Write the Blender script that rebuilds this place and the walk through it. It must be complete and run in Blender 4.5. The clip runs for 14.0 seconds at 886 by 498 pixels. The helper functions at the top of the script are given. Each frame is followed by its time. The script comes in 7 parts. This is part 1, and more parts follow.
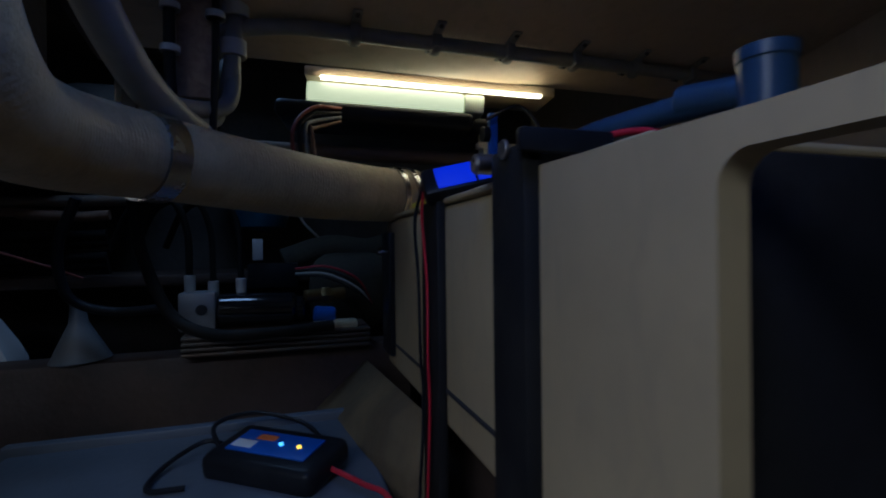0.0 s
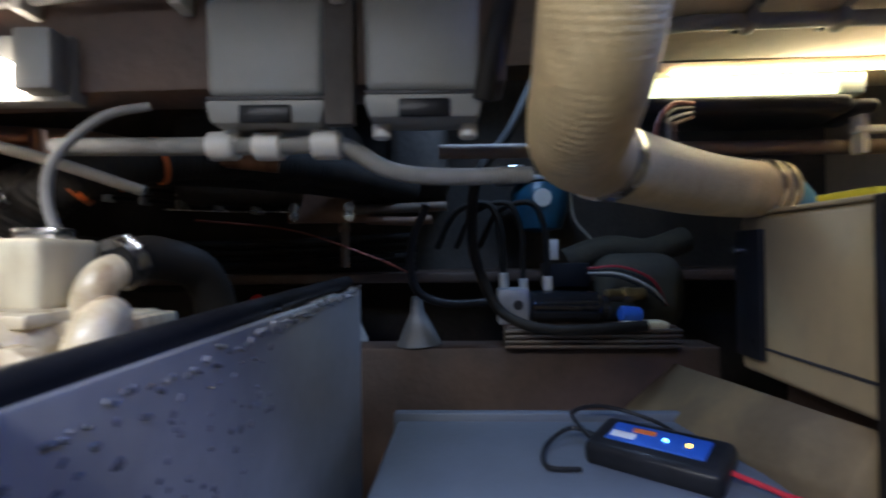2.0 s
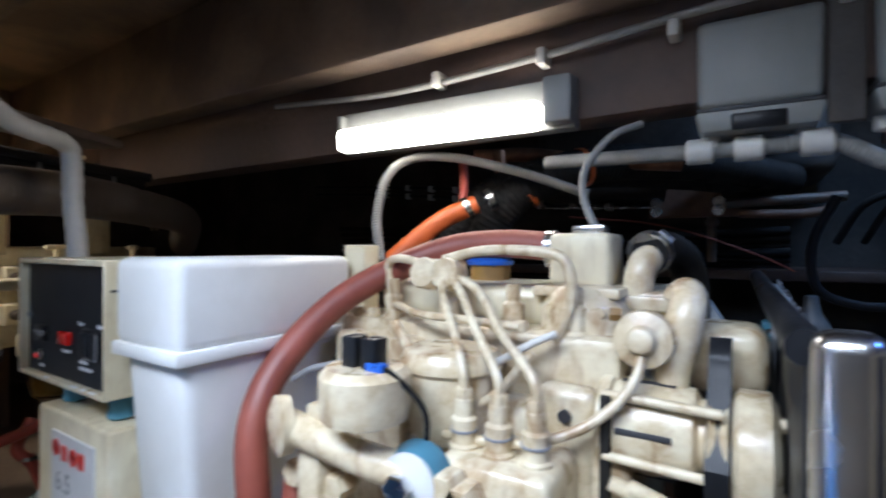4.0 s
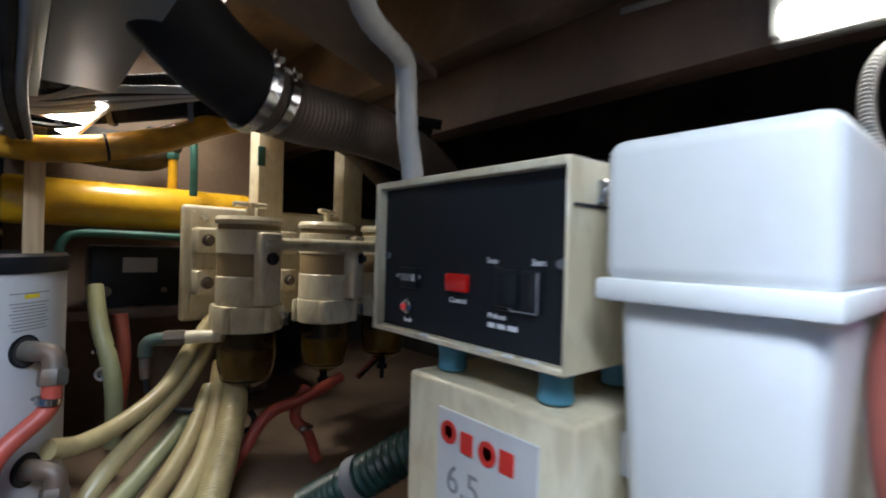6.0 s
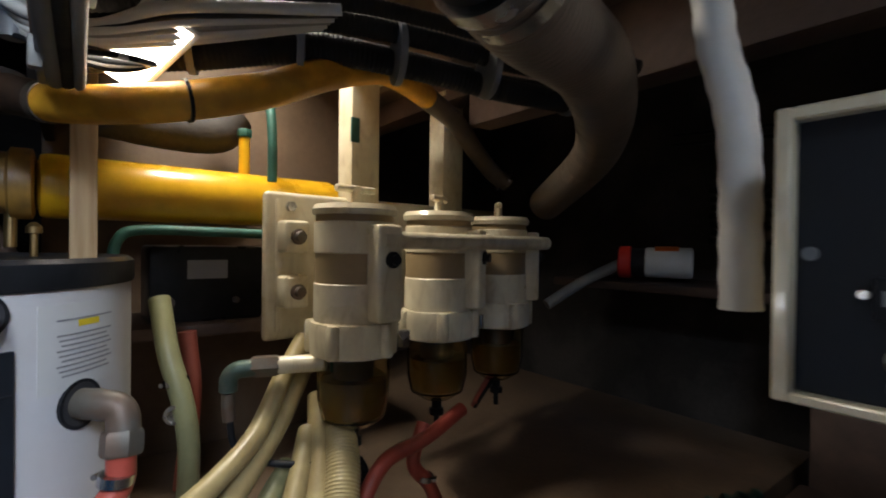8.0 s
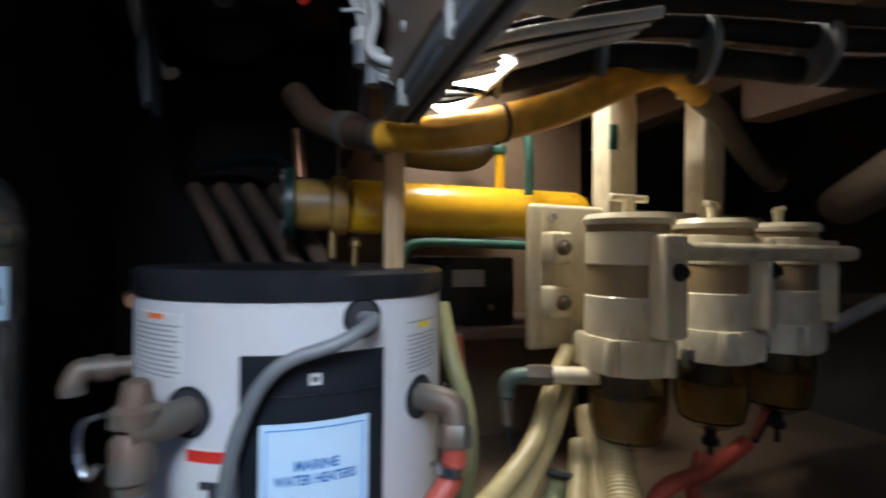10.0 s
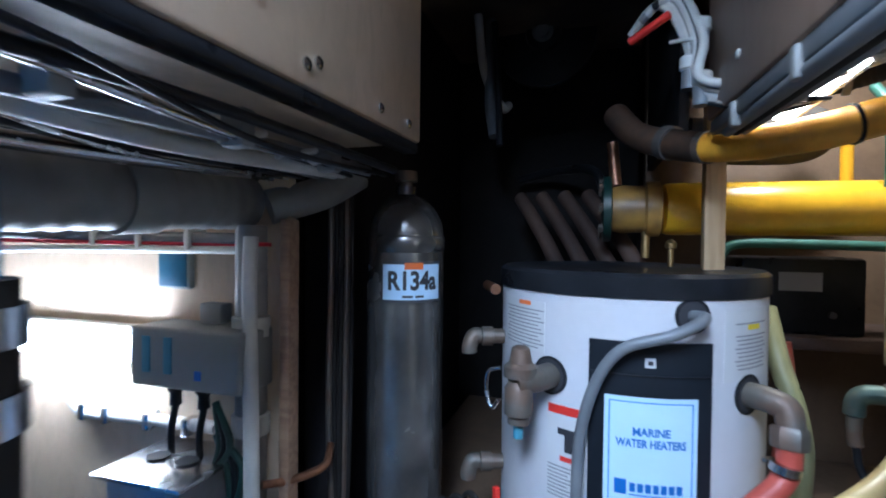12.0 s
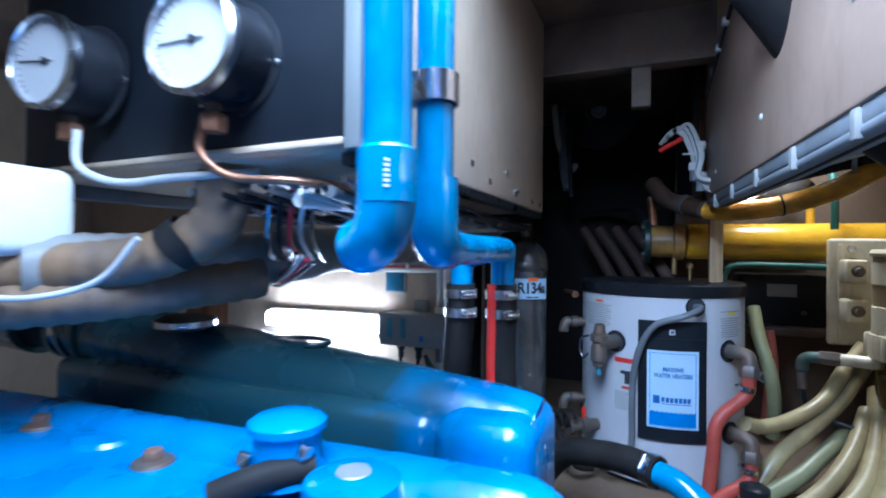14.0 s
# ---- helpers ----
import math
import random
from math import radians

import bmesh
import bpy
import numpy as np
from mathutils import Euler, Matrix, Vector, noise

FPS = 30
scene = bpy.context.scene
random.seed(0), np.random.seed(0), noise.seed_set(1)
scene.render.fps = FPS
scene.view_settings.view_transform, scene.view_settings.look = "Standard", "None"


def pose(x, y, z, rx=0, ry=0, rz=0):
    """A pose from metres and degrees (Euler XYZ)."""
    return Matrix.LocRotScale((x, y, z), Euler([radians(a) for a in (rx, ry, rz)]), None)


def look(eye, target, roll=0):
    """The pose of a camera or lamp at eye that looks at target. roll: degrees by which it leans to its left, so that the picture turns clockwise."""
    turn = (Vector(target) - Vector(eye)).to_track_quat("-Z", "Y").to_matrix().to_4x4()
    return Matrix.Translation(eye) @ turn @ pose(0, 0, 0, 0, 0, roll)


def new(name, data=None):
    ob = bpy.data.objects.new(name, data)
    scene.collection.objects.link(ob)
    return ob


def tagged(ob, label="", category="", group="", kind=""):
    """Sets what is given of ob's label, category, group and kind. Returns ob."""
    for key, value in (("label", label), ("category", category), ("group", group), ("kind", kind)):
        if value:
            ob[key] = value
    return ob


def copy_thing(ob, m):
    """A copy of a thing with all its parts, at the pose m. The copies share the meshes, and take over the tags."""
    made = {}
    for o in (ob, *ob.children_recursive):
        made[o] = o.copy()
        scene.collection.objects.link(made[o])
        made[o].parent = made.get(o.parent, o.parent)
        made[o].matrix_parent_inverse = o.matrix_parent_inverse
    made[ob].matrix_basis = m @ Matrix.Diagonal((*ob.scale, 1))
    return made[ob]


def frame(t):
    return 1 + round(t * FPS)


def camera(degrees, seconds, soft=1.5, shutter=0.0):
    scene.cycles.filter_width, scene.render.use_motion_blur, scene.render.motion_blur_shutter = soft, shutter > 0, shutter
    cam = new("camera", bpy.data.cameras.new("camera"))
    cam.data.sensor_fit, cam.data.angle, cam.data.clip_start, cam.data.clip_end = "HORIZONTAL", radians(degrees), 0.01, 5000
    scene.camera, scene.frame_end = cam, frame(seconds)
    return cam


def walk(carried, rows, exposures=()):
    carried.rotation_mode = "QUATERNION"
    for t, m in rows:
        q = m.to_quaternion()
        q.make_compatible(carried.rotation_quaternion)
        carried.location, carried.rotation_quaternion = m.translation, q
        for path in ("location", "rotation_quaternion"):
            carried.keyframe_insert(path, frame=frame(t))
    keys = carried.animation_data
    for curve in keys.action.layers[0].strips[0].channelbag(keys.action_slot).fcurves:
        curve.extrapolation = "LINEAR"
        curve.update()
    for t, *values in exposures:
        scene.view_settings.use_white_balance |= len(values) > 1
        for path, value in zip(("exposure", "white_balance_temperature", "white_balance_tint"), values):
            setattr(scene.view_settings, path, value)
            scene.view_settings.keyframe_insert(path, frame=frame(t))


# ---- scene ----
cam = camera(85.3, 14.0, 1.9, 0.5)
PATH = [
    (0, (0.567, 0.459, 1.373), (1.174, 2.365, 1.365), -0.7),
    (0.5, (0.543, 0.527, 1.357), (1.066, 2.458, 1.367), -0.7),
    (1, (0.477, 0.56, 1.347), (0.93, 2.508, 1.362), -0.7),
    (1.5, (0.366, 0.52, 1.353), (0.575, 2.509, 1.368), -0.7),
    (2, (0.246, 0.48, 1.366), (0.159, 2.478, 1.384), -0.7),
    (2.5, (0.148, 0.481, 1.376), (-0.188, 2.453, 1.395), -0.5),
    (3, (0.076, 0.444, 1.369), (-0.532, 2.349, 1.386), -0.3),
    (3.5, (0.037, 0.37, 1.366), (-0.852, 2.162, 1.376), -0.2),
    (4, (-0.001, 0.291, 1.364), (-1.071, 1.98, 1.363), 0.2),
    (4.2, (-0.036, 0.269, 1.358), (-1.169, 1.916, 1.356), 0.1),
    (6.3, (-0.554, 0.249, 1.259), (-2.11, 1.506, 1.25), 1.4),
    (6.5, (-0.594, 0.272, 1.26), (-2.158, 1.519, 1.243), 1.1),
    (7, (-0.678, 0.292, 1.256), (-2.259, 1.517, 1.234), 1.1),
    (7.2, (-0.736, 0.278, 1.257), (-2.306, 1.517, 1.233), 0.6),
    (9.5, (-1.016, 0.146, 1.249), (-2.82, 1.01, 1.273), 1.1),
    (10, (-0.996, 0.076, 1.257), (-2.921, 0.619, 1.268), 0.6),
    (10.5, (-0.955, -0.032, 1.307), (-2.95, 0.096, 1.31), 0.7),
    (11, (-0.94, -0.057, 1.299), (-2.929, -0.261, 1.282), 0.8),
    (11.5, (-0.931, -0.051, 1.28), (-2.879, -0.501, 1.245), 0.6),
    (12, (-0.84, 0.002, 1.278), (-2.751, -0.586, 1.242), 0.6),
    (12.5, (-0.661, 0.068, 1.315), (-2.56, -0.559, 1.294), 0.6),
    (13, (-0.472, 0.048, 1.313), (-2.364, -0.6, 1.304), 0.5),
    (13.5, (-0.315, 0.02, 1.319), (-2.196, -0.66, 1.322), 0.5),
    (14, (-0.153, -0.018, 1.316), (-2.016, -0.747, 1.327), 0.5),
]

# ---- exposure follows the clip's camera as it adapts ----
EXPOSURES = [(0, -1.6, 5700, 13), (0.5, -1.15, 6200, 13), (1.0, -0.25, 6600, 13), (1.5, 0.4, 6700, 15), (2.5, 0.5, 6900, 18),
             (4.2, 0.42, 5900, 14), (6.3, 0.45, 5900, 12), (7.2, 0.42, 6300, 13), (9.5, 0.68, 6100, 12), (10.0, 0.72, 6000, 12), (10.5, 0.95, 6100, 12), (11.5, 1.05, 5150, 10), (13.0, 1.0, 5200, 13), (14.0, 0.6, 4800, 11)]
walk(cam, [(t, look(eye, target, roll)) for t, eye, target, roll in PATH], EXPOSURES)

# ---- light ----
world = bpy.data.worlds.new("world")
scene.world = world
world.use_nodes = True
wn = world.node_tree.nodes
sky = wn.new("ShaderNodeTexSky")
sky.sky_type, sky.sun_disc, sky.sun_elevation, sky.sun_rotation = "NISHITA", False, radians(48), radians(120)
world.node_tree.links.new(sky.outputs[0], wn["Background"].inputs[0])
wn["Background"].inputs[1].default_value = 0.1


def area(name, m, sx, sy, watts, colour):
    d = bpy.data.lights.new(name, "AREA")
    d.shape, d.size, d.size_y, d.energy, d.color = "RECTANGLE", sx, sy, watts, colour
    ob = new(name, d)
    ob.matrix_world = m
    return ob


HATCH = (-0.76, 0.22, -0.36, 0.09)      # x0, x1, y0, y1 of the open deck hatch
area("hatch_daylight", pose(-0.27, -0.135, 2.06), 0.96, 0.43, 42.0, (0.78, 0.89, 1.0))
SIDEHOLE = (0.22, 0.46, 1.42, 1.64)      # unseen side-deck cut-out, added as the source of daylight on pump and strainer
area("side_deck_daylight", pose(0.34, 1.53, 2.03), 0.22, 0.20, 3.2, (0.35, 0.6, 1.0))
BLUEHOLE = (0.52, 0.68, 0.52, 0.70)      # unseen opening, added to throw blue light on the pipes and tank
area("added_blue_light", pose(0.60, 0.61, 1.845), 0.14, 0.15, 2.6, (0.10, 0.28, 1.0))
PRISM = (-2.14, -1.86, 0.26, 0.56)       # small deck light above the yellow tank
area("deck_light_daylight", pose(-2.0, 0.41, 2.03), 0.26, 0.28, 13.0, (1.0, 0.92, 0.76))

# ---- materials ----


def material(name, colour, rough=0.5, metal=0.0, vary=0.12, scale=9.0, bump=0.1, dirt=None, dirt_amount=0.5, fine=60.0, coat=0.0, rvary=0.15, stain=None, stain_amount=0.5):
    m = bpy.data.materials.new(name)
    m.use_nodes = True
    n, l = m.node_tree.nodes, m.node_tree.links
    b = n["Principled BSDF"]
    co = n.new("ShaderNodeTexCoord")
    big, small = n.new("ShaderNodeTexNoise"), n.new("ShaderNodeTexNoise")
    big.inputs["Scale"].default_value, small.inputs["Scale"].default_value = scale, fine
    big.inputs["Detail"].default_value, small.inputs["Detail"].default_value = 5, 4
    geo = n.new("ShaderNodeNewGeometry")
    l.new(geo.outputs["Position"], big.inputs["Vector"]), l.new(geo.outputs["Position"], small.inputs["Vector"])
    mix = n.new("ShaderNodeMix")
    mix.data_type = "RGBA"
    ramp = n.new("ShaderNodeValToRGB")
    ramp.color_ramp.elements[0].position, ramp.color_ramp.elements[1].position = 0.42, 0.62
    l.new(big.outputs["Fac"], ramp.inputs["Fac"])
    k = dirt or [c * (1 - vary * 2) for c in colour]
    lo = [c * (1 - dirt_amount) + d * dirt_amount for c, d in zip(colour, k)] if dirt else k
    mix.inputs["A"].default_value, mix.inputs["B"].default_value = (*lo, 1), (*colour, 1)
    l.new(ramp.outputs["Color"], mix.inputs["Factor"])
    mul = n.new("ShaderNodeMix")
    mul.data_type, mul.blend_type = "RGBA", "MULTIPLY"
    mul.inputs["Factor"].default_value = 1.0
    r2 = n.new("ShaderNodeMapRange")
    r2.inputs["To Min"].default_value, r2.inputs["To Max"].default_value = 1 - vary, 1 + vary
    l.new(small.outputs["Fac"], r2.inputs["Value"])
    l.new(mix.outputs["Result"], mul.inputs["A"]), l.new(r2.outputs["Result"], mul.inputs["B"])
    last = mul.outputs["Result"]
    if stain:      # runs and blotches of old grime, longer than wide
        mp, sn, sr, sm = n.new("ShaderNodeMapping"), n.new("ShaderNodeTexNoise"), n.new("ShaderNodeMapRange"), n.new("ShaderNodeMix")
        mp.inputs["Scale"].default_value = (34, 34, 13)
        sn.inputs["Scale"].default_value, sn.inputs["Detail"].default_value, sn.inputs["Distortion"].default_value = 1.0, 7, 0.8
        sr.inputs["From Min"].default_value, sr.inputs["From Max"].default_value, sr.inputs["To Max"].default_value = 0.5, 0.68, stain_amount
        sm.data_type = "RGBA"
        sm.inputs["B"].default_value = (*stain, 1)
        l.new(geo.outputs["Position"], mp.inputs["Vector"]), l.new(mp.outputs["Vector"], sn.inputs["Vector"])
        l.new(sn.outputs["Fac"], sr.inputs["Value"]), l.new(sr.outputs["Result"], sm.inputs["Factor"]), l.new(last, sm.inputs["A"])
        last = sm.outputs["Result"]
    l.new(last, b.inputs["Base Color"])
    rr = n.new("ShaderNodeMapRange")
    rr.inputs["To Min"].default_value, rr.inputs["To Max"].default_value = max(0.03, rough - rvary), min(1, rough + rvary)
    l.new(big.outputs["Fac"], rr.inputs["Value"]), l.new(rr.outputs["Result"], b.inputs["Roughness"])
    b.inputs["Metallic"].default_value = metal
    b.inputs["Coat Weight"].default_value = coat
    if bump:
        bn = n.new("ShaderNodeBump")
        bn.inputs["Strength"].default_value, bn.inputs["Distance"].default_value = bump, 0.004
        l.new(small.outputs["Fac"], bn.inputs["Height"]), l.new(bn.outputs["Normal"], b.inputs["Normal"])
    return m


def glow(name, colour, strength):
    m = bpy.data.materials.new(name)
    m.use_nodes = True
    b = m.node_tree.nodes["Principled BSDF"]
    b.inputs["Base Color"].default_value = (*[0.05 + 0.5 * min(colour)] * 3, 1)
    b.inputs["Emission Color"].default_value, b.inputs["Emission Strength"].default_value = (*colour, 1), strength
    return m


def wood(name, colour, dark, rough=0.6, axis=0):
    m = bpy.data.materials.new(name)
    m.use_nodes = True
    n, l = m.node_tree.nodes, m.node_tree.links
    b = n["Principled BSDF"]
    geo, mp, no = n.new("ShaderNodeNewGeometry"), n.new("ShaderNodeMapping"), n.new("ShaderNodeTexNoise")
    mp.inputs["Scale"].default_value = [3 if i == axis else 45 for i in range(3)]
    no.inputs["Scale"].default_value, no.inputs["Detail"].default_value, no.inputs["Distortion"].default_value = 1.5, 6, 0.6
    ra = n.new("ShaderNodeValToRGB")
    ra.color_ramp.elements[0].color, ra.color_ramp.elements[1].color = (*dark, 1), (*colour, 1)
    ra.color_ramp.elements[0].position, ra.color_ramp.elements[1].position = 0.35, 0.65
    l.new(geo.outputs["Position"], mp.inputs["Vector"]), l.new(mp.outputs["Vector"], no.inputs["Vector"])
    l.new(no.outputs["Fac"], ra.inputs["Fac"]), l.new(ra.outputs["Color"], b.inputs["Base Color"])
    bn = n.new("ShaderNodeBump")
    bn.inputs["Strength"].default_value, bn.inputs["Distance"].default_value = 0.25, 0.003
    l.new(no.outputs["Fac"], bn.inputs["Height"]), l.new(bn.outputs["Normal"], b.inputs["Normal"])
    b.inputs["Roughness"].default_value = rough
    return m


def clear(name, colour, rough=0.05):
    m = bpy.data.materials.new(name)
    m.use_nodes = True
    b = m.node_tree.nodes["Principled BSDF"]
    b.inputs["Base Color"].default_value, b.inputs["Roughness"].default_value = (*colour, 1), rough
    b.inputs["Transmission Weight"].default_value, b.inputs["IOR"].default_value = 1.0, 1.3
    return m


# darker, browner copy of the beige for the second hanging box
BEIGE2 = material("beige_paint_darker", (0.31, 0.215, 0.155), 0.45, 0, 0.06, 5, 0.06, (0.25, 0.17, 0.12), 0.5, stain=(0.20, 0.135, 0.09), stain_amount=0.35)
BEIGE = material("beige_paint", (0.56, 0.435, 0.31), 0.42, 0, 0.06, 5, 0.06, (0.40, 0.32, 0.22), 0.5, stain=(0.34, 0.27, 0.18), stain_amount=0.3)
TANKP = material("tank_paint", (0.49, 0.375, 0.21), 0.45, 0, 0.05, 6, 0.05, (0.40, 0.31, 0.18), 0.5, stain=(0.33, 0.26, 0.17), stain_amount=0.25)
CREAM = material("cream_enamel", (0.72, 0.66, 0.48), 0.32, 0, 0.05, 12, 0.05, (0.55, 0.45, 0.28), 0.5, coat=0.2, stain=(0.34, 0.25, 0.14), stain_amount=0.35)
IVORY = material("ivory_engine_paint", (0.69, 0.61, 0.44), 0.3, 0, 0.08, 45, 0.2, (0.50, 0.38, 0.22), 0.6, fine=140.0, coat=0.15, stain=(0.30, 0.17, 0.075), stain_amount=0.75)
WHITE = material("white_plastic", (0.74, 0.75, 0.74), 0.4, 0, 0.03, 7, 0.05, (0.6, 0.59, 0.55), 0.5)
HEATW = material("heater_white", (0.53, 0.53, 0.55), 0.35, 0, 0.04, 10, 0.04, (0.55, 0.53, 0.52), 0.5)
GREYBOX = material("grey_abs", (0.23, 0.235, 0.225), 0.5, 0, 0.05, 8, 0.06)
BLACK = material("black_plastic", (0.018, 0.019, 0.022), 0.32, 0, 0.15, 12, 0.12)
# VOID: near-black that puts the alcove's and opening's darkness into the colour
VOID = material("shade_black", (0.026, 0.024, 0.024), 0.8, 0, 0.2, 5, 0.3)
REDLENS = material("red_rocker", (0.62, 0.015, 0.012), 0.3, 0, 0.03, 12, 0)
PANELB = material("panel_black", (0.010, 0.013, 0.018), 0.5, 0, 0.1, 8, 0.03)
PANELB.node_tree.nodes["Principled BSDF"].inputs["Specular IOR Level"].default_value = 0.25
CANVAS = material("dark_olive_canvas", (0.075, 0.065, 0.045), 0.85, 0, 0.2, 9, 0.4, (0.04, 0.035, 0.028), 0.7)
SEALBLUE = material("dark_blue_grey_pipe", (0.035, 0.075, 0.13), 0.35, 0, 0.12, 12, 0.06)
RUBBER = material("black_rubber", (0.013, 0.0125, 0.0125), 0.65, 0, 0.2, 15, 0.2, (0.026, 0.023, 0.02), 0.6)
DARKHULL = material("dark_hull", (0.075, 0.065, 0.058), 0.75, 0, 0.3, 4, 0.5, (0.022, 0.02, 0.019), 0.8)
BROWN = material("brown_sealer", (0.10, 0.062, 0.045), 0.6, 0, 0.2, 5, 0.4, (0.05, 0.032, 0.026), 0.8)
DECKB = material("deck_underside", (0.19, 0.135, 0.092), 0.6, 0, 0.15, 4, 0.3, (0.06, 0.042, 0.034), 0.8)
RUST = material("brown_bracket", (0.20, 0.115, 0.075), 0.6, 0.1, 0.2, 9, 0.3, (0.10, 0.055, 0.04), 0.7)
STEEL = material("stainless", (0.62, 0.63, 0.65), 0.25, 1, 0.08, 20, 0.05)
for m in (RUBBER, VOID, BLACK):
    m.node_tree.nodes["Principled BSDF"].inputs["Specular IOR Level"].default_value = 0.16
SHEET = material("brushed_sheet", (0.40, 0.415, 0.445), 0.5, 0.55, 0.12, 7, 0.12, (0.3, 0.31, 0.33), 0.6)
BRASS = material("brass", (0.42, 0.29, 0.13), 0.4, 0.9, 0.15, 25, 0.1)
BRONZE = material("dull_bronze", (0.135, 0.09, 0.065), 0.5, 0.35, 0.2, 25, 0.2, (0.1, 0.12, 0.11), 0.5)
BRONZE2 = material("rusty_brown_pipe", (0.075, 0.04, 0.022), 0.6, 0.1, 0.25, 20, 0.25, (0.03, 0.02, 0.015), 0.7)
COPPER = material("copper", (0.42, 0.2, 0.11), 0.4, 0.8, 0.2, 20, 0.1, (0.16, 0.09, 0.06), 0.7)
BLUEENG = material("blue_engine_paint", (0.015, 0.20, 0.52), 0.28, 0, 0.1, 9, 0.12, (0.01, 0.11, 0.30), 0.6, coat=0.5)
BLUEPIPE = material("blue_pipe_paint", (0.02, 0.24, 0.50), 0.25, 0, 0.1, 14, 0.08, (0.02, 0.13, 0.25), 0.7, coat=0.5)
MANIF = material("dark_teal_manifold", (0.014, 0.045, 0.055), 0.3, 0.1, 0.2, 7, 0.15, (0.02, 0.035, 0.035), 0.6, coat=0.3)
def two_tone(name, a, b, y0, y1, rough, coat):
    """Glossy paint that turns from a to b between two places along y, with a ragged edge."""
    m = material(name, a, rough, 0, 0.12, 8, 0.12, coat=coat)
    n, l = m.node_tree.nodes, m.node_tree.links
    p = n["Principled BSDF"]
    geo, sep, noise = n.new("ShaderNodeNewGeometry"), n.new("ShaderNodeSeparateXYZ"), n.new("ShaderNodeTexNoise")
    noise.inputs["Scale"].default_value = 14.0
    l.new(geo.outputs["Position"], sep.inputs[0]), l.new(geo.outputs["Position"], noise.inputs["Vector"])
    add, ramp, mix = n.new("ShaderNodeMath"), n.new("ShaderNodeMapRange"), n.new("ShaderNodeMix")
    add.operation, mix.data_type = "MULTIPLY_ADD", "RGBA"
    add.inputs[1].default_value = 0.22
    l.new(noise.outputs["Fac"], add.inputs[0]), l.new(sep.outputs["Y"], add.inputs[2])
    l.new(add.outputs[0], ramp.inputs["Value"])
    ramp.inputs["From Min"].default_value, ramp.inputs["From Max"].default_value = y0 + 0.11, y1 + 0.11
    old = p.inputs["Base Color"].links[0].from_socket
    mix.inputs["A"].default_value = (*b, 1)
    l.new(ramp.outputs["Result"], mix.inputs["Factor"]), l.new(old, mix.inputs["B"]), l.new(mix.outputs["Result"], p.inputs["Base Color"])
    return m


# dark teal that turns blue towards +y
TEALBLUE = two_tone("teal_to_blue_manifold", (0.015, 0.20, 0.52), (0.014, 0.045, 0.055), -0.34, -0.17, 0.28, 0.4)
YELLOW = material("yellow_tank_paint", (0.80, 0.46, 0.012), 0.3, 0, 0.06, 8, 0.06, (0.55, 0.28, 0.01), 0.6, coat=0.3)
YHOSE = material("yellow_hose", (0.86, 0.42, 0.03), 0.4, 0, 0.08, 14, 0.1, (0.38, 0.17, 0.02), 0.6)
YOLD = material("yellow_fitting_grimy", (0.42, 0.24, 0.05), 0.45, 0, 0.15, 16, 0.15, (0.14, 0.08, 0.04), 0.7)
GREEN = material("green_copper_line", (0.035, 0.13, 0.10), 0.5, 0.1, 0.15, 20, 0.1)
VERDI = material("tarnished_bronze", (0.09, 0.105, 0.085), 0.5, 0.4, 0.2, 30, 0.2, (0.05, 0.10, 0.085), 0.7)
DKGREEN = material("dark_green", (0.012, 0.05, 0.04), 0.4, 0, 0.2, 15, 0.1)
HOSEY = material("ivory_pvc_hose", (0.42, 0.34, 0.16), 0.35, 0, 0.08, 14, 0.08, (0.26, 0.19, 0.09), 0.7)
HOSEG = material("greenish_pvc_hose", (0.25, 0.25, 0.125), 0.35, 0, 0.1, 14, 0.08, (0.2, 0.19, 0.1), 0.6)
HOSEB = material("tan_exhaust_hose", (0.60, 0.46, 0.245), 0.5, 0, 0.12, 10, 0.3, (0.40, 0.30, 0.16), 0.7, fine=170.0, stain=(0.30, 0.21, 0.11), stain_amount=0.35)
HOSEGR = material("grey_hose", (0.24, 0.235, 0.22), 0.5, 0, 0.1, 12, 0.15)
LAGGING = material("lagged_duct", (0.20, 0.12, 0.06), 0.6, 0, 0.15, 10, 0.4, (0.11, 0.085, 0.065), 0.7)
FLECK = material("worn_foil_edge", (0.30, 0.31, 0.34), 0.5, 0.3, 0.3, 30, 0.4)
DUCT = material("brown_duct_hose", (0.15, 0.115, 0.085), 0.4, 0, 0.15, 10, 0.2, (0.09, 0.07, 0.05), 0.6)
REDH = material("red_hose", (0.42, 0.07, 0.045), 0.45, 0, 0.1, 12, 0.12, (0.26, 0.045, 0.03), 0.6)
OXRED = material("oxblood_hose", (0.30, 0.075, 0.05), 0.5, 0, 0.1, 12, 0.15, (0.18, 0.045, 0.03), 0.6)
ORANGE = material("orange_hose", (0.62, 0.13, 0.03), 0.4, 0, 0.1, 12, 0.1)
REDW = material("red_wire", (0.6, 0.02, 0.04), 0.4, 0, 0.1, 12, 0.0)
BLUEP = material("blue_plastic", (0.02, 0.12, 0.55), 0.4, 0, 0.08, 12, 0.04)
BLUEPALE = material("pale_blue_rubber", (0.08, 0.26, 0.36), 0.5, 0, 0.1, 12, 0.1)
TEAL = material("teal_housing", (0.012, 0.09, 0.16), 0.35, 0, 0.15, 12, 0.06)
WCABLE = material("white_cable", (0.58, 0.57, 0.53), 0.5, 0, 0.06, 12, 0.06)
GCABLE = material("grey_cable", (0.16, 0.17, 0.18), 0.45, 0, 0.1, 12, 0.06)
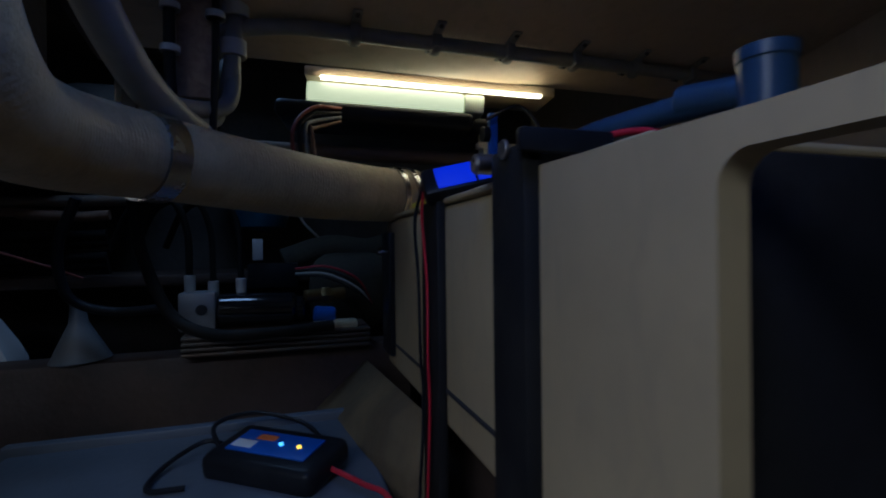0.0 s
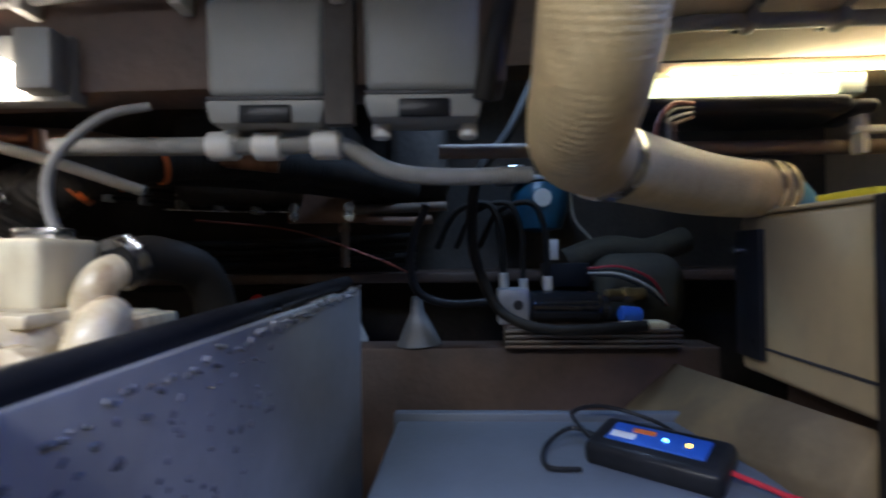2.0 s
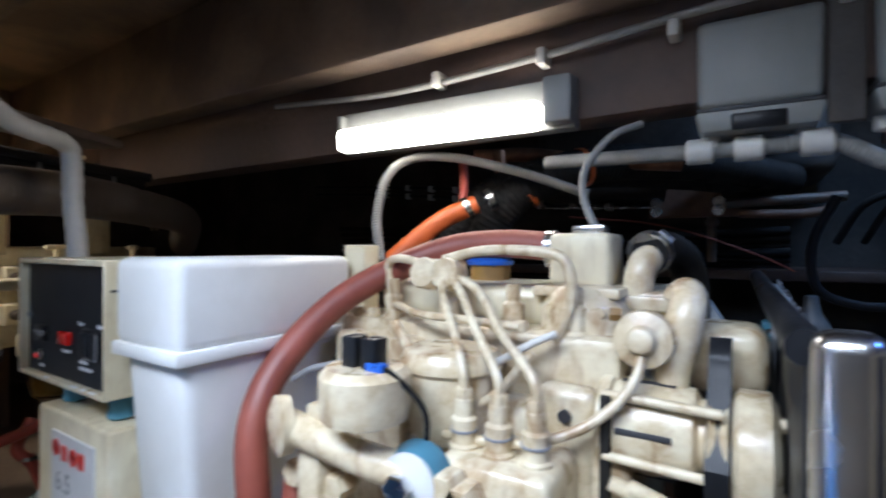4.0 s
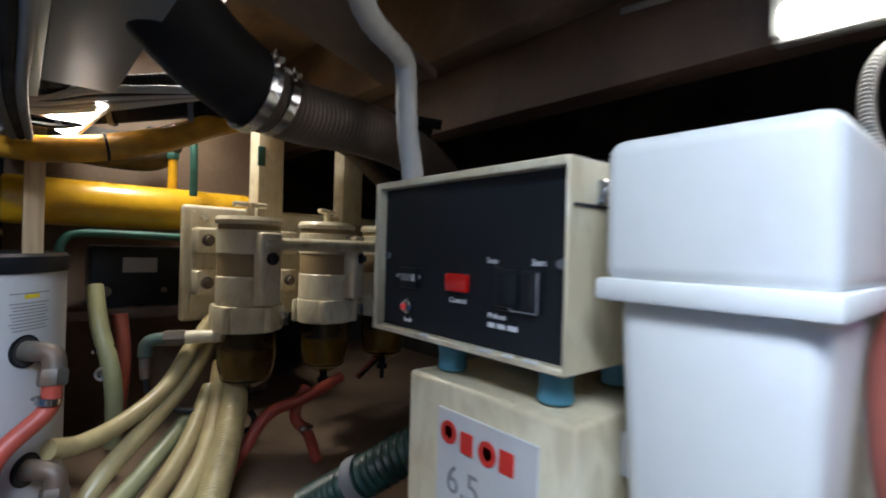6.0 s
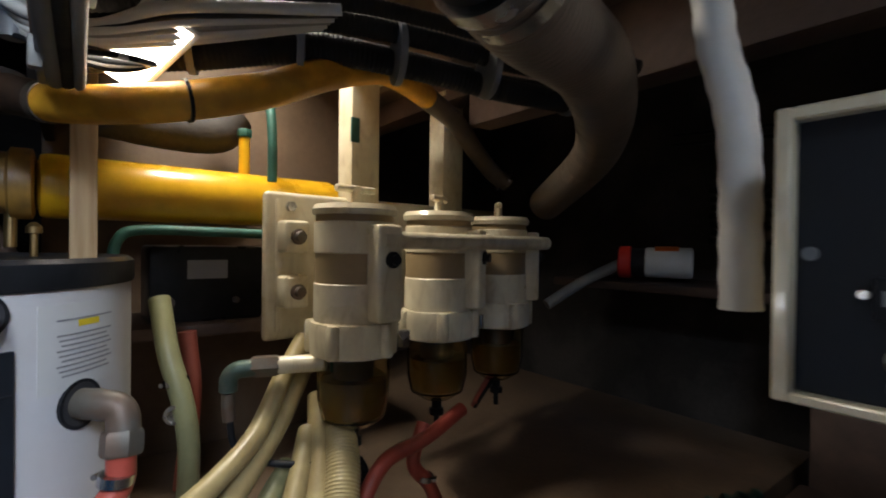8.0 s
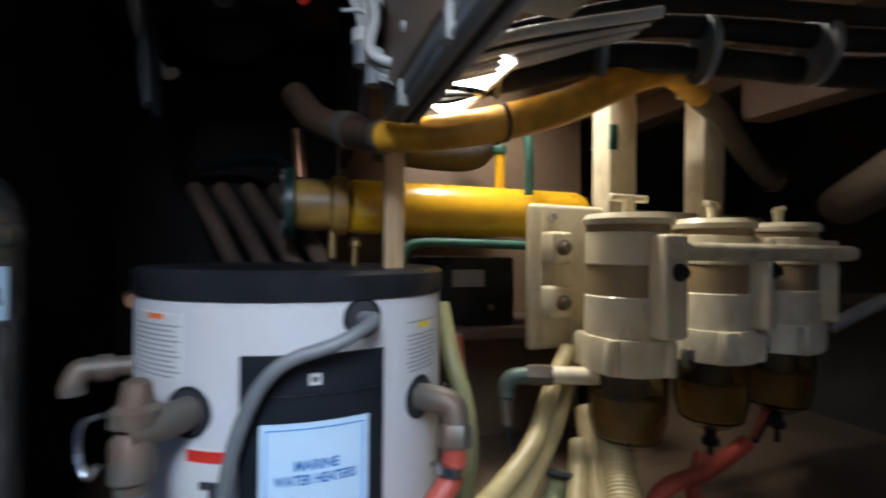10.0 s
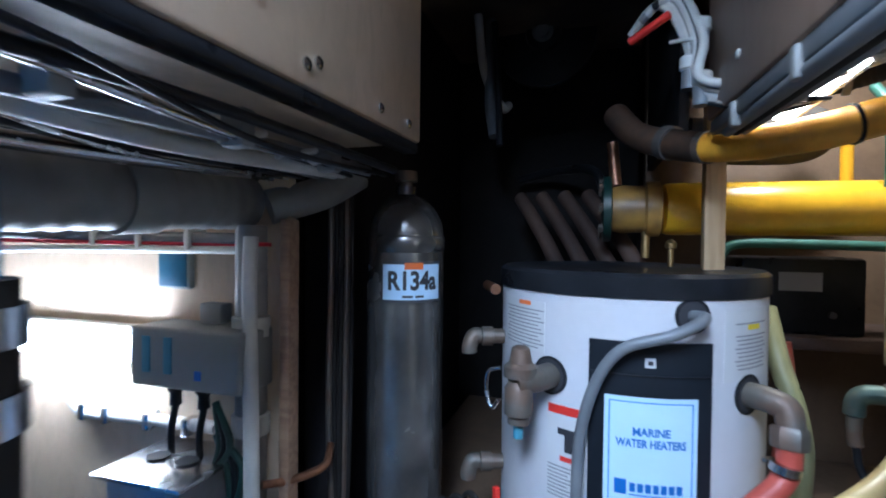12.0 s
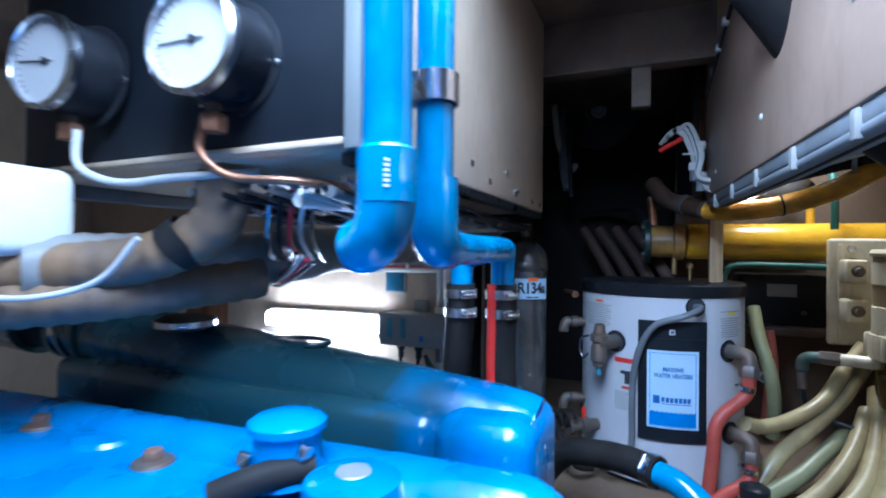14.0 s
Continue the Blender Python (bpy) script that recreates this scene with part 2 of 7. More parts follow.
FUEL = material("amber_fuel", (0.22, 0.13, 0.03), 0.3, 0, 0.1, 12, 0)
GLOSSB = material("glossy_black_enamel", (0.012, 0.013, 0.016), 0.12, 0, 0.1, 12, 0.03, coat=0.4, rvary=0.05)
TAN = material("tan_label", (0.30, 0.215, 0.11), 0.5, 0, 0.06, 12, 0.03)
PAPER = material("paper_label", (0.57, 0.57, 0.565), 0.55, 0, 0.03, 12, 0.02)
STICKER = material("sticker_pale_blue", (0.50, 0.68, 0.84), 0.35, 0, 0.02, 12, 0.0)
SBLUE = material("sticker_blue", (0.03, 0.22, 0.62), 0.35, 0, 0.08, 25, 0.0)
INK = material("ink", (0.03, 0.03, 0.035), 0.6, 0, 0.02, 12, 0)
INKBLUE = material("ink_blue", (0.02, 0.13, 0.42), 0.5, 0, 0.02, 12, 0)
INKGREY = material("ink_grey", (0.25, 0.25, 0.26), 0.6, 0, 0.02, 12, 0)
INKWHITE = material("ink_white", (0.75, 0.76, 0.78), 0.5, 0, 0.02, 12, 0)
REDINK = material("ink_red", (0.62, 0.03, 0.02), 0.5, 0, 0.03, 12, 0)
ORINK = material("ink_orange", (0.75, 0.16, 0.03), 0.5, 0, 0.03, 12, 0)
YINK = material("ink_yellow", (0.8, 0.6, 0.03), 0.5, 0, 0.03, 12, 0)
CYLG = material("grey_cylinder_paint", (0.24, 0.23, 0.215), 0.24, 0.7, 0.12, 8, 0.06, (0.055, 0.052, 0.05), 0.6)
GOLD = clear("amber_fuel_bowl", (0.86, 0.80, 0.60), 0.05)
GLASS = clear("gauge_glass", (1, 1, 1), 0.02)
BATT = material("grey_battery_lid", (0.125, 0.145, 0.175), 0.5, 0, 0.06, 10, 0.15)
BILGE = material("bilge_floor", (0.085, 0.055, 0.04), 0.6, 0, 0.2, 5, 0.3, (0.04, 0.028, 0.024), 0.8)
TANHULL = material("tan_hull_side", (0.19, 0.128, 0.08), 0.6, 0, 0.15, 5, 0.3, (0.13, 0.085, 0.055), 0.7)
TANCHOCK = material("tan_chock_paint", (0.20, 0.14, 0.07), 0.6, 0, 0.15, 7, 0.25, (0.10, 0.07, 0.04), 0.7)
WOODR = wood("red_brown_wood", (0.30, 0.13, 0.06), (0.16, 0.06, 0.03), 0.5, 2)
WOODL = wood("pale_wood", (0.50, 0.37, 0.21), (0.36, 0.24, 0.12), 0.6, 2)
WOODB = wood("board_wood", (0.34, 0.22, 0.13), (0.22, 0.13, 0.08), 0.6, 1)
TUBE = glow("fluorescent_tube", (1.0, 0.92, 0.76), 13.5)
TUBEC = glow("fluorescent_tube_cool", (0.92, 0.97, 1.0), 34.0)
TUBEA = glow("fluorescent_tube_far", (1.0, 0.90, 0.55), 22.0)
DIFFG = glow("lit_frosted_diffuser", (0.66, 0.74, 0.44), 2.6)
DAYSTRIP = glow("daylit_strip", (1.0, 0.90, 0.74), 16.0)
DIFF = material("frosted_diffuser", (0.62, 0.68, 0.58), 0.4, 0, 0.04, 14, 0.05)
BLUELED = glow("blue_led_lens", (0.004, 0.03, 1.0), 1.6)
LEDB = glow("led_blue", (0.1, 0.5, 1.0), 6.0)
LEDY = glow("led_amber", (1.0, 0.6, 0.05), 6.0)
REDLAMP = glow("red_switch_lamp", (1.0, 0.03, 0.02), 0.25)

# ---- building helpers ----


def part(name, bm, mat, parent=None, label="", smooth=True):
    me = bpy.data.meshes.new(name)
    bmesh.ops.recalc_face_normals(bm, faces=bm.faces[:])
    bm.to_mesh(me)
    bm.free()
    me.materials.append(mat)
    if smooth:
        for p in me.polygons:
            p.use_smooth = True
        me.set_sharp_from_angle(angle=radians(38))
    ob = new(name, me)
    if parent:
        ob.parent = parent
    if label:
        ob["label"] = label
    return ob


def thing(name, label, category, group="", kind=""):
    return tagged(new(name), label, category, group, kind)


def box(x0, x1, y0, y1, z0, z1, bev=0.004, seg=2, bm=None, m=None, taper=1.0):
    b = bmesh.new()
    bmesh.ops.create_cube(b, size=1)
    for v in b.verts:
        k = taper if v.co.z < 0 else 1
        v.co = Vector(((x0 + x1) / 2 + v.co.x * (x1 - x0) * k, (y0 + y1) / 2 + v.co.y * (y1 - y0) * k, (z0 + z1) / 2 + v.co.z * (z1 - z0)))
    if bev:
        bmesh.ops.bevel(b, geom=b.edges[:], offset=min(bev, 0.45 * min(abs(x1 - x0), abs(y1 - y0), abs(z1 - z0))), segments=seg, affect="EDGES", profile=0.5)
    if m:
        bmesh.ops.transform(b, matrix=m, verts=b.verts)
    return merge(bm, b)


def merge(bm, b):
    if bm is None:
        return b
    me = bpy.data.meshes.new("tmp")
    b.to_mesh(me)
    b.free()
    bm.from_mesh(me)
    bpy.data.meshes.remove(me)
    return bm


def catmull(pts, n):
    pts = [Vector(p) for p in pts]
    if len(pts) < 3:
        return [pts[0].lerp(pts[-1], i / n) for i in range(n + 1)]
    q = [2 * pts[0] - pts[1], *pts, 2 * pts[-1] - pts[-2]]
    out = []
    for i in range(1, len(q) - 2):
        a, b, c, d = q[i - 1:i + 3]
        for k in range(n):
            t = k / n
            out.append(0.5 * (2 * b + (c - a) * t + (2 * a - 5 * b + 4 * c - d) * t * t + (3 * b - a - 3 * c + d) * t ** 3))
    return out + [pts[-1]]


def tube(pts, r, n=7, sides=12, rib=0.0, pitch=0.0, bm=None, ends=None):
    """A round hose, pipe or cable through a few points. ends: the radius at both ends."""
    line = catmull(pts, n)
    if rib:
        fine, want = [line[0]], pitch / 4
        for a, b in zip(line, line[1:]):
            k = max(1, round((b - a).length / want))
            fine += [a.lerp(b, (i + 1) / k) for i in range(k)]
        line = fine
    b = bmesh.new()
    prev, nrm, s, rings = None, None, 0.0, []
    for i, p in enumerate(line):
        d = (line[min(i + 1, len(line) - 1)] - line[max(i - 1, 0)]).normalized()
        if nrm is None:
            nrm = d.orthogonal().normalized()
        nrm = (nrm - d * nrm.dot(d)).normalized()
        bi = d.cross(nrm)
        rr = r if ends is None else ends[0] + (ends[1] - ends[0]) * i / (len(line) - 1)
        if rib:
            s += (p - prev).length if prev is not None else 0
            rr += rib * math.sin(2 * math.pi * s / pitch)
        prev = p
        rings.append([b.verts.new(p + rr * (math.cos(a) * nrm + math.sin(a) * bi)) for a in (2 * math.pi * k / sides for k in range(sides))])
    for u, w in zip(rings, rings[1:]):
        for k in range(sides):
            b.faces.new((u[k], u[(k + 1) % sides], w[(k + 1) % sides], w[k]))
    b.faces.new(rings[0][::-1]), b.faces.new(rings[-1])
    return merge(bm, b)


def lathe(profile, m, sides=28, bm=None):
    """Turns (radius, height) pairs round the z axis of the pose m."""
    b = bmesh.new()
    rings = []
    for r, z in profile:
        rings.append([b.verts.new((max(r, 1e-4) * math.cos(a), max(r, 1e-4) * math.sin(a), z)) for a in (2 * math.pi * k / sides for k in range(sides))])
    for u, w in zip(rings, rings[1:]):
        for k in range(sides):
            b.faces.new((u[k], u[(k + 1) % sides], w[(k + 1) % sides], w[k]))
    b.faces.new(rings[0][::-1]), b.faces.new(rings[-1])
    bmesh.ops.transform(b, matrix=m, verts=b.verts)
    return merge(bm, b)


def aim(p, d):
    """A pose at p with its z axis along d."""
    return Matrix.Translation(p) @ Vector(d).to_track_quat("Z", "Y").to_matrix().to_4x4()


def rod(a, b, r, sides=20, bev=0.0, bm=None):
    L = (Vector(b) - Vector(a)).length
    e = min(bev, r * 0.6, L * 0.4)
    prof = [(r - e, 0), (r, e), (r, L - e), (r - e, L)] if e else [(r, 0), (r, L)]
    return lathe(prof, aim(a, Vector(b) - Vector(a)), sides, bm)


def hexnut(p, d, r, h, bm=None):
    return lathe([(r * 0.92, 0), (r, h * 0.15), (r, h * 0.85), (r * 0.92, h)], aim(p, d), 6, bm)


def bolt(p, d, r, parent, mat=None):
    bm = lathe([(r * 1.7, 0), (r * 1.7, r * 0.3)], aim(p, d), 14)
    hexnut(Vector(p) + Vector(d).normalized() * r * 0.3, d, r, r, bm)
    return part("bolt", bm, mat or STEEL, parent)


def ring(p, d, r, w, t=0.002, screw=True):
    """A worm-drive clamp round a hose at p along d."""
    bm = lathe([(r, -w / 2), (r + t, -w / 2), (r + t, w / 2), (r, w / 2), (r, -w / 2)], aim(p, d), 28)
    if screw:
        side = Vector(d).orthogonal().normalized()
        s2 = Vector(d).normalized().cross(side)
        c = Vector(p) + side * (r + t + w * 0.3)
        lathe([(w * 0.32, -w * 0.7), (w * 0.32, w * 0.7)], aim(c, s2), 10, bm)
    return bm


def clamp(p, d, r, w=0.014, mat=None, parent=None, label=""):
    ob = part("hose_clamp", ring(p, d, r, w), mat or STEEL, parent)
    if parent is None:
        tagged(ob, label or "bright stainless worm-drive clamp round a hose", "hose clamp", "hose clamps")
    return ob


def hose(name, pts, r, mat, label, category="hose", rib=0.0, pitch=0.012, sides=14, n=8, group=""):
    ob = part(name, tube(pts, r, n, sides, rib, pitch), mat)
    return tagged(ob, label, category, group)


def lettering(text, size, mat, m, parent, name="lettering", bend=None, width=None, bold=0.0):
    """Words as thin raised letters at the pose m. bend: the radius of the drum that they lie on."""
    cu = bpy.data.curves.new("tmp", "FONT")
    cu.body, cu.size, cu.align_x, cu.align_y, cu.extrude, cu.offset = text, size, "CENTER", "CENTER", 0.0004, bold
    ob = bpy.data.objects.new("tmp", cu)
    scene.collection.objects.link(ob)
    me = bpy.data.meshes.new_from_object(ob.evaluated_get(bpy.context.evaluated_depsgraph_get()))
    bpy.data.objects.remove(ob)
    b = bmesh.new()
    b.from_mesh(me)
    bpy.data.meshes.remove(me)
    if width and b.verts:
        w = max(v.co.x for v in b.verts) - min(v.co.x for v in b.verts)
        for v in b.verts:
            v.co.x *= width / w
    if bend:
        for v in b.verts:
            a, rr = v.co.x / bend, bend + v.co.z
            v.co = Vector((rr * math.sin(a), v.co.y, rr * math.cos(a) - bend))
    bmesh.ops.transform(b, matrix=m, verts=b.verts)
    return part(name, b, mat, parent, smooth=False)


def bars(rows, mat, m, parent, name="print", w=0.05, h=0.0022, bend=None):
    """Small print that cannot be read, as plain bars: rows of (x0, x1, y)."""
    b = bmesh.new()
    for x0, x1, y in rows:
        box(x0, x1, y - h / 2, y + h / 2, 0, 0.0005, 0, bm=b)
    if bend:
        bmesh.ops.subdivide_edges(b, edges=[e for e in b.edges if abs(e.verts[0].co.x - e.verts[1].co.x) > 0.008], cuts=5)
        for v in b.verts:
            a, rr = v.co.x / bend, bend + v.co.z
            v.co = Vector((rr * math.sin(a), v.co.y, rr * math.cos(a) - bend))
    bmesh.ops.transform(b, matrix=m, verts=b.verts)
    return part(name, b, mat, parent, smooth=False)


def drum_patch(c, r, a0, a1, z0, z1, t=0.001, n=14):
    """A thin sheet that hugs an upright drum, from angle a0 to a1 (degrees from +x towards +y)."""
    b = bmesh.new()
    rows = []
    for i in range(n + 1):
        a = radians(a0 + (a1 - a0) * i / n)
        rows.append([b.verts.new((c[0] + q * math.cos(a), c[1] + q * math.sin(a), z)) for q, z in ((r, z0), (r + t, z0), (r + t, z1), (r, z1))])
    for u, w in zip(rows, rows[1:]):
        for k in range(4):
            b.faces.new((u[k], u[(k + 1) % 4], w[(k + 1) % 4], w[k]))
    b.faces.new(rows[0][::-1]), b.faces.new(rows[-1])
    return b


def on_drum(c, r, a, z):
    """A pose on an upright drum: x runs round it to the right as seen from outside, y up, z outwards."""
    t = radians(a)
    out, right = Vector((math.cos(t), math.sin(t), 0)), Vector((-math.sin(t), math.cos(t), 0))
    m = Matrix((right, (0, 0, 1), out)).transposed().to_4x4()
    m.translation = Vector((c[0], c[1], z)) + out * r
    return m


def structure(name, bm, mat, label="", category=""):
    return tagged(part(name, bm, mat), label, category, kind="structure")

# ---- structure ----
structure("floor", box(-3.2, 1.6, -2.2, 2.3, -0.05, 0.0, 0), BILGE, "dark brown painted bilge floor", "floor")
structure("platform_west", box(-3.2, -1.36, -0.46, 1.95, 0.0, 0.66, 0.01), TANHULL, "tan painted raised platform under the water heater", "platform")
structure("platform_north", box(-1.3, 0.7, 0.62, 1.6, 0.0, 0.70, 0.01), BROWN, "brown painted engine bearer under the generator", "platform")
structure("wall_north", box(-3.2, 1.6, 2.2, 2.3, 0.0, 2.3, 0), DARKHULL, "dark tarred hull side", "wall")
structure("wall_east", box(1.5, 1.6, -2.2, 2.2, 0.0, 2.3, 0), BEIGE, "beige painted bulkhead", "wall")
structure("wall_south", box(-3.2, 1.6, -2.3, -2.2, 0.0, 2.3, 0), BEIGE, "beige painted bulkhead", "wall")
structure("wall_west", box(-3.3, -3.2, -2.2, 2.2, 0.0, 2.3, 0), DARKHULL, "dark tarred hull side", "wall")
structure("bulkhead_tan", box(-2.52, -2.46, 0.16, 0.98, 0.66, 1.98, 0.004), TANHULL, "tan painted plywood bulkhead behind the yellow tank", "wall")
structure("bulkhead_south_west", box(-1.56, -1.54, -2.2, -0.485, 0.0, 1.82, 0.003), BEIGE, "cream painted bulkhead carrying a fluorescent lamp", "wall")
bm = bmesh.new()
hx0, hx1, hy0, hy1 = HATCH
px0, px1, py0, py1 = PRISM
vx0, vx1, vy0, vy1 = SIDEHOLE
sx0, sx1, sy0, sy1 = BLUEHOLE
for q in ((px1, hx0, -2.2, 2.2), (-3.2, px0, -2.2, 2.2), (px0, px1, -2.2, py0), (px0, px1, py1, 2.2), (vx1, sx0, -2.2, 2.2), (sx1, 1.5, -2.2, 2.2), (sx0, sx1, -2.2, sy0), (sx0, sx1, sy1, 2.2), (vx0, vx1, -2.2, vy0), (vx0, vx1, vy1, 2.2), (hx1, vx0, -2.2, 2.2), (hx0, hx1, -2.2, hy0), (hx0, hx1, hy1, 2.2)):
    box(*q, 1.98, 2.04, 0, bm=bm)
structure("ceiling", bm, DECKB, "dark brown sealed deck underside", "ceiling")
bm = bmesh.new()
for q in ((hx0 - .03, hx0, hy0 - .03, hy1 + .03), (hx1, hx1 + .03, hy0 - .03, hy1 + .03), (hx0, hx1, hy0 - .03, hy0), (hx0, hx1, hy1, hy1 + .03)):
    box(*q, 1.95, 2.10, 0.003, bm=bm)
structure("hatch_coaming", bm, BEIGE, "beige painted coaming of the open deck hatch", "hatch")
SLOPE = math.degrees(math.atan(-0.2))      # the overhead east of the beam falls towards the hull
SM = pose(0.9, 1.2, 1.712, SLOPE)
bm = bmesh.new()
for q in ((-0.58, -0.38, -1.25, 0.115), (-0.22, 0.6, -1.25, 0.115), (-0.38, -0.22, -1.25, -0.69), (-0.38, -0.22, -0.51, 0.115)):
    box(*q, 0.0, 0.02, 0, bm=bm, m=SM)
structure("overhead_east", bm, BEIGE, "beige painted sloping overhead above the tank", "ceiling")
structure("overhead_trim", box(-0.605, -0.58, -1.25, 0.115, -0.03, 0.03, 0.003, m=SM), BROWN, "brown edge of the beige overhead", "trim")
structure("deck_beam_1", box(-3.1, -1.9, 1.06, 1.14, 1.66, 1.98, 0.006, bm=box(-1.9, 0.30, 1.06, 1.14, 1.572, 1.98, 0.006)), BROWN, "brown sealed deck edge beam carrying lamp and boxes", "beam")
structure("deck_beam_2", box(-3.1, 0.32, 0.985, 1.06, 1.725, 1.98, 0.008), DECKB, "brown sealed stringer below the deck", "beam")
structure("deck_beam_3", box(-3.1, 0.1, 0.60, 0.68, 1.88, 1.98, 0.006), DECKB, "brown sealed deck beam", "beam")
structure("hull_ledge", box(-1.6, 1.4, 1.88, 2.2, 1.28, 1.31, 0.006), BROWN, "brown ledge along the hull", "ledge")
structure("stringer", box(-1.3, 0.86, 1.66, 1.76, 0.3, 1.135, 0.01), BROWN, "dark brown glassed stringer", "beam")
structure("hull_shelf", box(-2.46, -2.16, 0.1, 0.98, 1.03, 1.06, 0.006), BROWN, "dark shelf along the hull", "shelf")
structure("alcove_beam", box(-1.63, -1.57, -0.3, 0.22, 1.83, 1.98, 0.006), DECKB, "brown sealed beam above the dark alcove", "beam")
structure("alcove_post", box(-1.62, -1.58, -0.02, 0.03, 1.72, 1.98, 0.004), DECKB, "dark post under the deck", "beam")

# ---- lamps ----


def tube_lamp(name, L, mat, body, label, top=0.048):
    """A wall lamp along local x, its face towards -y, its back on y = 0."""
    t = thing(name, label, "lamp", "fluorescent lamps")
    part("housing", box(-L / 2 - 0.012, L / 2 + 0.05, -0.03, 0, -0.035, top, 0.004), body, t, "painted metal housing")
    part("end_cap", box(L / 2 + 0.004, L / 2 + 0.05, -0.062, -0.03, -0.03, top - 0.004, 0.006), body, t)
    part("diffuser", box(-L / 2, L / 2, -0.068, -0.030, -0.036, 0.008, 0.010), mat, t, "glowing white acrylic diffuser")
    part("end_trim", box(-L / 2 - 0.012, -L / 2, -0.05, -0.03, -0.03, top - 0.008, 0.003), body, t)
    return t


lamp = tube_lamp("wall_lamp", 0.415, TUBE, GREYBOX, "lit fluorescent lamp on a brown deck beam")
lamp.matrix_world = pose(-0.49, 1.062, 1.592, 0, 0, 3)
lamp = tube_lamp("wall_lamp", 0.45, TUBEC, WHITE, "lit cool white fluorescent lamp on a cream bulkhead", 0.02)
lamp.matrix_world = pose(-1.538, -0.965, 1.095, 0, 0, 90)

t = thing("recessed_lamp", "lit fluorescent lamp in a black tray below the beige fascia", "lamp", "fluorescent lamps")
m = pose(0.85, 1.385, 1.668, 0, 3.2, -10)
part("diffuser", box(-0.245, 0.05, -0.05, 0.03, -0.034, 0.002, 0.004, m=m), DIFFG, t, "pale green frosted diffuser")
part("clear_end", box(0.051, 0.09, -0.05, 0.03, -0.034, 0.002, 0.004, m=m), DIFF, t, "unlit end of the diffuser")
part("glowing_strip", box(-0.22, 0.20, -0.064, -0.051, 0.004, 0.009, 0.002, m=m), TUBEA, t, "bright lamp edge")
part("housing", box(-0.25, 0.23, -0.05, 0.06, 0.011, 0.03, 0.003, m=m), BEIGE, t)
part("tray", box(-0.30, 0.07, -0.06, 0.08, -0.068, -0.0345, 0.012, 3, m=m), BLACK, t, "black plastic tray")
part("tray_end", box(0.07, 0.115, -0.05, 0.07, -0.066, -0.04, 0.014, 3, m=m), BLACK, t)

# ---- tank on the east side ----
tank = thing("water_tank", "beige painted tank held by black straps", "tank")
part("body", box(0.745, 1.35, 0.66, 1.375, 1.152, 1.425, 0.012, 3), TANKP, tank)
part("cradle", box(0.80, 1.33, 0.66, 1.34, 0.0, 1.152, 0.006), BROWN, tank, "dark brown cradle")
part("end_panel", box(0.735, 0.745, 1.30, 1.372, 1.18, 1.40, 0.002), BLACK, tank, "black end plate")
part("lid", box(0.742, 1.33, 0.66, 1.37, 1.425, 1.432, 0.003), TANKP, tank)
part("seam", box(0.7425, 0.7475, 0.67, 1.37, 1.199, 1.203, 0), INK, tank, "dark seam line")
part("strap", box(0.733, 0.745, 1.005, 1.075, 1.0, 1.43, 0.003), RUBBER, tank, "narrow black strap")
part("strap", box(0.728, 0.745, 0.772, 0.832, 0.7, 1.45, 0.004), RUBBER, tank, "wide black strap")
part("strap", box(0.73, 1.3, 0.772, 0.832, 1.432, 1.45, 0.004), RUBBER, tank, "wide black strap")
part("buckle", box(0.722, 0.80, 0.762, 0.772, 1.44, 1.458, 0.003), BLACK, tank, "black strap buckle")
part("buckle_tip", rod((0.724, 0.80, 1.448), (0.7275, 0.80, 1.448), 0.008, 16, 0.001), STEEL, tank, "bright buckle pin")
part("strap_bolt", rod((0.72, 0.85, 1.445), (0.745, 0.85, 1.445), 0.009, bev=0.002), STEEL, tank)
part("yellow_tape", box(0.75, 0.768, 1.09, 1.19, 1.432, 1.442, 0.002), YINK, tank, "strip of yellow tape")
part("bolt", rod((0.722, 1.352, 1.365), (0.735, 1.352, 1.365), 0.006), STEEL, tank)

# beige panel beside it, with a rounded cut-out
b = bmesh.new()
outer = [(0.772, 0.3), (0.772, 1.432), (0.60, 1.428), (-0.35, 1.424), (-0.35, 0.3)]
hole = [(0.619, 0.42)] + [(0.619 - 0.016 + 0.016 * math.cos(a), 1.396 + 0.016 * math.sin(a)) for a in [radians(9 * k) for k in range(11)]] + [(-0.25, 1.406), (-0.25, 0.42)]
lo = [b.verts.new((0.741, y, z)) for y, z in outer]
li = [b.verts.new((0.741, y, z)) for y, z in hole]
ed = [b.edges.new((q[i], q[(i + 1) % len(q)])) for q in (lo, li) for i in range(len(q))]
bmesh.ops.triangle_fill(b, use_beauty=True, use_dissolve=False, edges=ed)
ex = bmesh.ops.extrude_face_region(b, geom=b.faces[:])
for v in ex["geom"]:
    if isinstance(v, bmesh.types.BMVert):
        v.co.x += 0.018
structure("cutout_panel", b, TANKP, "beige painted panel with a rounded dark opening", "panel")
t = tagged(part("door_latch", box(0.90, 0.93, 0.50, 0.56, 1.37, 1.39, 0.006, bm=rod((0.915, 0.53, 1.36), (0.915, 0.53, 1.40), 0.012)), STEEL), "dull steel latch inside the opening", "latch")
# near-black sheets added behind the opening to make its inside dark
tagged(part("dark_backing", box(0.95, 0.97, -0.3, 0.64, 0.3, 1.48, 0.003), VOID), "near-black sheet standing in for the dark inside the opening", "panel", kind="structure")
tagged(part("tank_end_mask", box(0.765, 0.95, 0.64, 0.65, 0.3, 1.42, 0.002), VOID), "added near-black sheet hiding the tank's lit end", "panel", kind="structure")
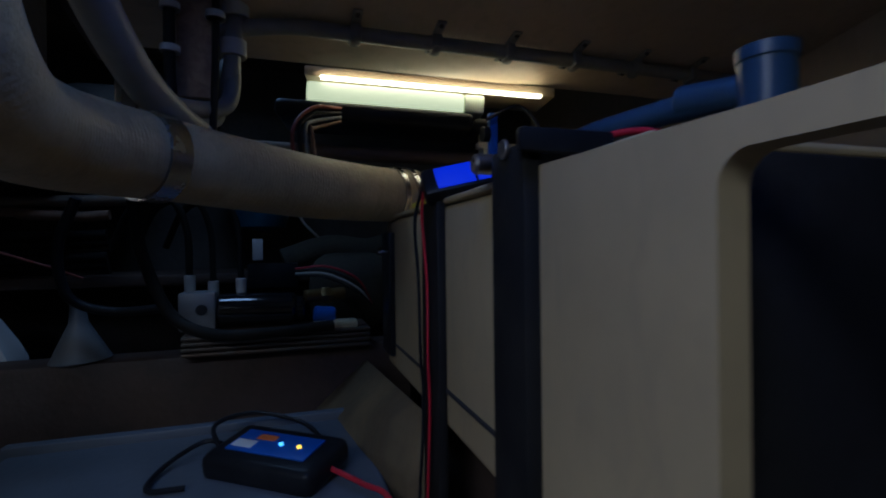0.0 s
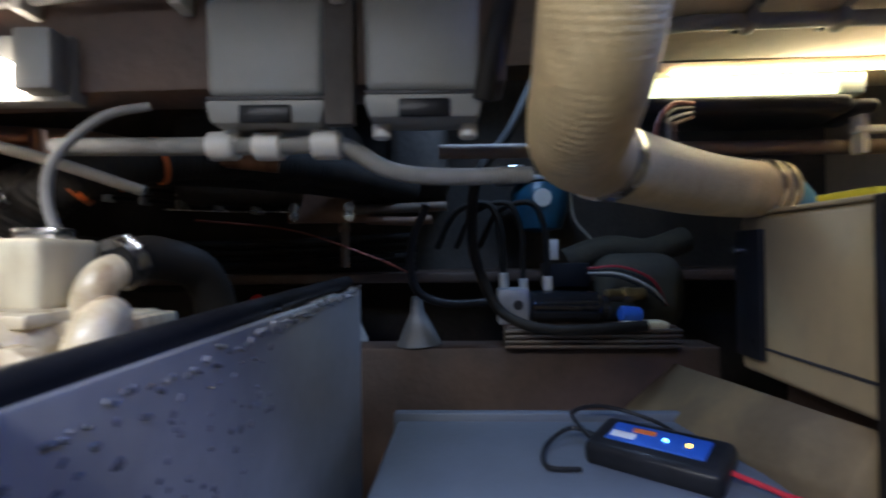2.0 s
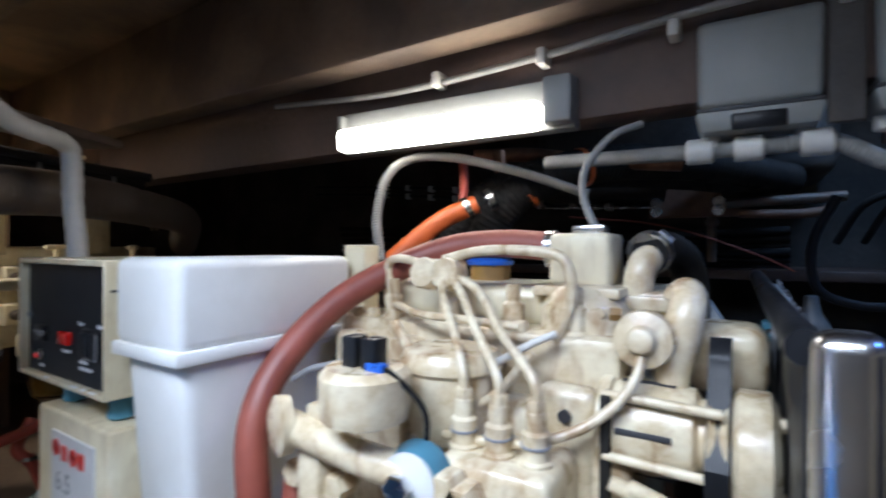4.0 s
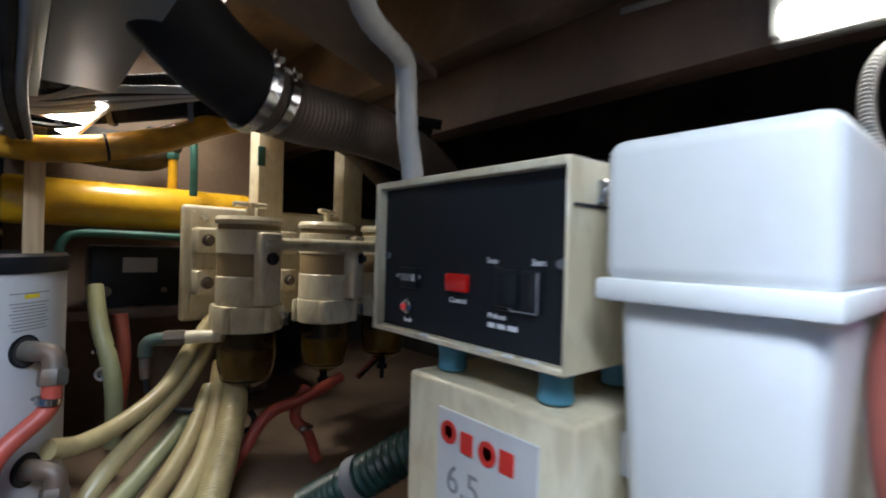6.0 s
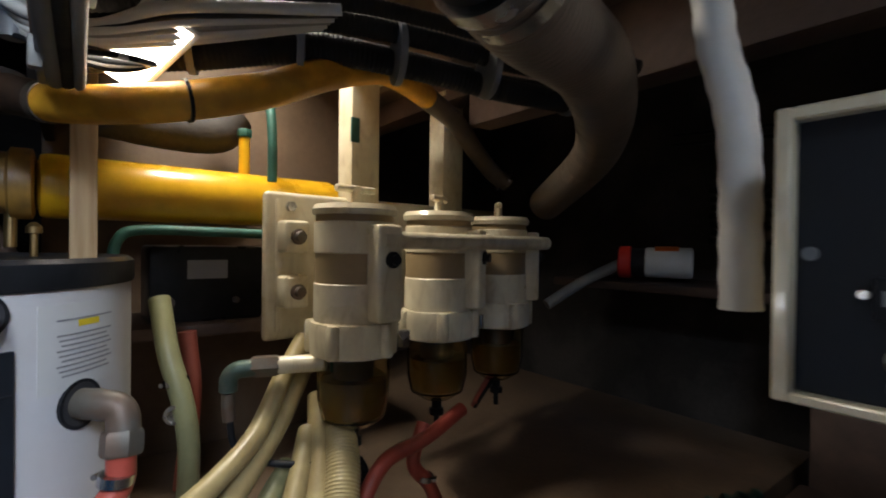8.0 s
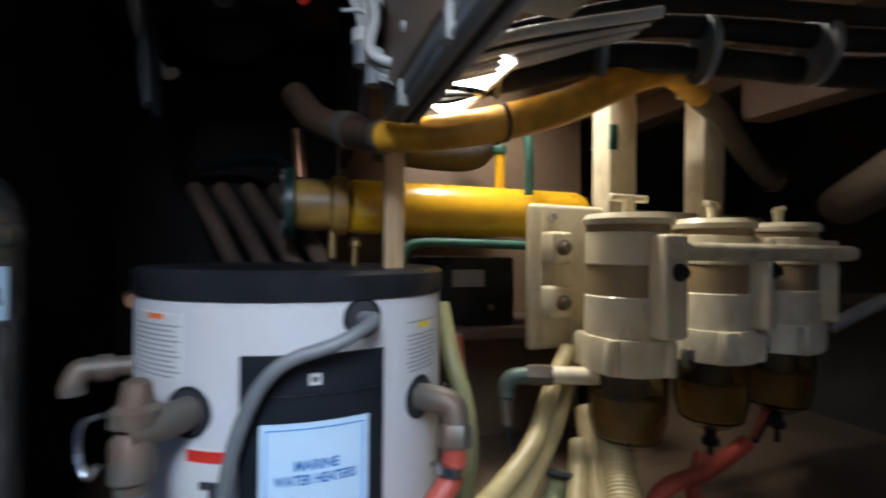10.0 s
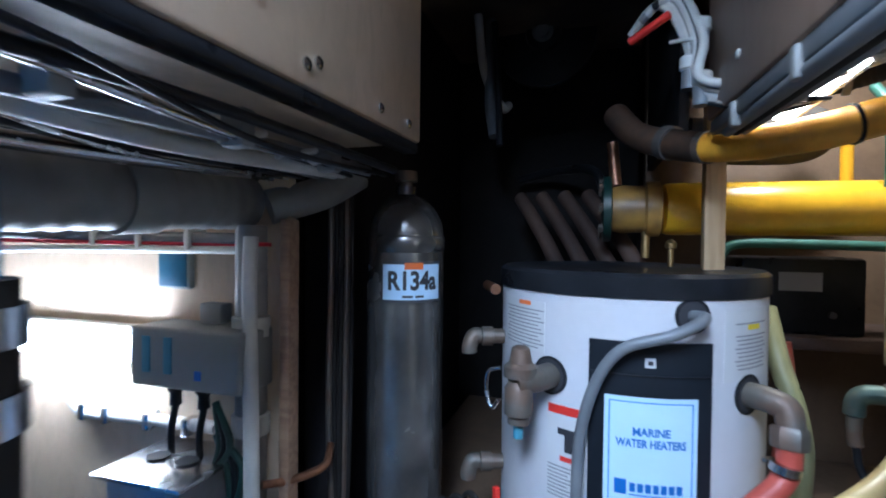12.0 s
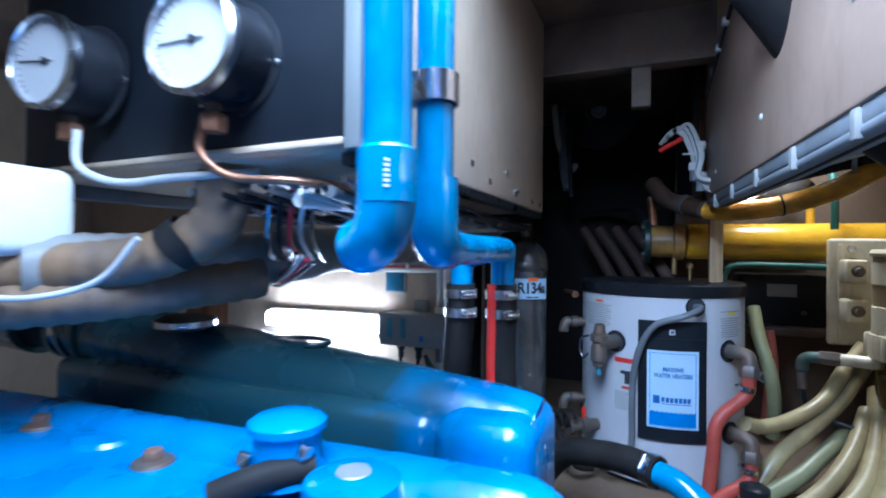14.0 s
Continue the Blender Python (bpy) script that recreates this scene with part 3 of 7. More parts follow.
# pipe and standpipe on the tank
t = thing("vent_pipe", "dark blue-grey plastic pipe with a large upright socket on the tank", "pipe")
part("pipe", tube([(0.80, 1.05, 1.448), (0.81, 0.95, 1.455), (0.835, 0.86, 1.475), (0.863, 0.79, 1.482), (0.884, 0.725, 1.484)], 0.0105, 6, 16), SEALBLUE, t)
part("sleeve", rod((0.868, 0.772, 1.4875), (0.886, 0.725, 1.484), 0.0125, bev=0.002), SEALBLUE, t)
part("socket", lathe([(0.0185, -0.045), (0.0185, 0.010), (0.0200, 0.011), (0.0200, 0.020), (0.0165, 0.020), (0.016, -0.02)], pose(0.888, 0.712, 1.490), 32), SEALBLUE, t, "large blue-grey socket")
hose("cable", [(0.77, 0.90, 1.435), (0.80, 0.86, 1.44), (0.83, 0.80, 1.445), (0.86, 0.73, 1.45)], 0.006, GCABLE, "grey cable lying on the tank top", "cable")
hose("cable", [(0.80, 0.84, 1.45), (0.815, 0.80, 1.462), (0.83, 0.77, 1.462), (0.835, 0.74, 1.45)], 0.003, REDW, "thin red wire on the tank top", "cable")

# blue-lit charger on the tank
t = thing("battery_charger", "black charger with two glowing blue windows on the tank", "charger")
m = pose(0.772, 1.004, 1.455, 0, 0, 0) @ pose(0, 0, 0, 0, 0, -20) @ pose(0, 0, 0, 58, 0, 0) @ pose(0, 0, 0, 0, 0, 14)
part("case", box(-0.055, 0.052, -0.02, 0.02, -0.015, 0.012, 0.006, m=m), BLACK, t)
part("window", box(-0.038, 0.008, -0.015, 0.015, 0.0115, 0.0135, 0.001, m=m), BLUELED, t, "glowing blue display")
part("window", box(0.011, 0.042, -0.015, 0.015, 0.0115, 0.0135, 0.001, m=m), BLUELED, t, "glowing blue display")
part("plug", rod(m @ Vector((0.05, 0, 0)), m @ Vector((0.085, 0.0, 0.0)), 0.009, bev=0.002), BLACK, t)
part("red_lead", tube([m @ Vector((-0.053, 0, -0.003)), (0.722, 1.03, 1.41), (0.729, 1.035, 1.33), (0.727, 1.028, 1.24), (0.729, 1.03, 1.16), (0.72, 1.03, 0.95)], 0.0019, 8, 8), REDW, t)
part("black_lead", tube([m @ Vector((-0.053, 0.006, -0.003)), (0.717, 1.045, 1.405), (0.722, 1.05, 1.33), (0.721, 1.04, 1.24), (0.725, 1.045, 1.16), (0.71, 1.04, 0.95)], 0.0022, 8, 8), BLACK, t)
t = thing("shutoff_valve", "small valve with an upright blue handle", "valve")
part("handle", box(0.868, 0.884, 1.157, 1.167, 1.51, 1.585, 0.004), BLUEP, t)
part("body", rod((0.876, 1.162, 1.45), (0.876, 1.162, 1.515), 0.012, bev=0.002), BRONZE, t)
part("lever_end", rod((0.858, 1.162, 1.55), (0.868, 1.162, 1.55), 0.012), BLACK, t)
hose("cable", [(0.86, 1.15, 1.57), (0.9, 1.12, 1.585), (0.90, 1.05, 1.53), (0.86, 0.97, 1.47)], 0.0025, BLACK, "thin black wire arching to the charger", "cable")

# conduit clipped to the overhead
hose("conduit", [(0.40, 1.19, 1.50), (0.42, 1.193, 1.60), (0.47, 1.196, 1.67), (0.56, 1.198, 1.697), (0.70, 1.198, 1.699), (1.0, 1.198, 1.699), (1.45, 1.198, 1.699)], 0.0115, HOSEGR, "grey plastic pipe clipped along the beige overhead", "pipe")
for i in range(7):
    m = pose(0.666 + i * 0.128, 1.2, 1.712, SLOPE)
    t = thing("pipe_clip", "pale plastic pipe clip with two screws", "clip", "pipe clips on the overhead")
    part("saddle", box(-0.009, 0.009, -0.016, 0.016, -0.028, -0.001, 0.006, m=m), HOSEGR, t)
    part("tab", box(-0.0075, 0.0075, -0.042, 0.042, -0.005, -0.0005, 0.002, m=m), HOSEGR, t)
    for y in (-0.034, 0.034):
        part("screw", lathe([(0.004, 0), (0.003, 0.003)], m @ aim((0, y, -0.0048), (0, 0, -1)), 10), INK, t)
# small cleats behind the tank
for i in range(3):
    b = box(0.92 + i * 0.09, 1.0 + i * 0.09, 1.33, 1.35, 1.565, 1.577, 0.002)
    box(0.93 + i * 0.09, 0.942 + i * 0.09, 1.332, 1.36, 1.53, 1.61, 0.002, bm=b)
    tagged(part("cleat", b, CREAM), "cream painted wooden cleat behind the tank", "cleat", "cleats")
hose("rail", [(0.2, 1.42, 1.565), (0.75, 1.42, 1.56), (1.4, 1.42, 1.555)], 0.014, TANHULL, "tan painted rail below the recessed lamp", "rail")

# ---- tan exhaust hose and its neighbours ----
t = thing("exhaust_hose", "thick tan wire-ribbed exhaust hose with a steel band", "hose")
part("hose", tube([(0.385, 0.75, 1.97), (0.372, 0.775, 1.80), (0.358, 0.80, 1.66), (0.351, 0.83, 1.565), (0.350, 0.865, 1.512), (0.352, 0.915, 1.483), (0.363, 0.975, 1.477), (0.388, 1.03, 1.478), (0.425, 1.085, 1.479), (0.50, 1.15, 1.474), (0.60, 1.225, 1.468), (0.72, 1.31, 1.468), (0.79, 1.345, 1.472)], 0.048, 14, 26, 0.00016, 0.005), HOSEB, t)
part("band", ring((0.418, 1.077, 1.479), (0.62, 0.78, -0.03), 0.050, 0.026, 0.002, False), STEEL, t, "wide polished steel band")
part("band_hanger", box(-0.0012, 0.0012, -0.013, 0.013, 0, 0.075, 0.0005, m=pose(0.400, 1.062, 1.522, 0, 0, -38)), STEEL, t, "steel strap hanging the hose")
part("end_clamp", ring((0.77, 1.336, 1.471), (0.9, 0.45, 0.05), 0.049, 0.012), STEEL, t)
part("end_clamp", ring((0.745, 1.324, 1.470), (0.9, 0.45, 0.05), 0.049, 0.010), STEEL, t)
part("tailpiece", tube([(0.78, 1.34, 1.472), (0.82, 1.36, 1.46), (0.85, 1.37, 1.43)], 0.036, 6, 18), BLUEPALE, t, "pale teal pipe stub")
t = thing("vent_hose", "grey rubber hose with a white band hanging from the deck", "hose")
part("hose", tube([(0.40, 0.72, 1.97), (0.395, 0.80, 1.78), (0.392, 0.87, 1.68), (0.40, 0.95, 1.61), (0.415, 1.03, 1.56), (0.435, 1.10, 1.535), (0.455, 1.17, 1.525)], 0.0195, 8, 20), HOSEGR, t)
part("band", ring((0.3935, 0.905, 1.646), (0.06, 0.8, -0.65), 0.0205, 0.008, 0.002, False), WCABLE, t)
t = thing("grey_pipe", "grey plastic pipe with pale couplings below the deck", "pipe")
part("pipe", tube([(0.505, 1.19, 1.90), (0.50, 1.192, 1.74), (0.493, 1.194, 1.64), (0.484, 1.215, 1.606), (0.465, 1.28, 1.60), (0.443, 1.363, 1.597), (0.42, 1.43, 1.595)], 0.0115, 8, 16), GREYBOX, t)
for p, d in (((0.4985, 1.1925, 1.71), (0, 0, 1)), ((0.4945, 1.194, 1.655), (0, 0, 1)), ((0.447, 1.345, 1.598), (-0.25, 1, 0))):
    part("coupling", ring(p, d, 0.014, 0.022, 0.004, False), WCABLE, t, "pale plastic coupling")
part("drip_plug", hexnut((0.444, 1.36, 1.565), (0, 0, 1), 0.011, 0.02), STEEL, t)
for k in range(4):
    hose("lamp_wire", [(0.66, 1.36, 1.63 - 0.008 * k), (0.61, 1.33, 1.62 - 0.012 * k), (0.575 + 0.01 * k, 1.31, 1.575), (0.58 + 0.012 * k, 1.32, 1.50)], 0.0035, (OXRED, BLACK, HOSEGR, RUST)[k], "thin wire from the recessed lamp", "cable", group="lamp wires")
tagged(part("support_board", box(0.428, 0.474, 1.165, 1.178, 1.575, 1.98, 0.003), WOODB), "brown wooden board hanging from the deck", "board")
hose("cable", [(0.426, 1.15, 1.95), (0.425, 1.15, 1.75), (0.424, 1.15, 1.60), (0.43, 1.16, 1.50)], 0.007, RUBBER, "black cable clipped beside a board", "cable")
hose("cable", [(0.478, 1.16, 1.95), (0.478, 1.16, 1.75), (0.476, 1.16, 1.62), (0.47, 1.17, 1.52)], 0.005, RUBBER, "black cable clipped beside a board", "cable")
hose("elbow_pipe", [(0.492, 1.20, 1.655), (0.492, 1.20, 1.60), (0.482, 1.19, 1.572), (0.455, 1.16, 1.558), (0.42, 1.10, 1.548)], 0.0115, HOSEGR, "grey plastic elbow pipe", "pipe")
for x, z in ((0.4255, 1.80), (0.425, 1.685), (0.4245, 1.63), (0.478, 1.78), (0.478, 1.68)):
    tagged(part("cable_tie", lathe([(0.010, -0.004), (0.012, -0.004), (0.012, 0.004), (0.010, 0.004), (0.010, -0.004)], pose(x, 1.15, z), 16), WCABLE), "white plastic cable tie", "cable tie", "cable ties")

# ---- junction boxes under the beam ----


def junction_box(label):
    t = thing("junction_box", label, "electrical box", "junction boxes")
    part("cover", box(-0.072, 0.072, -0.075, 0, -0.055, 0.065, 0.01, 3, taper=0.97), GREYBOX, t)
    part("base", box(-0.074, 0.074, -0.076, 0, -0.088, -0.059, 0.006, taper=0.9), GREYBOX, t)
    part("gasket", box(-0.071, 0.071, -0.073, 0, -0.0595, -0.0545, 0.001), INK, t)
    part("knockout", box(-0.03, 0.032, -0.079, -0.07, -0.088, -0.066, 0.003), BLACK, t)
    for x in (-0.055, 0.055):
        part("gland", rod((x, -0.035, -0.105), (x, -0.035, -0.086), 0.012, bev=0.002), WCABLE, t)
    return t


jb = junction_box("grey plastic junction box on a brown beam")
jb.matrix_world = pose(0.006, 1.118, 1.612, 0, 0, 3)
copy_thing(jb, pose(0.196, 1.128, 1.618, 0, 0, 3))
tagged(part("spacer_board", box(0.082, 0.118, 1.04, 1.058, 1.52, 1.72, 0.003), DARKHULL), "dark board between two junction boxes", "board")
hose("conduit", [(-0.30, 1.10, 1.515), (-0.12, 1.085, 1.508), (0.02, 1.08, 1.505), (0.09, 1.085, 1.505), (0.15, 1.10, 1.475), (0.22, 1.12, 1.468), (0.34, 1.16, 1.475)], 0.0115, HOSEGR, "grey flexible conduit below the junction boxes", "pipe", 0.0008, 0.006)
for x, z in ((-0.06, 1.506), (0.0, 1.505), (0.075, 1.505)):
    tagged(part("coupling", rod((x - 0.018, 1.082, z), (x + 0.018, 1.082, z), 0.0185, bev=0.003), WCABLE), "pale plastic conduit coupling", "coupling", "couplings")
hose("cable", [(-0.95, 1.045, 1.70), (-0.6, 1.042, 1.672), (-0.3, 1.04, 1.678), (-0.05, 1.03, 1.69), (0.3, 1.03, 1.70)], 0.006, HOSEGR, "grey cable clipped under the beam", "cable")
for x in (-0.487, -0.284, -0.09, 0.1):
    tagged(part("cable_clip", box(x - 0.008, x + 0.008, 1.026, 1.06, 1.662, 1.69, 0.004), WCABLE), "white plastic cable clip", "clip", "cable clips")
hose("cable", [(-0.135, 1.05, 1.55), (-0.17, 1.02, 1.53), (-0.20, 0.99, 1.48), (-0.195, 0.97, 1.43), (-0.17, 0.96, 1.38)], 0.0055, HOSEGR, "grey cable drooping to the generator", "cable")
hose("cable", [(-0.26, 1.22, 1.47), (-0.38, 1.16, 1.515), (-0.50, 1.10, 1.545), (-0.57, 1.06, 1.54), (-0.602, 1.03, 1.50), (-0.60, 1.0, 1.42), (-0.565, 0.97, 1.34)], 0.009, HOSEGR, "grey flexible conduit from lamp to generator", "cable", 0.0008, 0.006)
hose("cable", [(0.45, 1.70, 1.85), (0.36, 1.62, 1.66), (0.28, 1.56, 1.54), (0.265, 1.60, 1.42), (0.28, 1.62, 1.33), (0.325, 1.61, 1.235), (0.40, 1.57, 1.198), (0.50, 1.56, 1.192), (0.66, 1.60, 1.195)], 0.0125, RUBBER, "thick black cable looping down to a pump", "cable", n=10)
hose("cable", [(0.34, 1.0, 1.78), (0.31, 1.03, 1.7), (0.285, 1.045, 1.62), (0.27, 1.06, 1.55)], 0.012, RUBBER, "black cable hanging from the deck", "cable")

# ---- hull side behind the generator ----
t = thing("hull_bracket", "brown painted bracket bolted to the hull", "bracket")
b = bmesh.new()
sh = [(-0.245, 1.455), (0.0, 1.455), (-0.0, 1.475), (-0.06, 1.50), (-0.075, 1.58), (-0.075, 1.64), (-0.185, 1.64), (-0.185, 1.58), (-0.205, 1.50), (-0.245, 1.49)]
f = b.faces.new([b.verts.new((x, 1.80, z)) for x, z in sh])
ex = bmesh.ops.extrude_face_region(b, geom=[f])
for v in ex["geom"]:
    if isinstance(v, bmesh.types.BMVert):
        v.co.y += 0.03
part("plate", b, RUST, t)
for x in (-0.226, -0.069):
    bolt((x, 1.80, 1.497), (0, -1, 0), 0.009, t)
    bolt((x, 1.80, 1.473), (0, -1, 0), 0.009, t)
part("stud", rod((-0.085, 1.81, 1.33), (-0.085, 1.81, 1.455), 0.012), BRONZE, t)
part("stud_nut", hexnut((-0.085, 1.81, 1.43), (0, 0, 1), 0.018, 0.016), BRONZE, t)
hose("pipe", [(-0.05, 1.79, 1.488), (0.1, 1.79, 1.492), (0.2, 1.79, 1.495)], 0.013, BRONZE, "bronze shaft beside a hull bracket", "pipe")
hose("pipe", [(-0.02, 1.79, 1.46), (0.1, 1.79, 1.455), (0.16, 1.79, 1.46)], 0.012, RUST, "brown pipe beside a hull bracket", "pipe")
hose("wire_rope", [(-0.6, 1.80, 1.50), (-0.4, 1.80, 1.49), (-0.22, 1.80, 1.487)], 0.003, STEEL, "thin steel cable to a bracket", "cable")
tagged(part("hull_rib", box(-0.62, -0.10, 1.85, 2.2, 1.52, 1.80, 0.05, 4), DARKHULL), "dark tarred hull frame", "frame", kind="structure")
tagged(part("hull_rib", box(0.02, 0.20, 1.85, 2.2, 1.56, 1.80, 0.05, 4), DARKHULL), "dark tarred hull frame", "frame", kind="structure")
for i, (dx, dz) in enumerate(((0, 0), (0.075, 0.012))):
    t = thing("wet_exhaust_hose", "ribbed black rubber hose with orange bands behind the generator", "hose", "rubber exhaust hoses")
    part("hose", tube([(-0.60 + dx, 1.22, 1.28), (-0.53 + dx, 1.22, 1.42 + dz), (-0.44 + dx, 1.26, 1.50 + dz), (-0.32 + dx, 1.40, 1.545 + dz), (-0.15 + dx, 1.62, 1.555 + dz), (0.02 + dx, 1.85, 1.55)], 0.040, 10, 20, 0.0012, 0.012), RUBBER, t)
    for p, d in (((-0.475 + dx, 1.243, 1.475 + dz), (0.6, 0.3, 0.6)), ((-0.38 + dx, 1.325, 1.527 + dz), (0.6, 0.7, 0.25))):
        part("band", ring(p, d, 0.041, 0.010, 0.002, False), ORANGE, t, "orange band")
hose("fuel_hose", [(-0.60, 0.98, 1.30), (-0.56, 1.03, 1.36), (-0.51, 1.09, 1.42), (-0.455, 1.13, 1.452)], 0.019, ORANGE, "orange hose rising behind the generator", "hose")
clamp((-0.47, 1.12, 1.445), (0.6, 0.4, 0.4), 0.020, 0.012)
clamp((-0.435, 1.15, 1.46), (0.6, 0.4, 0.4), 0.022, 0.012)
hose("fuel_hose", [(-0.50, 1.15, 1.44), (-0.50, 1.16, 1.50), (-0.515, 1.18, 1.56)], 0.009, REDH, "thin red hose behind the generator", "hose")
hose("copper_pipe", [(-0.52, 1.24, 1.57), (-0.42, 1.30, 1.575), (-0.30, 1.36, 1.56), (-0.12, 1.42, 1.545)], 0.016, COPPER, "copper pipe below the beam", "pipe")
hose("copper_pipe", [(-0.47, 1.26, 1.58), (-0.46, 1.26, 1.52), (-0.45, 1.27, 1.48)], 0.014, COPPER, "copper pipe branch below the beam", "pipe")
for k in range(2):
    for i in range(9):
        x, z = -1.35 + i * 0.12, 1.60 - 0.012 * i + k * 0.035
        tagged(part("cable_clip", box(x - 0.008, x + 0.008, 1.94 - 0.004 * i, 1.97, z - 0.012, z + 0.012, 0.003), WCABLE), "small pale cable clip on the dark hull", "clip", "hull cable clips")
    hose("cable", [(-1.8, 1.965, 1.63 + k * 0.035), (-1.2, 1.955, 1.588 + k * 0.035), (-0.7, 1.955, 1.538 + k * 0.035), (-0.3, 1.96, 1.50 + k * 0.03)], 0.007, BLACK, "black cable clipped along the dark hull", "cable")
for k in range(7):
    y0 = 1.93 + 0.012 * (k % 3)
    hose("hull_cable", [(-1.7, y0 + .1, 1.46 - 0.03 * k), (-1.1, y0, 1.43 - 0.025 * k + 0.02 * math.sin(k)), (-0.5, y0, 1.40 - 0.022 * k), (0.1, y0 + 0.03, 1.42 - 0.02 * k)], 0.012, RUBBER, "black cable sagging along the dark hull", "cable", group="hull cables")
hose("copper_line", [(-0.45, 1.7, 1.46), (-0.2, 1.72, 1.43), (0.0, 1.75, 1.36), (0.1, 1.8, 1.31)], 0.0025, OXRED, "thin red wire along the hull", "cable")

# ---- pump and clutter on the stringer ----
t = thing("electric_pump", "black electric pump with a pale valve block on a slatted bracket", "pump")
part("motor", rod((0.405, 1.69, 1.232), (0.577, 1.69, 1.228), 0.039, 26, 0.006), GLOSSB, t)
part("motor_end", rod((0.577, 1.69, 1.228), (0.60, 1.69, 1.228), 0.030, 22, 0.004), GLOSSB, t)
part("valve_block", box(0.328, 0.404, 1.655, 1.725, 1.19, 1.277, 0.005), SHEET, t, "pale aluminium valve block")
part("port", rod((0.376, 1.650, 1.238), (0.376, 1.66, 1.238), 0.012), INK, t)
part("control_box", box(0.462, 0.588, 1.80, 1.86, 1.27, 1.335, 0.004), PANELB, t, "dark blue-black control box")
part("outlet", rod((0.60, 1.70, 1.255), (0.70, 1.72, 1.258), 0.016, bev=0.003), BRASS, t, "brass outlet")
part("outlet_nut", hexnut((0.64, 1.705, 1.256), (1, 0.1, 0), 0.022, 0.025), BRASS, t)
part("lower_valve", rod((0.62, 1.66, 1.215), (0.67, 1.665, 1.21), 0.02, bev=0.004), BLUEP, t)
for i in range(4):
    part("slat", box(0.34, 0.75, 1.615, 1.69, 1.140 + i * 0.012, 1.148 + i * 0.012, 0.002), BRONZE, t)
part("bracket", box(0.345, 0.745, 1.63, 1.72, 1.135, 1.19, 0.004), BROWN, t)
part("foot", box(0.62, 0.72, 1.62, 1.67, 1.184, 1.20, 0.003), CREAM, t)
for x, hgt in ((0.345, 1.36), (0.395, 1.345), (0.455, 1.35)):
    part("hose_tail", rod((x, 1.70, 1.27), (x, 1.70, hgt - 0.045), 0.012, bev=0.002), WCABLE, t)
for k, (x, r) in enumerate(((0.345, 0.008), (0.395, 0.007), (0.455, 0.0075))):
    hose("pump_hose", [(x, 1.70, 1.295), (x - 0.005, 1.70, 1.42), (x - 0.04, 1.70, 1.49), (x - 0.12, 1.72, 1.47), (x - 0.17, 1.75, 1.38)], r, RUBBER, "black rubber hose looping up from the pump", "hose", group="pump hoses")
hose("cable", [(0.16, 1.60, 1.48), (0.12, 1.62, 1.38), (0.13, 1.64, 1.28), (0.20, 1.65, 1.245), (0.30, 1.66, 1.245)], 0.010, BLACK, "black cable drooping to the pump", "cable")
for k in range(4):
    hose("wire", [(0.58, 1.80, 1.32 - 0.006 * k), (0.66, 1.78, 1.325 - 0.01 * k), (0.74, 1.77, 1.29 - 0.012 * k), (0.78, 1.78, 1.22)], 0.003, (REDW, BLACK, WCABLE, BLACK)[k], "thin wire from the pump control box", "cable", group="pump wires")
tagged(part("tag", box(0.475, 0.50, 1.79, 1.793, 1.345, 1.40, 0.001), PAPER), "small pale label hanging on a hose", "label")
hose("cable", [(0.58, 2.0, 1.56), (0.60, 2.03, 1.47), (0.66, 2.05, 1.40), (0.70, 2.06, 1.32)], 0.004, WCABLE, "thin white cable hanging at the hull", "cable")
t = thing("strainer", "dark teal strainer with a pale round badge", "strainer")
part("bowl", lathe([(0.02, -0.10), (0.07, -0.09), (0.088, -0.03), (0.088, 0.02), (0.075, 0.05), (0.03, 0.06)], pose(0.486, 2.02, 1.53), 28), TEAL, t)
part("badge", lathe([(0.028, 0), (0.026, 0.004)], aim((0.483, 1.932, 1.53), (0, -1, 0.05)), 24), PAPER, t, "pale round badge")
part("cover", box(0.35, 0.57, 1.94, 2.08, 1.585, 1.60, 0.004), SHEET, t)
part("clip", box(0.38, 0.43, 1.93, 1.95, 1.59, 1.63, 0.004), STEEL, t)
t = thing("funnel", "grey plastic funnel lying on the stringer", "funnel")
part("cone", lathe([(0.012, 0.12), (0.016, 0.08), (0.055, 0.0), (0.058, 0.0), (0.018, 0.082), (0.014, 0.12)], aim((0.13, 1.70, 1.137), (-0.05, 0, 1)), 24), GCABLE, t)
t = thing("bleach_jug", "white plastic jug with a moulded handle", "jug")
b = bmesh.new()
side = [(-0.34, 1.065), (-0.04, 1.065), (-0.033, 1.075), (-0.033, 1.125), (-0.05, 1.16), (-0.085, 1.215), (-0.115, 1.248), (-0.15, 1.262), (-0.25, 1.262), (-0.30, 1.245), (-0.34, 1.20)]
grip = [(-0.255, 1.205), (-0.16, 1.205), (-0.135, 1.212), (-0.135, 1.228), (-0.16, 1.236), (-0.255, 1.236)]
lo, li = [b.verts.new((x, 1.775, z)) for x, z in side], [b.verts.new((x, 1.775, z)) for x, z in grip]
ed = [b.edges.new((q[i], q[(i + 1) % len(q)])) for q in (lo, li) for i in range(len(q))]
bmesh.ops.triangle_fill(b, use_beauty=True, use_dissolve=False, edges=ed)
ex = bmesh.ops.extrude_face_region(b, geom=b.faces[:])
for v in ex["geom"]:
    if isinstance(v, bmesh.types.BMVert):
        v.co.y += 0.085
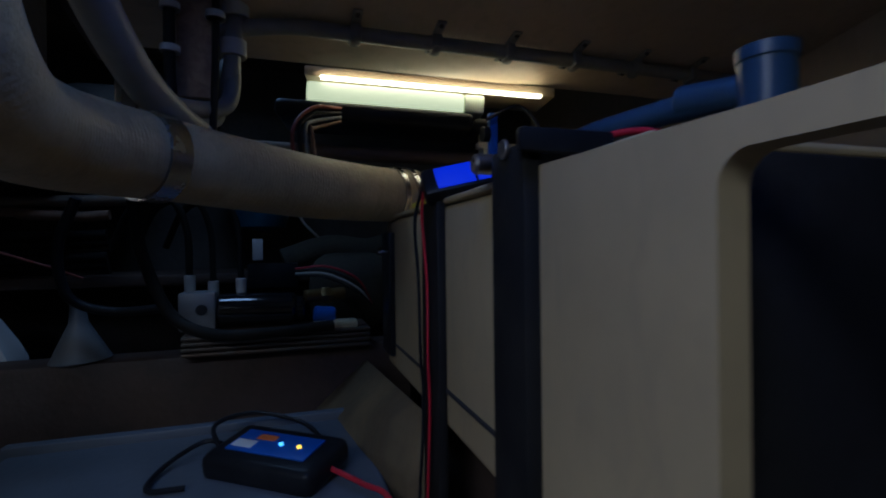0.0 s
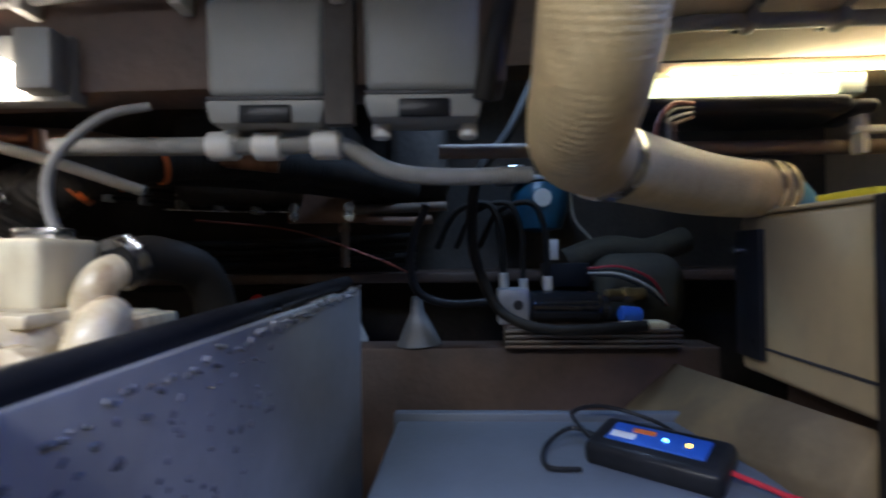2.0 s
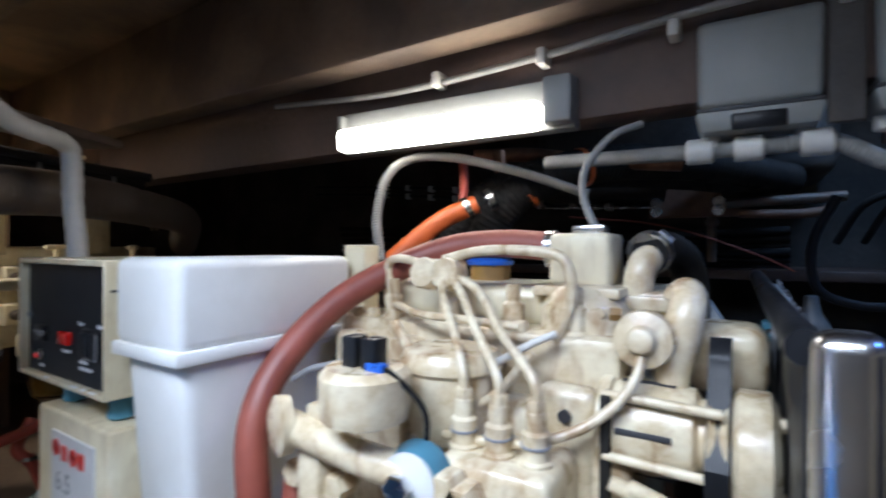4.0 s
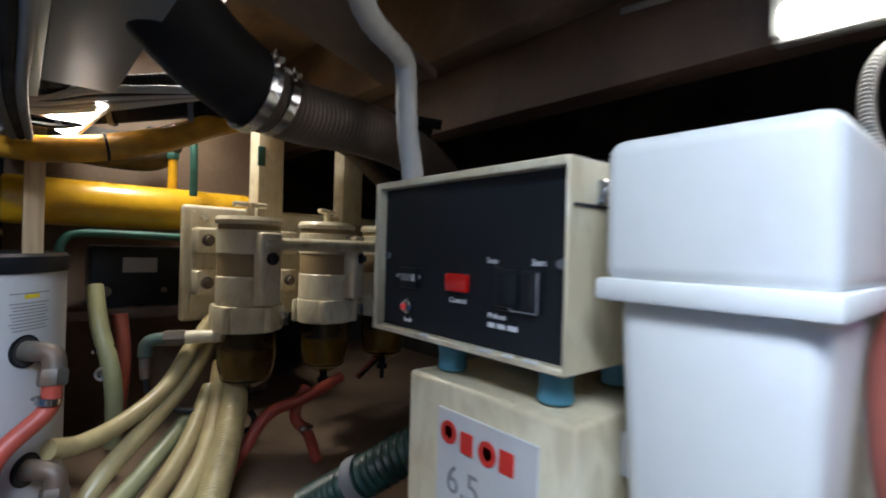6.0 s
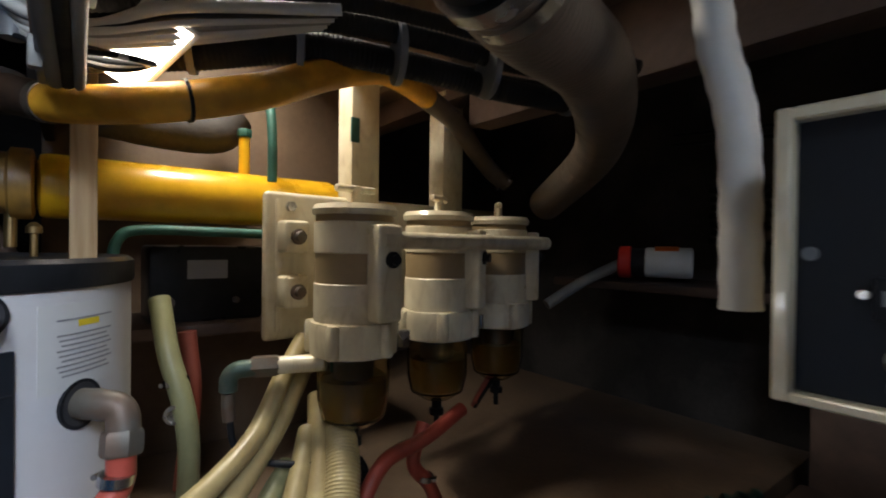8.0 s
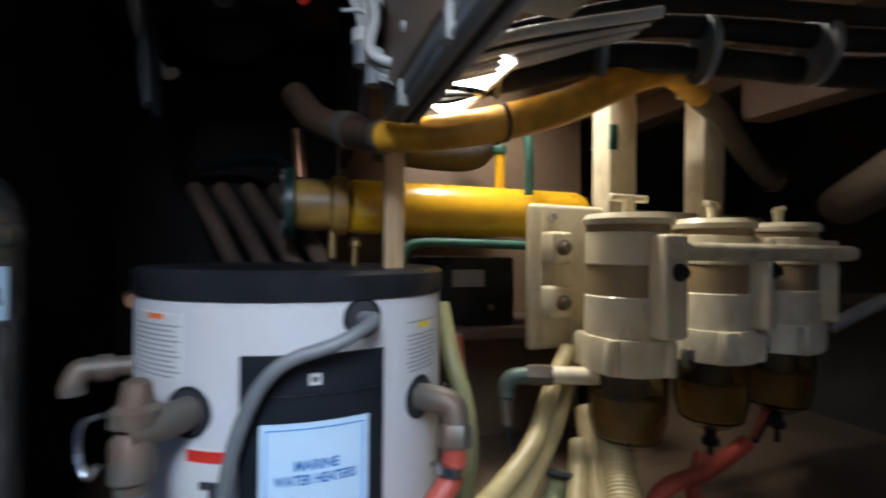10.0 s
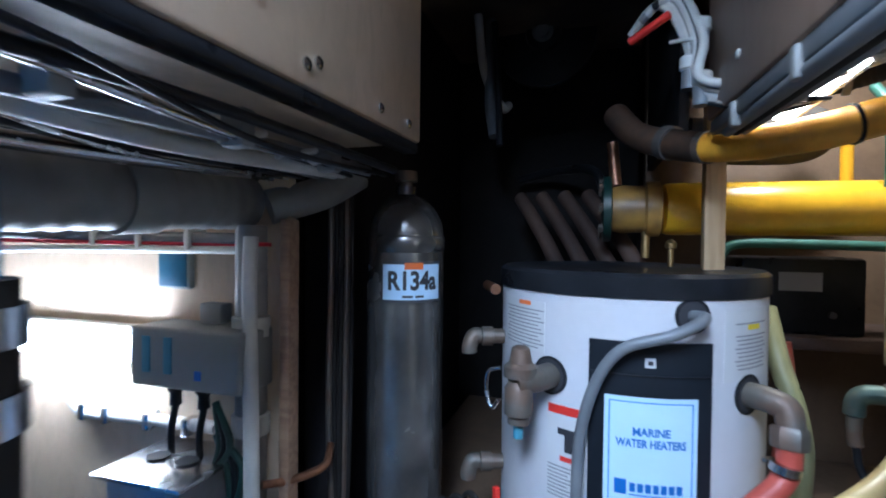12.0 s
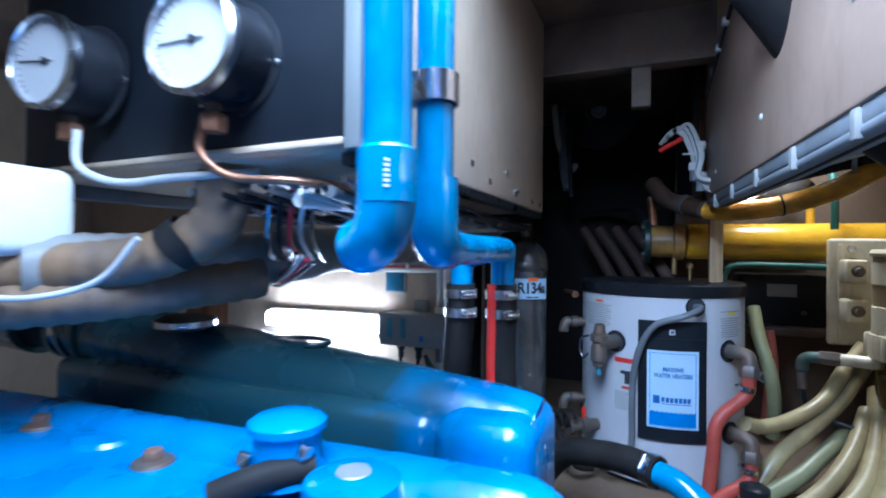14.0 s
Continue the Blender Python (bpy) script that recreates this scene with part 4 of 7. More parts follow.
bmesh.ops.bevel(b, geom=[e for e in b.edges if len(e.link_faces) == 2 and e.calc_face_angle() > 1.2], offset=0.012, segments=3, affect="EDGES", profile=0.5)
part("body", b, WHITE, t)
part("cap", lathe([(0.022, 0), (0.024, 0.003), (0.024, 0.022), (0.02, 0.026)], aim((-0.335, 1.817, 1.225), (-0.7, 0, 0.7)), 22), REDINK, t, "red screw cap")
tagged(part("jug_support", box(-0.36, -0.03, 1.765, 1.9, 0.30, 1.064, 0.006), BROWN), "brown block under a jug", "block", kind="structure")
tagged(part("canvas_bag", box(0.62, 0.86, 1.80, 2.02, 1.14, 1.36, 0.07, 4), CANVAS), "crumpled dark olive canvas bag", "bag")
tagged(part("tarp", tube([(0.55, 1.95, 1.335), (0.68, 1.96, 1.375), (0.80, 1.96, 1.365), (0.92, 1.98, 1.40)], 0.04, 6, 12), CANVAS), "folded dark olive tarpaulin on the hull ledge", "tarpaulin")

# ---- battery box with charger ----
t = thing("battery_box", "grey battery box with a flanged lid", "battery box")
part("lid", box(0.105, 0.70, 1.02, 1.455, 0.985, 1.03, 0.012, 3), BATT, t)
part("rim", box(0.10, 0.705, 1.445, 1.47, 0.98, 1.046, 0.006), BATT, t, "raised back rim")
part("body", box(0.125, 0.68, 1.04, 1.44, 0.70, 0.985, 0.012), BATT, t)
t = thing("charger", "black battery charger with a blue face and leads", "charger")
m = pose(0.545, 1.245, 1.03, 0, 0, -38) @ pose(0, 0, 0, 8, 0, 0)
part("case", box(-0.10, 0.10, -0.055, 0.055, 0, 0.042, 0.014, 3, m=m), BLACK, t)
part("face", box(-0.072, 0.072, -0.028, 0.030, 0.0415, 0.045, 0.002, m=m), BLUEP, t, "blue label face")
part("stripe", box(-0.04, -0.005, 0.005, 0.02, 0.0445, 0.0458, 0.0005, m=m), ORINK, t)
part("stripe", box(-0.068, -0.03, -0.02, 0.0, 0.0445, 0.0456, 0.0005, m=m), INKWHITE, t)
part("indicator", rod(m @ Vector((0.012, 0.0, 0.044)), m @ Vector((0.012, 0.0, 0.0475)), 0.0035, 12), LEDB, t)
part("indicator", rod(m @ Vector((0.045, 0.0, 0.044)), m @ Vector((0.045, 0.0, 0.0475)), 0.0035, 12), LEDY, t)
part("lead", tube([m @ Vector((-0.098, 0.01, 0.02)), (0.43, 1.34, 1.055), (0.38, 1.30, 1.04), (0.37, 1.23, 1.036), (0.42, 1.22, 1.036)], 0.004, 8, 8), BLACK, t)
part("lead", tube([m @ Vector((-0.098, -0.01, 0.02)), (0.44, 1.37, 1.07), (0.50, 1.40, 1.075), (0.58, 1.37, 1.06), (0.62, 1.30, 1.045)], 0.004, 8, 8), BLACK, t)
part("lead", tube([m @ Vector((0.098, 0, 0.02)), (0.66, 1.13, 1.045), (0.69, 1.08, 1.04), (0.72, 1.05, 0.95)], 0.004, 8, 8), REDW, t)
hose("bilge_hose", [(0.45, 1.52, 0.98), (0.58, 1.50, 1.0), (0.70, 1.46, 0.985), (0.76, 1.42, 0.90)], 0.022, HOSEGR, "dull grey bilge hose beside the battery box", "hose")
b = bmesh.new()
top = [b.verts.new(v) for v in ((0.745, 1.08, 1.148), (0.745, 1.655, 1.10), (0.60, 1.655, 0.97), (0.715, 1.10, 1.06))]
low = [b.verts.new((v.co.x, v.co.y, 0.935)) for v in top]
b.faces.new(top), b.faces.new(low[::-1])
for k in range(4):
    b.faces.new((top[k], low[k], low[(k + 1) % 4], top[(k + 1) % 4]))
bmesh.ops.bevel(b, geom=b.edges[:], offset=0.006, segments=2, affect="EDGES", profile=0.5)
structure("hull_chock", b, TANCHOCK, "tan painted sloping chock below the tank", "chock")
tagged(part("bilge_block", box(0.55, 0.86, 1.44, 1.66, 0.70, 0.93, 0.03, 3), TANHULL), "tan painted block beside the tank", "block", kind="structure")

# ---- generator ----
gen = thing("generator", "cream painted marine diesel generator", "generator")
part("block", box(-0.54, -0.10, 0.80, 1.05, 0.74, 1.19, 0.02, 3), IVORY, gen)
part("sump", box(-0.52, -0.12, 0.76, 1.06, 0.70, 0.80, 0.02), IVORY, gen)
part("head", box(-0.53, -0.115, 0.83, 1.03, 1.185, 1.265, 0.012), IVORY, gen)
part("rocker_cover", box(-0.50, -0.22, 0.885, 1.01, 1.26, 1.318, 0.022, 4), CREAM, gen, "yellowed rocker cover")
part("filler_cap", lathe([(0.03, 0), (0.03, 0.022), (0.02, 0.03)], pose(-0.33, 0.945, 1.318), 22), YOLD, gen)
part("filler_ring", lathe([(0.034, 0.0), (0.036, 0.006), (0.03, 0.01)], pose(-0.33, 0.945, 1.34), 22), BLUEP, gen, "blue cap ring")
part("alternator_end", lathe([(0.13, 0), (0.16, 0.02), (0.16, 0.22), (0.14, 0.26)], aim((-0.54, 0.93, 0.98), (-1, 0, 0)), 36), IVORY, gen)
part("side_cover", box(-0.20, -0.135, 0.795, 0.83, 1.09, 1.215, 0.012, 3), IVORY, gen)
part("hole", rod((-0.165, 0.790, 1.186), (-0.165, 0.80, 1.186), 0.007, 14), INK, gen)
# expansion tank and thermostat end
part("expansion_tank", box(-0.225, -0.145, 0.905, 0.985, 1.315, 1.385, 0.008, 3), CREAM, gen)
part("cooler", lathe([(0.02, 0), (0.052, 0.012), (0.055, 0.10), (0.04, 0.125), (0.03, 0.13)], pose(-0.175, 0.90, 1.19), 26), IVORY, gen)
part("cooler_plate", box(-0.235, -0.125, 0.87, 0.98, 1.305, 1.318, 0.004), IVORY, gen)
part("thermostat", box(-0.15, -0.075, 0.915, 0.985, 1.235, 1.312, 0.008), IVORY, gen)
part("thermostat_flange", box(-0.158, -0.065, 0.905, 0.99, 1.290, 1.308, 0.004), IVORY, gen)
part("elbow", tube([(-0.118, 0.935, 1.295), (-0.117, 0.935, 1.325), (-0.112, 0.945, 1.347), (-0.105, 0.975, 1.355)], 0.0185, 8, 20), IVORY, gen)
part("hose_clamp", ring((-0.108, 0.965, 1.36), (0.2, 0.8, 0.3), 0.0265, 0.014), STEEL, gen)
part("coolant_hose", tube([(-0.108, 0.955, 1.358), (-0.095, 1.0, 1.365), (-0.075, 1.06, 1.34), (-0.07, 1.085, 1.26), (-0.07, 1.085, 1.0)], 0.024, 8, 16), RUBBER, gen)
part("clip", box(-0.205, -0.16, 0.94, 0.97, 1.385, 1.397, 0.003), STEEL, gen)
part("pump_cover", lathe([(0.028, 0), (0.031, 0.006), (0.029, 0.02), (0.016, 0.024), (0.012, 0.034), (0.008, 0.036)], aim((-0.092, 0.835, 1.27), (0, -1, 0.05)), 28), IVORY, gen)
part("pipe", tube([(-0.092, 0.81, 1.255), (-0.095, 0.80, 1.235), (-0.115, 0.785, 1.205), (-0.15, 0.765, 1.18), (-0.20, 0.745, 1.165), (-0.28, 0.735, 1.162)], 0.0055, 8, 10), IVORY, gen)
part("intake_elbow", tube([(-0.058, 0.88, 1.316), (-0.054, 0.862, 1.310), (-0.058, 0.85, 1.28), (-0.068, 0.85, 1.235), (-0.072, 0.86, 1.19)], 0.0185, 8, 20), IVORY, gen)
part("intake_cap", lathe([(0.021, 0), (0.022, 0.004), (0.016, 0.014)], aim((-0.058, 0.872, 1.312), (0, -0.3, 1)), 20), IVORY, gen)
part("bracket", box(-0.06, 0.02, 0.90, 0.98, 1.20, 1.28, 0.02, 3), IVORY, gen)
# belt alternator
part("alternator_body", lathe([(0.03, 0), (0.048, 0.01), (0.05, 0.05), (0.046, 0.09), (0.036, 0.095), (0.036, 0.12)], aim((-0.135, 0.845, 1.175), (1, 0, 0)), 30), IVORY, gen)
part("water_pump", lathe([(0.056, 0), (0.062, 0.005), (0.062, 0.030), (0.05, 0.038), (0.045, 0.038)], aim((-0.012, 0.845, 1.165), (1, 0, 0)), 32), IVORY, gen)
for k in range(4):
    a = k * 1.57 + 0.5
    part("stud", hexnut((0.022, 0.845 + 0.045 * math.cos(a), 1.165 + 0.045 * math.sin(a)), (1, 0, 0), 0.007, 0.008), IVORY, gen)
b = bmesh.new()
loop = [(0.845 + 0.062 * math.cos(a), 1.165 + 0.062 * math.sin(a)) for a in [math.pi + math.pi * k / 10 for k in range(11)]] + [(0.868 + 0.028 * math.cos(a), 1.245 + 0.028 * math.sin(a)) for a in [math.pi * k / 10 for k in range(11)]]
rows = [[b.verts.new((x, 0.865 + (y - 0.865) * s, 1.22 + (z - 1.22) * s)) for x, s in ((-0.034, 1), (-0.014, 1), (-0.014, 0.93), (-0.034, 0.93))] for y, z in loop]
for i in range(len(rows)):
    u, w = rows[i], rows[(i + 1) % len(rows)]
    for k in range(4):
        b.faces.new((u[k], u[(k + 1) % 4], w[(k + 1) % 4], w[k]))
part("belt", b, BLACK, gen, "black drive belt")
part("pulley", lathe([(0.05, 0), (0.057, 0.002), (0.05, 0.01), (0.057, 0.018), (0.05, 0.02)], aim((-0.034, 0.845, 1.165), (1, 0, 0)), 30), IVORY, gen)
part("pulley", lathe([(0.02, 0), (0.026, 0.002), (0.02, 0.01), (0.026, 0.018), (0.02, 0.02)], aim((-0.034, 0.868, 1.245), (1, 0, 0)), 26), IVORY, gen)
for k in range(10):
    a = k * 0.628 + 0.2
    part("cooling_slot", box(-0.115, -0.062, -0.003, 0.003, 0.0485, 0.0508, 0.001, m=pose(0, 0.845, 1.175, math.degrees(a))), INK, gen)
part("through_bolt", rod((-0.125, 0.792, 1.155), (-0.02, 0.792, 1.152), 0.005, 10), IVORY, gen)
part("through_bolt", rod((-0.125, 0.80, 1.215), (-0.02, 0.80, 1.212), 0.005, 10), IVORY, gen)
part("end_plate", lathe([(0.052, 0), (0.055, 0.003), (0.055, 0.012), (0.052, 0.014)], aim((-0.135, 0.845, 1.175), (1, 0, 0)), 30), IVORY, gen)
# shade of the gap beside the cover, laid on as a black strip
part("gap_shade", box(-0.128, -0.118, 0.788, 0.80, 1.10, 1.215, 0.002), RUBBER, gen, "black strip standing in for the shaded gap beside the cover")
part("lower_bracket", box(-0.11, 0.0, 0.79, 0.815, 1.085, 1.112, 0.005, m=pose(0, 0, 0)), IVORY, gen)
for x in (-0.095, -0.02):
    part("bracket_bolt", hexnut((x, 0.79, 1.098), (0, -1, 0), 0.009, 0.010), STEEL, gen)
for dx in (0.0, -0.018):
    part("brace", rod((-0.10 + dx, 0.79, 1.13), (-0.045 + dx, 0.80, 1.11), 0.008, 12, 0.002), IVORY, gen)
part("bleed_screw", hexnut((-0.118, 0.84, 1.293), (-1, -0.4, 0), 0.008, 0.012), YOLD, gen, "amber stained bleed screw")
part("cover_plate", box(-0.215, -0.135, 0.862, 0.878, 1.22, 1.30, 0.012, 3), IVORY, gen)
for k, (x, z) in enumerate(((-0.205, 1.23), (-0.145, 1.23), (-0.205, 1.29), (-0.145, 1.29))):
    part("cover_bolt", hexnut((x, 0.862, z), (0, -1, 0), 0.007, 0.008), IVORY, gen)
for x in (-0.50, -0.47, -0.43, -0.27, -0.235):
    part("head_stud", hexnut((x, 0.84, 1.262), (0, 0, 1), 0.009, 0.014), IVORY, gen)
for i, x in enumerate((-0.255, -0.215, -0.175)):
    part("valve_seam", lathe([(0.0152, 0), (0.0152, 0.0025)], pose(x, 0.735, 1.172), 16), INKGREY, gen)
    part("line_nut", hexnut((x, 0.735, 1.203), (0, 0, 1), 0.010, 0.014), IVORY, gen)
part("wiring", tube([(-0.48, 0.70, 1.20), (-0.44, 0.69, 1.22), (-0.39, 0.68, 1.235), (-0.345, 0.662, 1.25)], 0.004, 8, 8), INKGREY, gen)
part("wiring", tube([(-0.307, 0.65, 1.25), (-0.29, 0.66, 1.24), (-0.275, 0.69, 1.20), (-0.28, 0.70, 1.15)], 0.003, 8, 8), BLACK, gen)
part("rail_bracket", box(-0.42, -0.385, 0.665, 0.70, 1.14, 1.19, 0.004), IVORY, gen)
part("banjo_bolt", hexnut((-0.283, 0.660, 1.135), (0.1, -1, 0), 0.014, 0.012), STEEL, gen)
part("strut", box(-0.02, 0.03, 0.80, 0.83, 1.02, 1.10, 0.008), IVORY, gen)
part("lower_pump", lathe([(0.02, 0), (0.045, 0.008), (0.05, 0.06), (0.03, 0.08)], aim((-0.10, 0.80, 1.06), (0.4, -1, 0)), 26), IVORY, gen)
# injection pump and lines
part("injection_pump", box(-0.27, -0.15, 0.70, 0.80, 1.06, 1.155, 0.012, 3), IVORY, gen)
for i, x in enumerate((-0.255, -0.215, -0.175)):
    part("delivery_valve", lathe([(0.016, 0), (0.017, 0.008), (0.013, 0.01), (0.014, 0.035), (0.010, 0.038), (0.010, 0.055), (0.006, 0.06)], pose(x, 0.735, 1.15), 16), IVORY, gen)
    part("injector_line", tube([(x, 0.735, 1.205), (x - 0.002, 0.735, 1.235), (x - 0.03 - 0.01 * i, 0.76, 1.275), (x - 0.07 - 0.015 * i, 0.80, 1.315), (-0.33 - 0.01 * i, 0.83, 1.338)], 0.0052, 8, 10), IVORY, gen)
part("manifold_block", box(-0.375, -0.315, 0.815, 0.85, 1.325, 1.35, 0.006), IVORY, gen)
for dx in (0, 0.033):
    part("banjo", lathe([(0.019, -0.016), (0.021, -0.012), (0.021, 0.012), (0.019, 0.016)], aim((-0.362 + dx, 0.825, 1.33), (0, -1, 0.2)), 20), IVORY, gen)
part("return_line", tube([(-0.34, 0.83, 1.35), (-0.28, 0.83, 1.362), (-0.20, 0.83, 1.36), (-0.175, 0.83, 1.345), (-0.172, 0.835, 1.30), (-0.19, 0.83, 1.26)], 0.0065, 8, 10), IVORY, gen)
part("return_line", tube([(-0.36, 0.83, 1.34), (-0.42, 0.84, 1.35), (-0.45, 0.85, 1.34), (-0.445, 0.85, 1.30)], 0.006, 8, 10), IVORY, gen)
part("fuel_line", tube([(-0.43, 0.84, 1.285), (-0.36, 0.80, 1.28), (-0.30, 0.79, 1.28), (-0.22, 0.80, 1.275)], 0.005, 8, 10), IVORY, gen)
part("fuel_line", tube([(-0.40, 0.80, 1.262), (-0.34, 0.76, 1.235), (-0.335, 0.75, 1.21), (-0.335, 0.74, 1.15), (-0.33, 0.73, 1.08)], 0.0075, 8, 10), IVORY, gen)
part("fuel_line", tube([(-0.20, 0.79, 1.25), (-0.24, 0.77, 1.20), (-0.29, 0.745, 1.17), (-0.32, 0.73, 1.15)], 0.005, 8, 10), IVORY, gen)
part("fuel_line", tube([(-0.30, 0.75, 1.17), (-0.26, 0.78, 1.22), (-0.21, 0.80, 1.255), (-0.18, 0.81, 1.27)], 0.0045, 8, 10), WCABLE, gen)
for x in (-0.44, -0.345, -0.25, -0.172):
    part("injector", lathe([(0.018, 0), (0.018, 0.02), (0.013, 0.024), (0.014, 0.05), (0.009, 0.054), (0.009, 0.075)], pose(x, 0.85, 1.245), 16), IVORY, gen)
for x in (-0.49, -0.39, -0.30):
    part("boss", box(x - 0.022, x + 0.022, 0.80, 0.86, 1.18, 1.245, 0.01), IVORY, gen)
# filters
part("oil_filter", lathe([(0.05, 0), (0.057, 0.01), (0.057, 0.075), (0.062, 0.08), (0.062, 0.09), (0.055, 0.10), (0.03, 0.105)], pose(-0.302, 0.785, 1.145), 30), IVORY, gen)
part("filter_head", lathe([(0.03, 0), (0.044, 0.006), (0.047, 0.02), (0.047, 0.05), (0.04, 0.058)], pose(-0.332, 0.665, 1.186), 28), IVORY, gen)
part("solenoid", rod((-0.385, 0.70, 1.215), (-0.34, 0.70, 1.215), 0.03, 22, 0.005), IVORY, gen)
for dx in (0, 0.026):
    part("black_terminal", box(-0.352 + dx, -0.333 + dx, 0.65, 0.672, 1.243, 1.275, 0.003), BLACK, gen)
part("blue_clip", box(-0.318, -0.297, 0.648, 0.66, 1.240, 1.252, 0.002), BLUEP, gen)
part("fuel_rail", tube([(-0.455, 0.66, 1.165), (-0.40, 0.665, 1.155), (-0.33, 0.67, 1.145), (-0.28, 0.68, 1.14)], 0.0185, 6, 18), IVORY, gen)
part("disc", lathe([(0.02, 0), (0.033, 0.004), (0.034, 0.018), (0.022, 0.024)], aim((-0.445, 0.668, 1.162), (-0.5, -1, 0)), 26), IVORY, gen)
part("priming_cap", lathe([(0.033, 0), (0.035, 0.006), (0.03, 0.03), (0.02, 0.034)], aim((-0.283, 0.70, 1.135), (0.1, -1, 0)), 24), BLUEPALE, gen, "pale blue filter end")
part("priming_ring", lathe([(0.030, 0.03), (0.03, 0.035), (0.012, 0.038)], aim((-0.283, 0.70, 1.135), (0.1, -1, 0)), 24), WHITE, gen)
for x, z in ((-0.243, 1.135), (-0.225, 1.128), (-0.385, 1.10), (-0.36, 1.06), (-0.45, 1.1)):
    part("fitting", hexnut((x, 0.70, z), (0, -1, 0), 0.016, 0.03), IVORY, gen)
part("support", box(-0.43, -0.395, 0.66, 0.70, 0.98, 1.14, 0.006), IVORY, gen)
part("support", box(-0.17, -0.11, 0.70, 0.78, 0.92, 1.06, 0.01), IVORY, gen)
part("fuel_pump", lathe([(0.02, 0), (0.035, 0.006), (0.04, 0.05), (0.03, 0.06)], aim((-0.33, 0.76, 1.04), (0, -1, 0.1)), 22), IVORY, gen)
part("lift_block", box(-0.31, -0.19, 0.66, 0.72, 0.98, 1.06, 0.015, 3), IVORY, gen)
part("air_intake", rod((-0.555, 0.86, 1.16), (-0.53, 0.86, 1.16), 0.04, 24, 0.004), BLACK, gen)
part("post", box(-0.575, -0.53, 0.885, 0.925, 1.2, 1.37, 0.004), CREAM, gen)
rwh = hose("raw_water_hose", [(-0.215, 0.94, 1.366), (-0.30, 0.935, 1.372), (-0.38, 0.92, 1.365), (-0.45, 0.875, 1.335), (-0.505, 0.80, 1.285), (-0.53, 0.72, 1.21), (-0.525, 0.675, 1.14), (-0.51, 0.665, 1.05), (-0.50, 0.67, 0.9), (-0.5, 0.70, 0.78)], 0.0205, OXRED, "oxblood red rubber hose arching over the generator", "hose", sides=18)
part("hose_clamp", ring((-0.232, 0.9395, 1.367), (-1, -0.05, 0.06), 0.0215, 0.012), STEEL, rwh, "steel hose clamp")
hose("raw_water_hose", [(-0.47, 0.70, 1.08), (-0.46, 0.68, 1.0), (-0.45, 0.68, 0.9), (-0.45, 0.7, 0.78)], 0.018, OXRED, "oxblood red rubber hose beside the generator", "hose", sides=16)

# sheet metal guard at the generator's end
t = thing("heat_guard", "brushed metal guard sheet with rounded rails beside the generator", "guard")
part("sheet", box(0.034, 0.046, 0.66, 1.40, 0.72, 1.30, 0.003), SHEET, t)
# thin black sheet added to darken the guard's inner face
part("inner_sheet", box(0.029, 0.0335, 0.67, 1.40, 0.72, 1.292, 0.001), BLACK, t, "thin black sheet added over the inner face")
part("front_rail", box(0.030, 0.066, 0.632, 0.664, 0.70, 1.318, 0.012, 4), STEEL, t, "bright rounded upright")
part("top_rail", tube([(0.030, 0.665, 1.303), (0.022, 1.0, 1.308), (0.016, 1.41, 1.312)], 0.012, 4, 16), BLACK, t, "black rounded rail")
rnd = random.Random(8)


def TORN(y):
    """Height of the torn edge along the guard."""
    return 1.279 + 0.03 * (y - 0.7)


b = bmesh.new()      # torn foil facing below the rail
for i in range(90):
    y = 0.69 + i * 0.0078
    h, w = rnd.uniform(0.002, 0.006), rnd.uniform(0.003, 0.008)
    z = TORN(y) + rnd.uniform(-0.006, 0.006) - (0.02 if i % 5 == 0 and y < 0.95 else 0)
    box(0.045, 0.048 + rnd.uniform(0, 0.003), y, y + w, z, z + h, 0.001, 1, bm=b, m=pose(0, y, z, rnd.uniform(-30, 30)) @ pose(0, -y, -z))
tagged(part("torn_facing", b, FLECK, t, "torn crumbling foil edge"), kind="stuff")
b = bmesh.new()
for i in range(130):
    y = 0.675 + 0.3 * rnd.random() ** 1.6
    z = TORN(y) - 0.012 - rnd.random() * (0.2 - 0.4 * (y - 0.675))
    s = rnd.uniform(0.003, 0.008)
    box(0.0445, 0.0465 + s * 0.12, y, y + s, z, z + s * rnd.uniform(0.5, 1.2), 0.0015, 1, bm=b, m=pose(0, y, z, rnd.uniform(-60, 60)) @ pose(0, -y, -z))
tagged(part("crumbled_facing", b, FLECK, t, "flaking facing"), kind="stuff")
part("fin_strip", box(0.022, 0.0288, 0.98, 1.012, 0.90, 1.292, 0.002), SHEET, t)
for i in range(28):
    part("fin", box(0.014, 0.0225, 0.978, 1.008, 0.865 + i * 0.015, 0.873 + i * 0.015, 0.001), BLUEPALE, t)

# white plastic air box
t = thing("air_box", "white plastic box with an overhanging ribbed lid beside the generator", "air box")
part("lid", box(-0.697, -0.546, 0.590, 0.874, 1.240, 1.352, 0.014, 4), WHITE, t)
part("lip", box(-0.700, -0.543, 0.587, 0.877, 1.226, 1.244, 0.004, 2), WHITE, t)
part("bin", box(-0.69, -0.553, 0.60, 0.865, 0.98, 1.232, 0.016, 3, taper=0.88), WHITE, t)
part("foot", rod((-0.60, 0.68, 0.70), (-0.60, 0.68, 0.985), 0.04, 22, 0.003), IVORY, t)

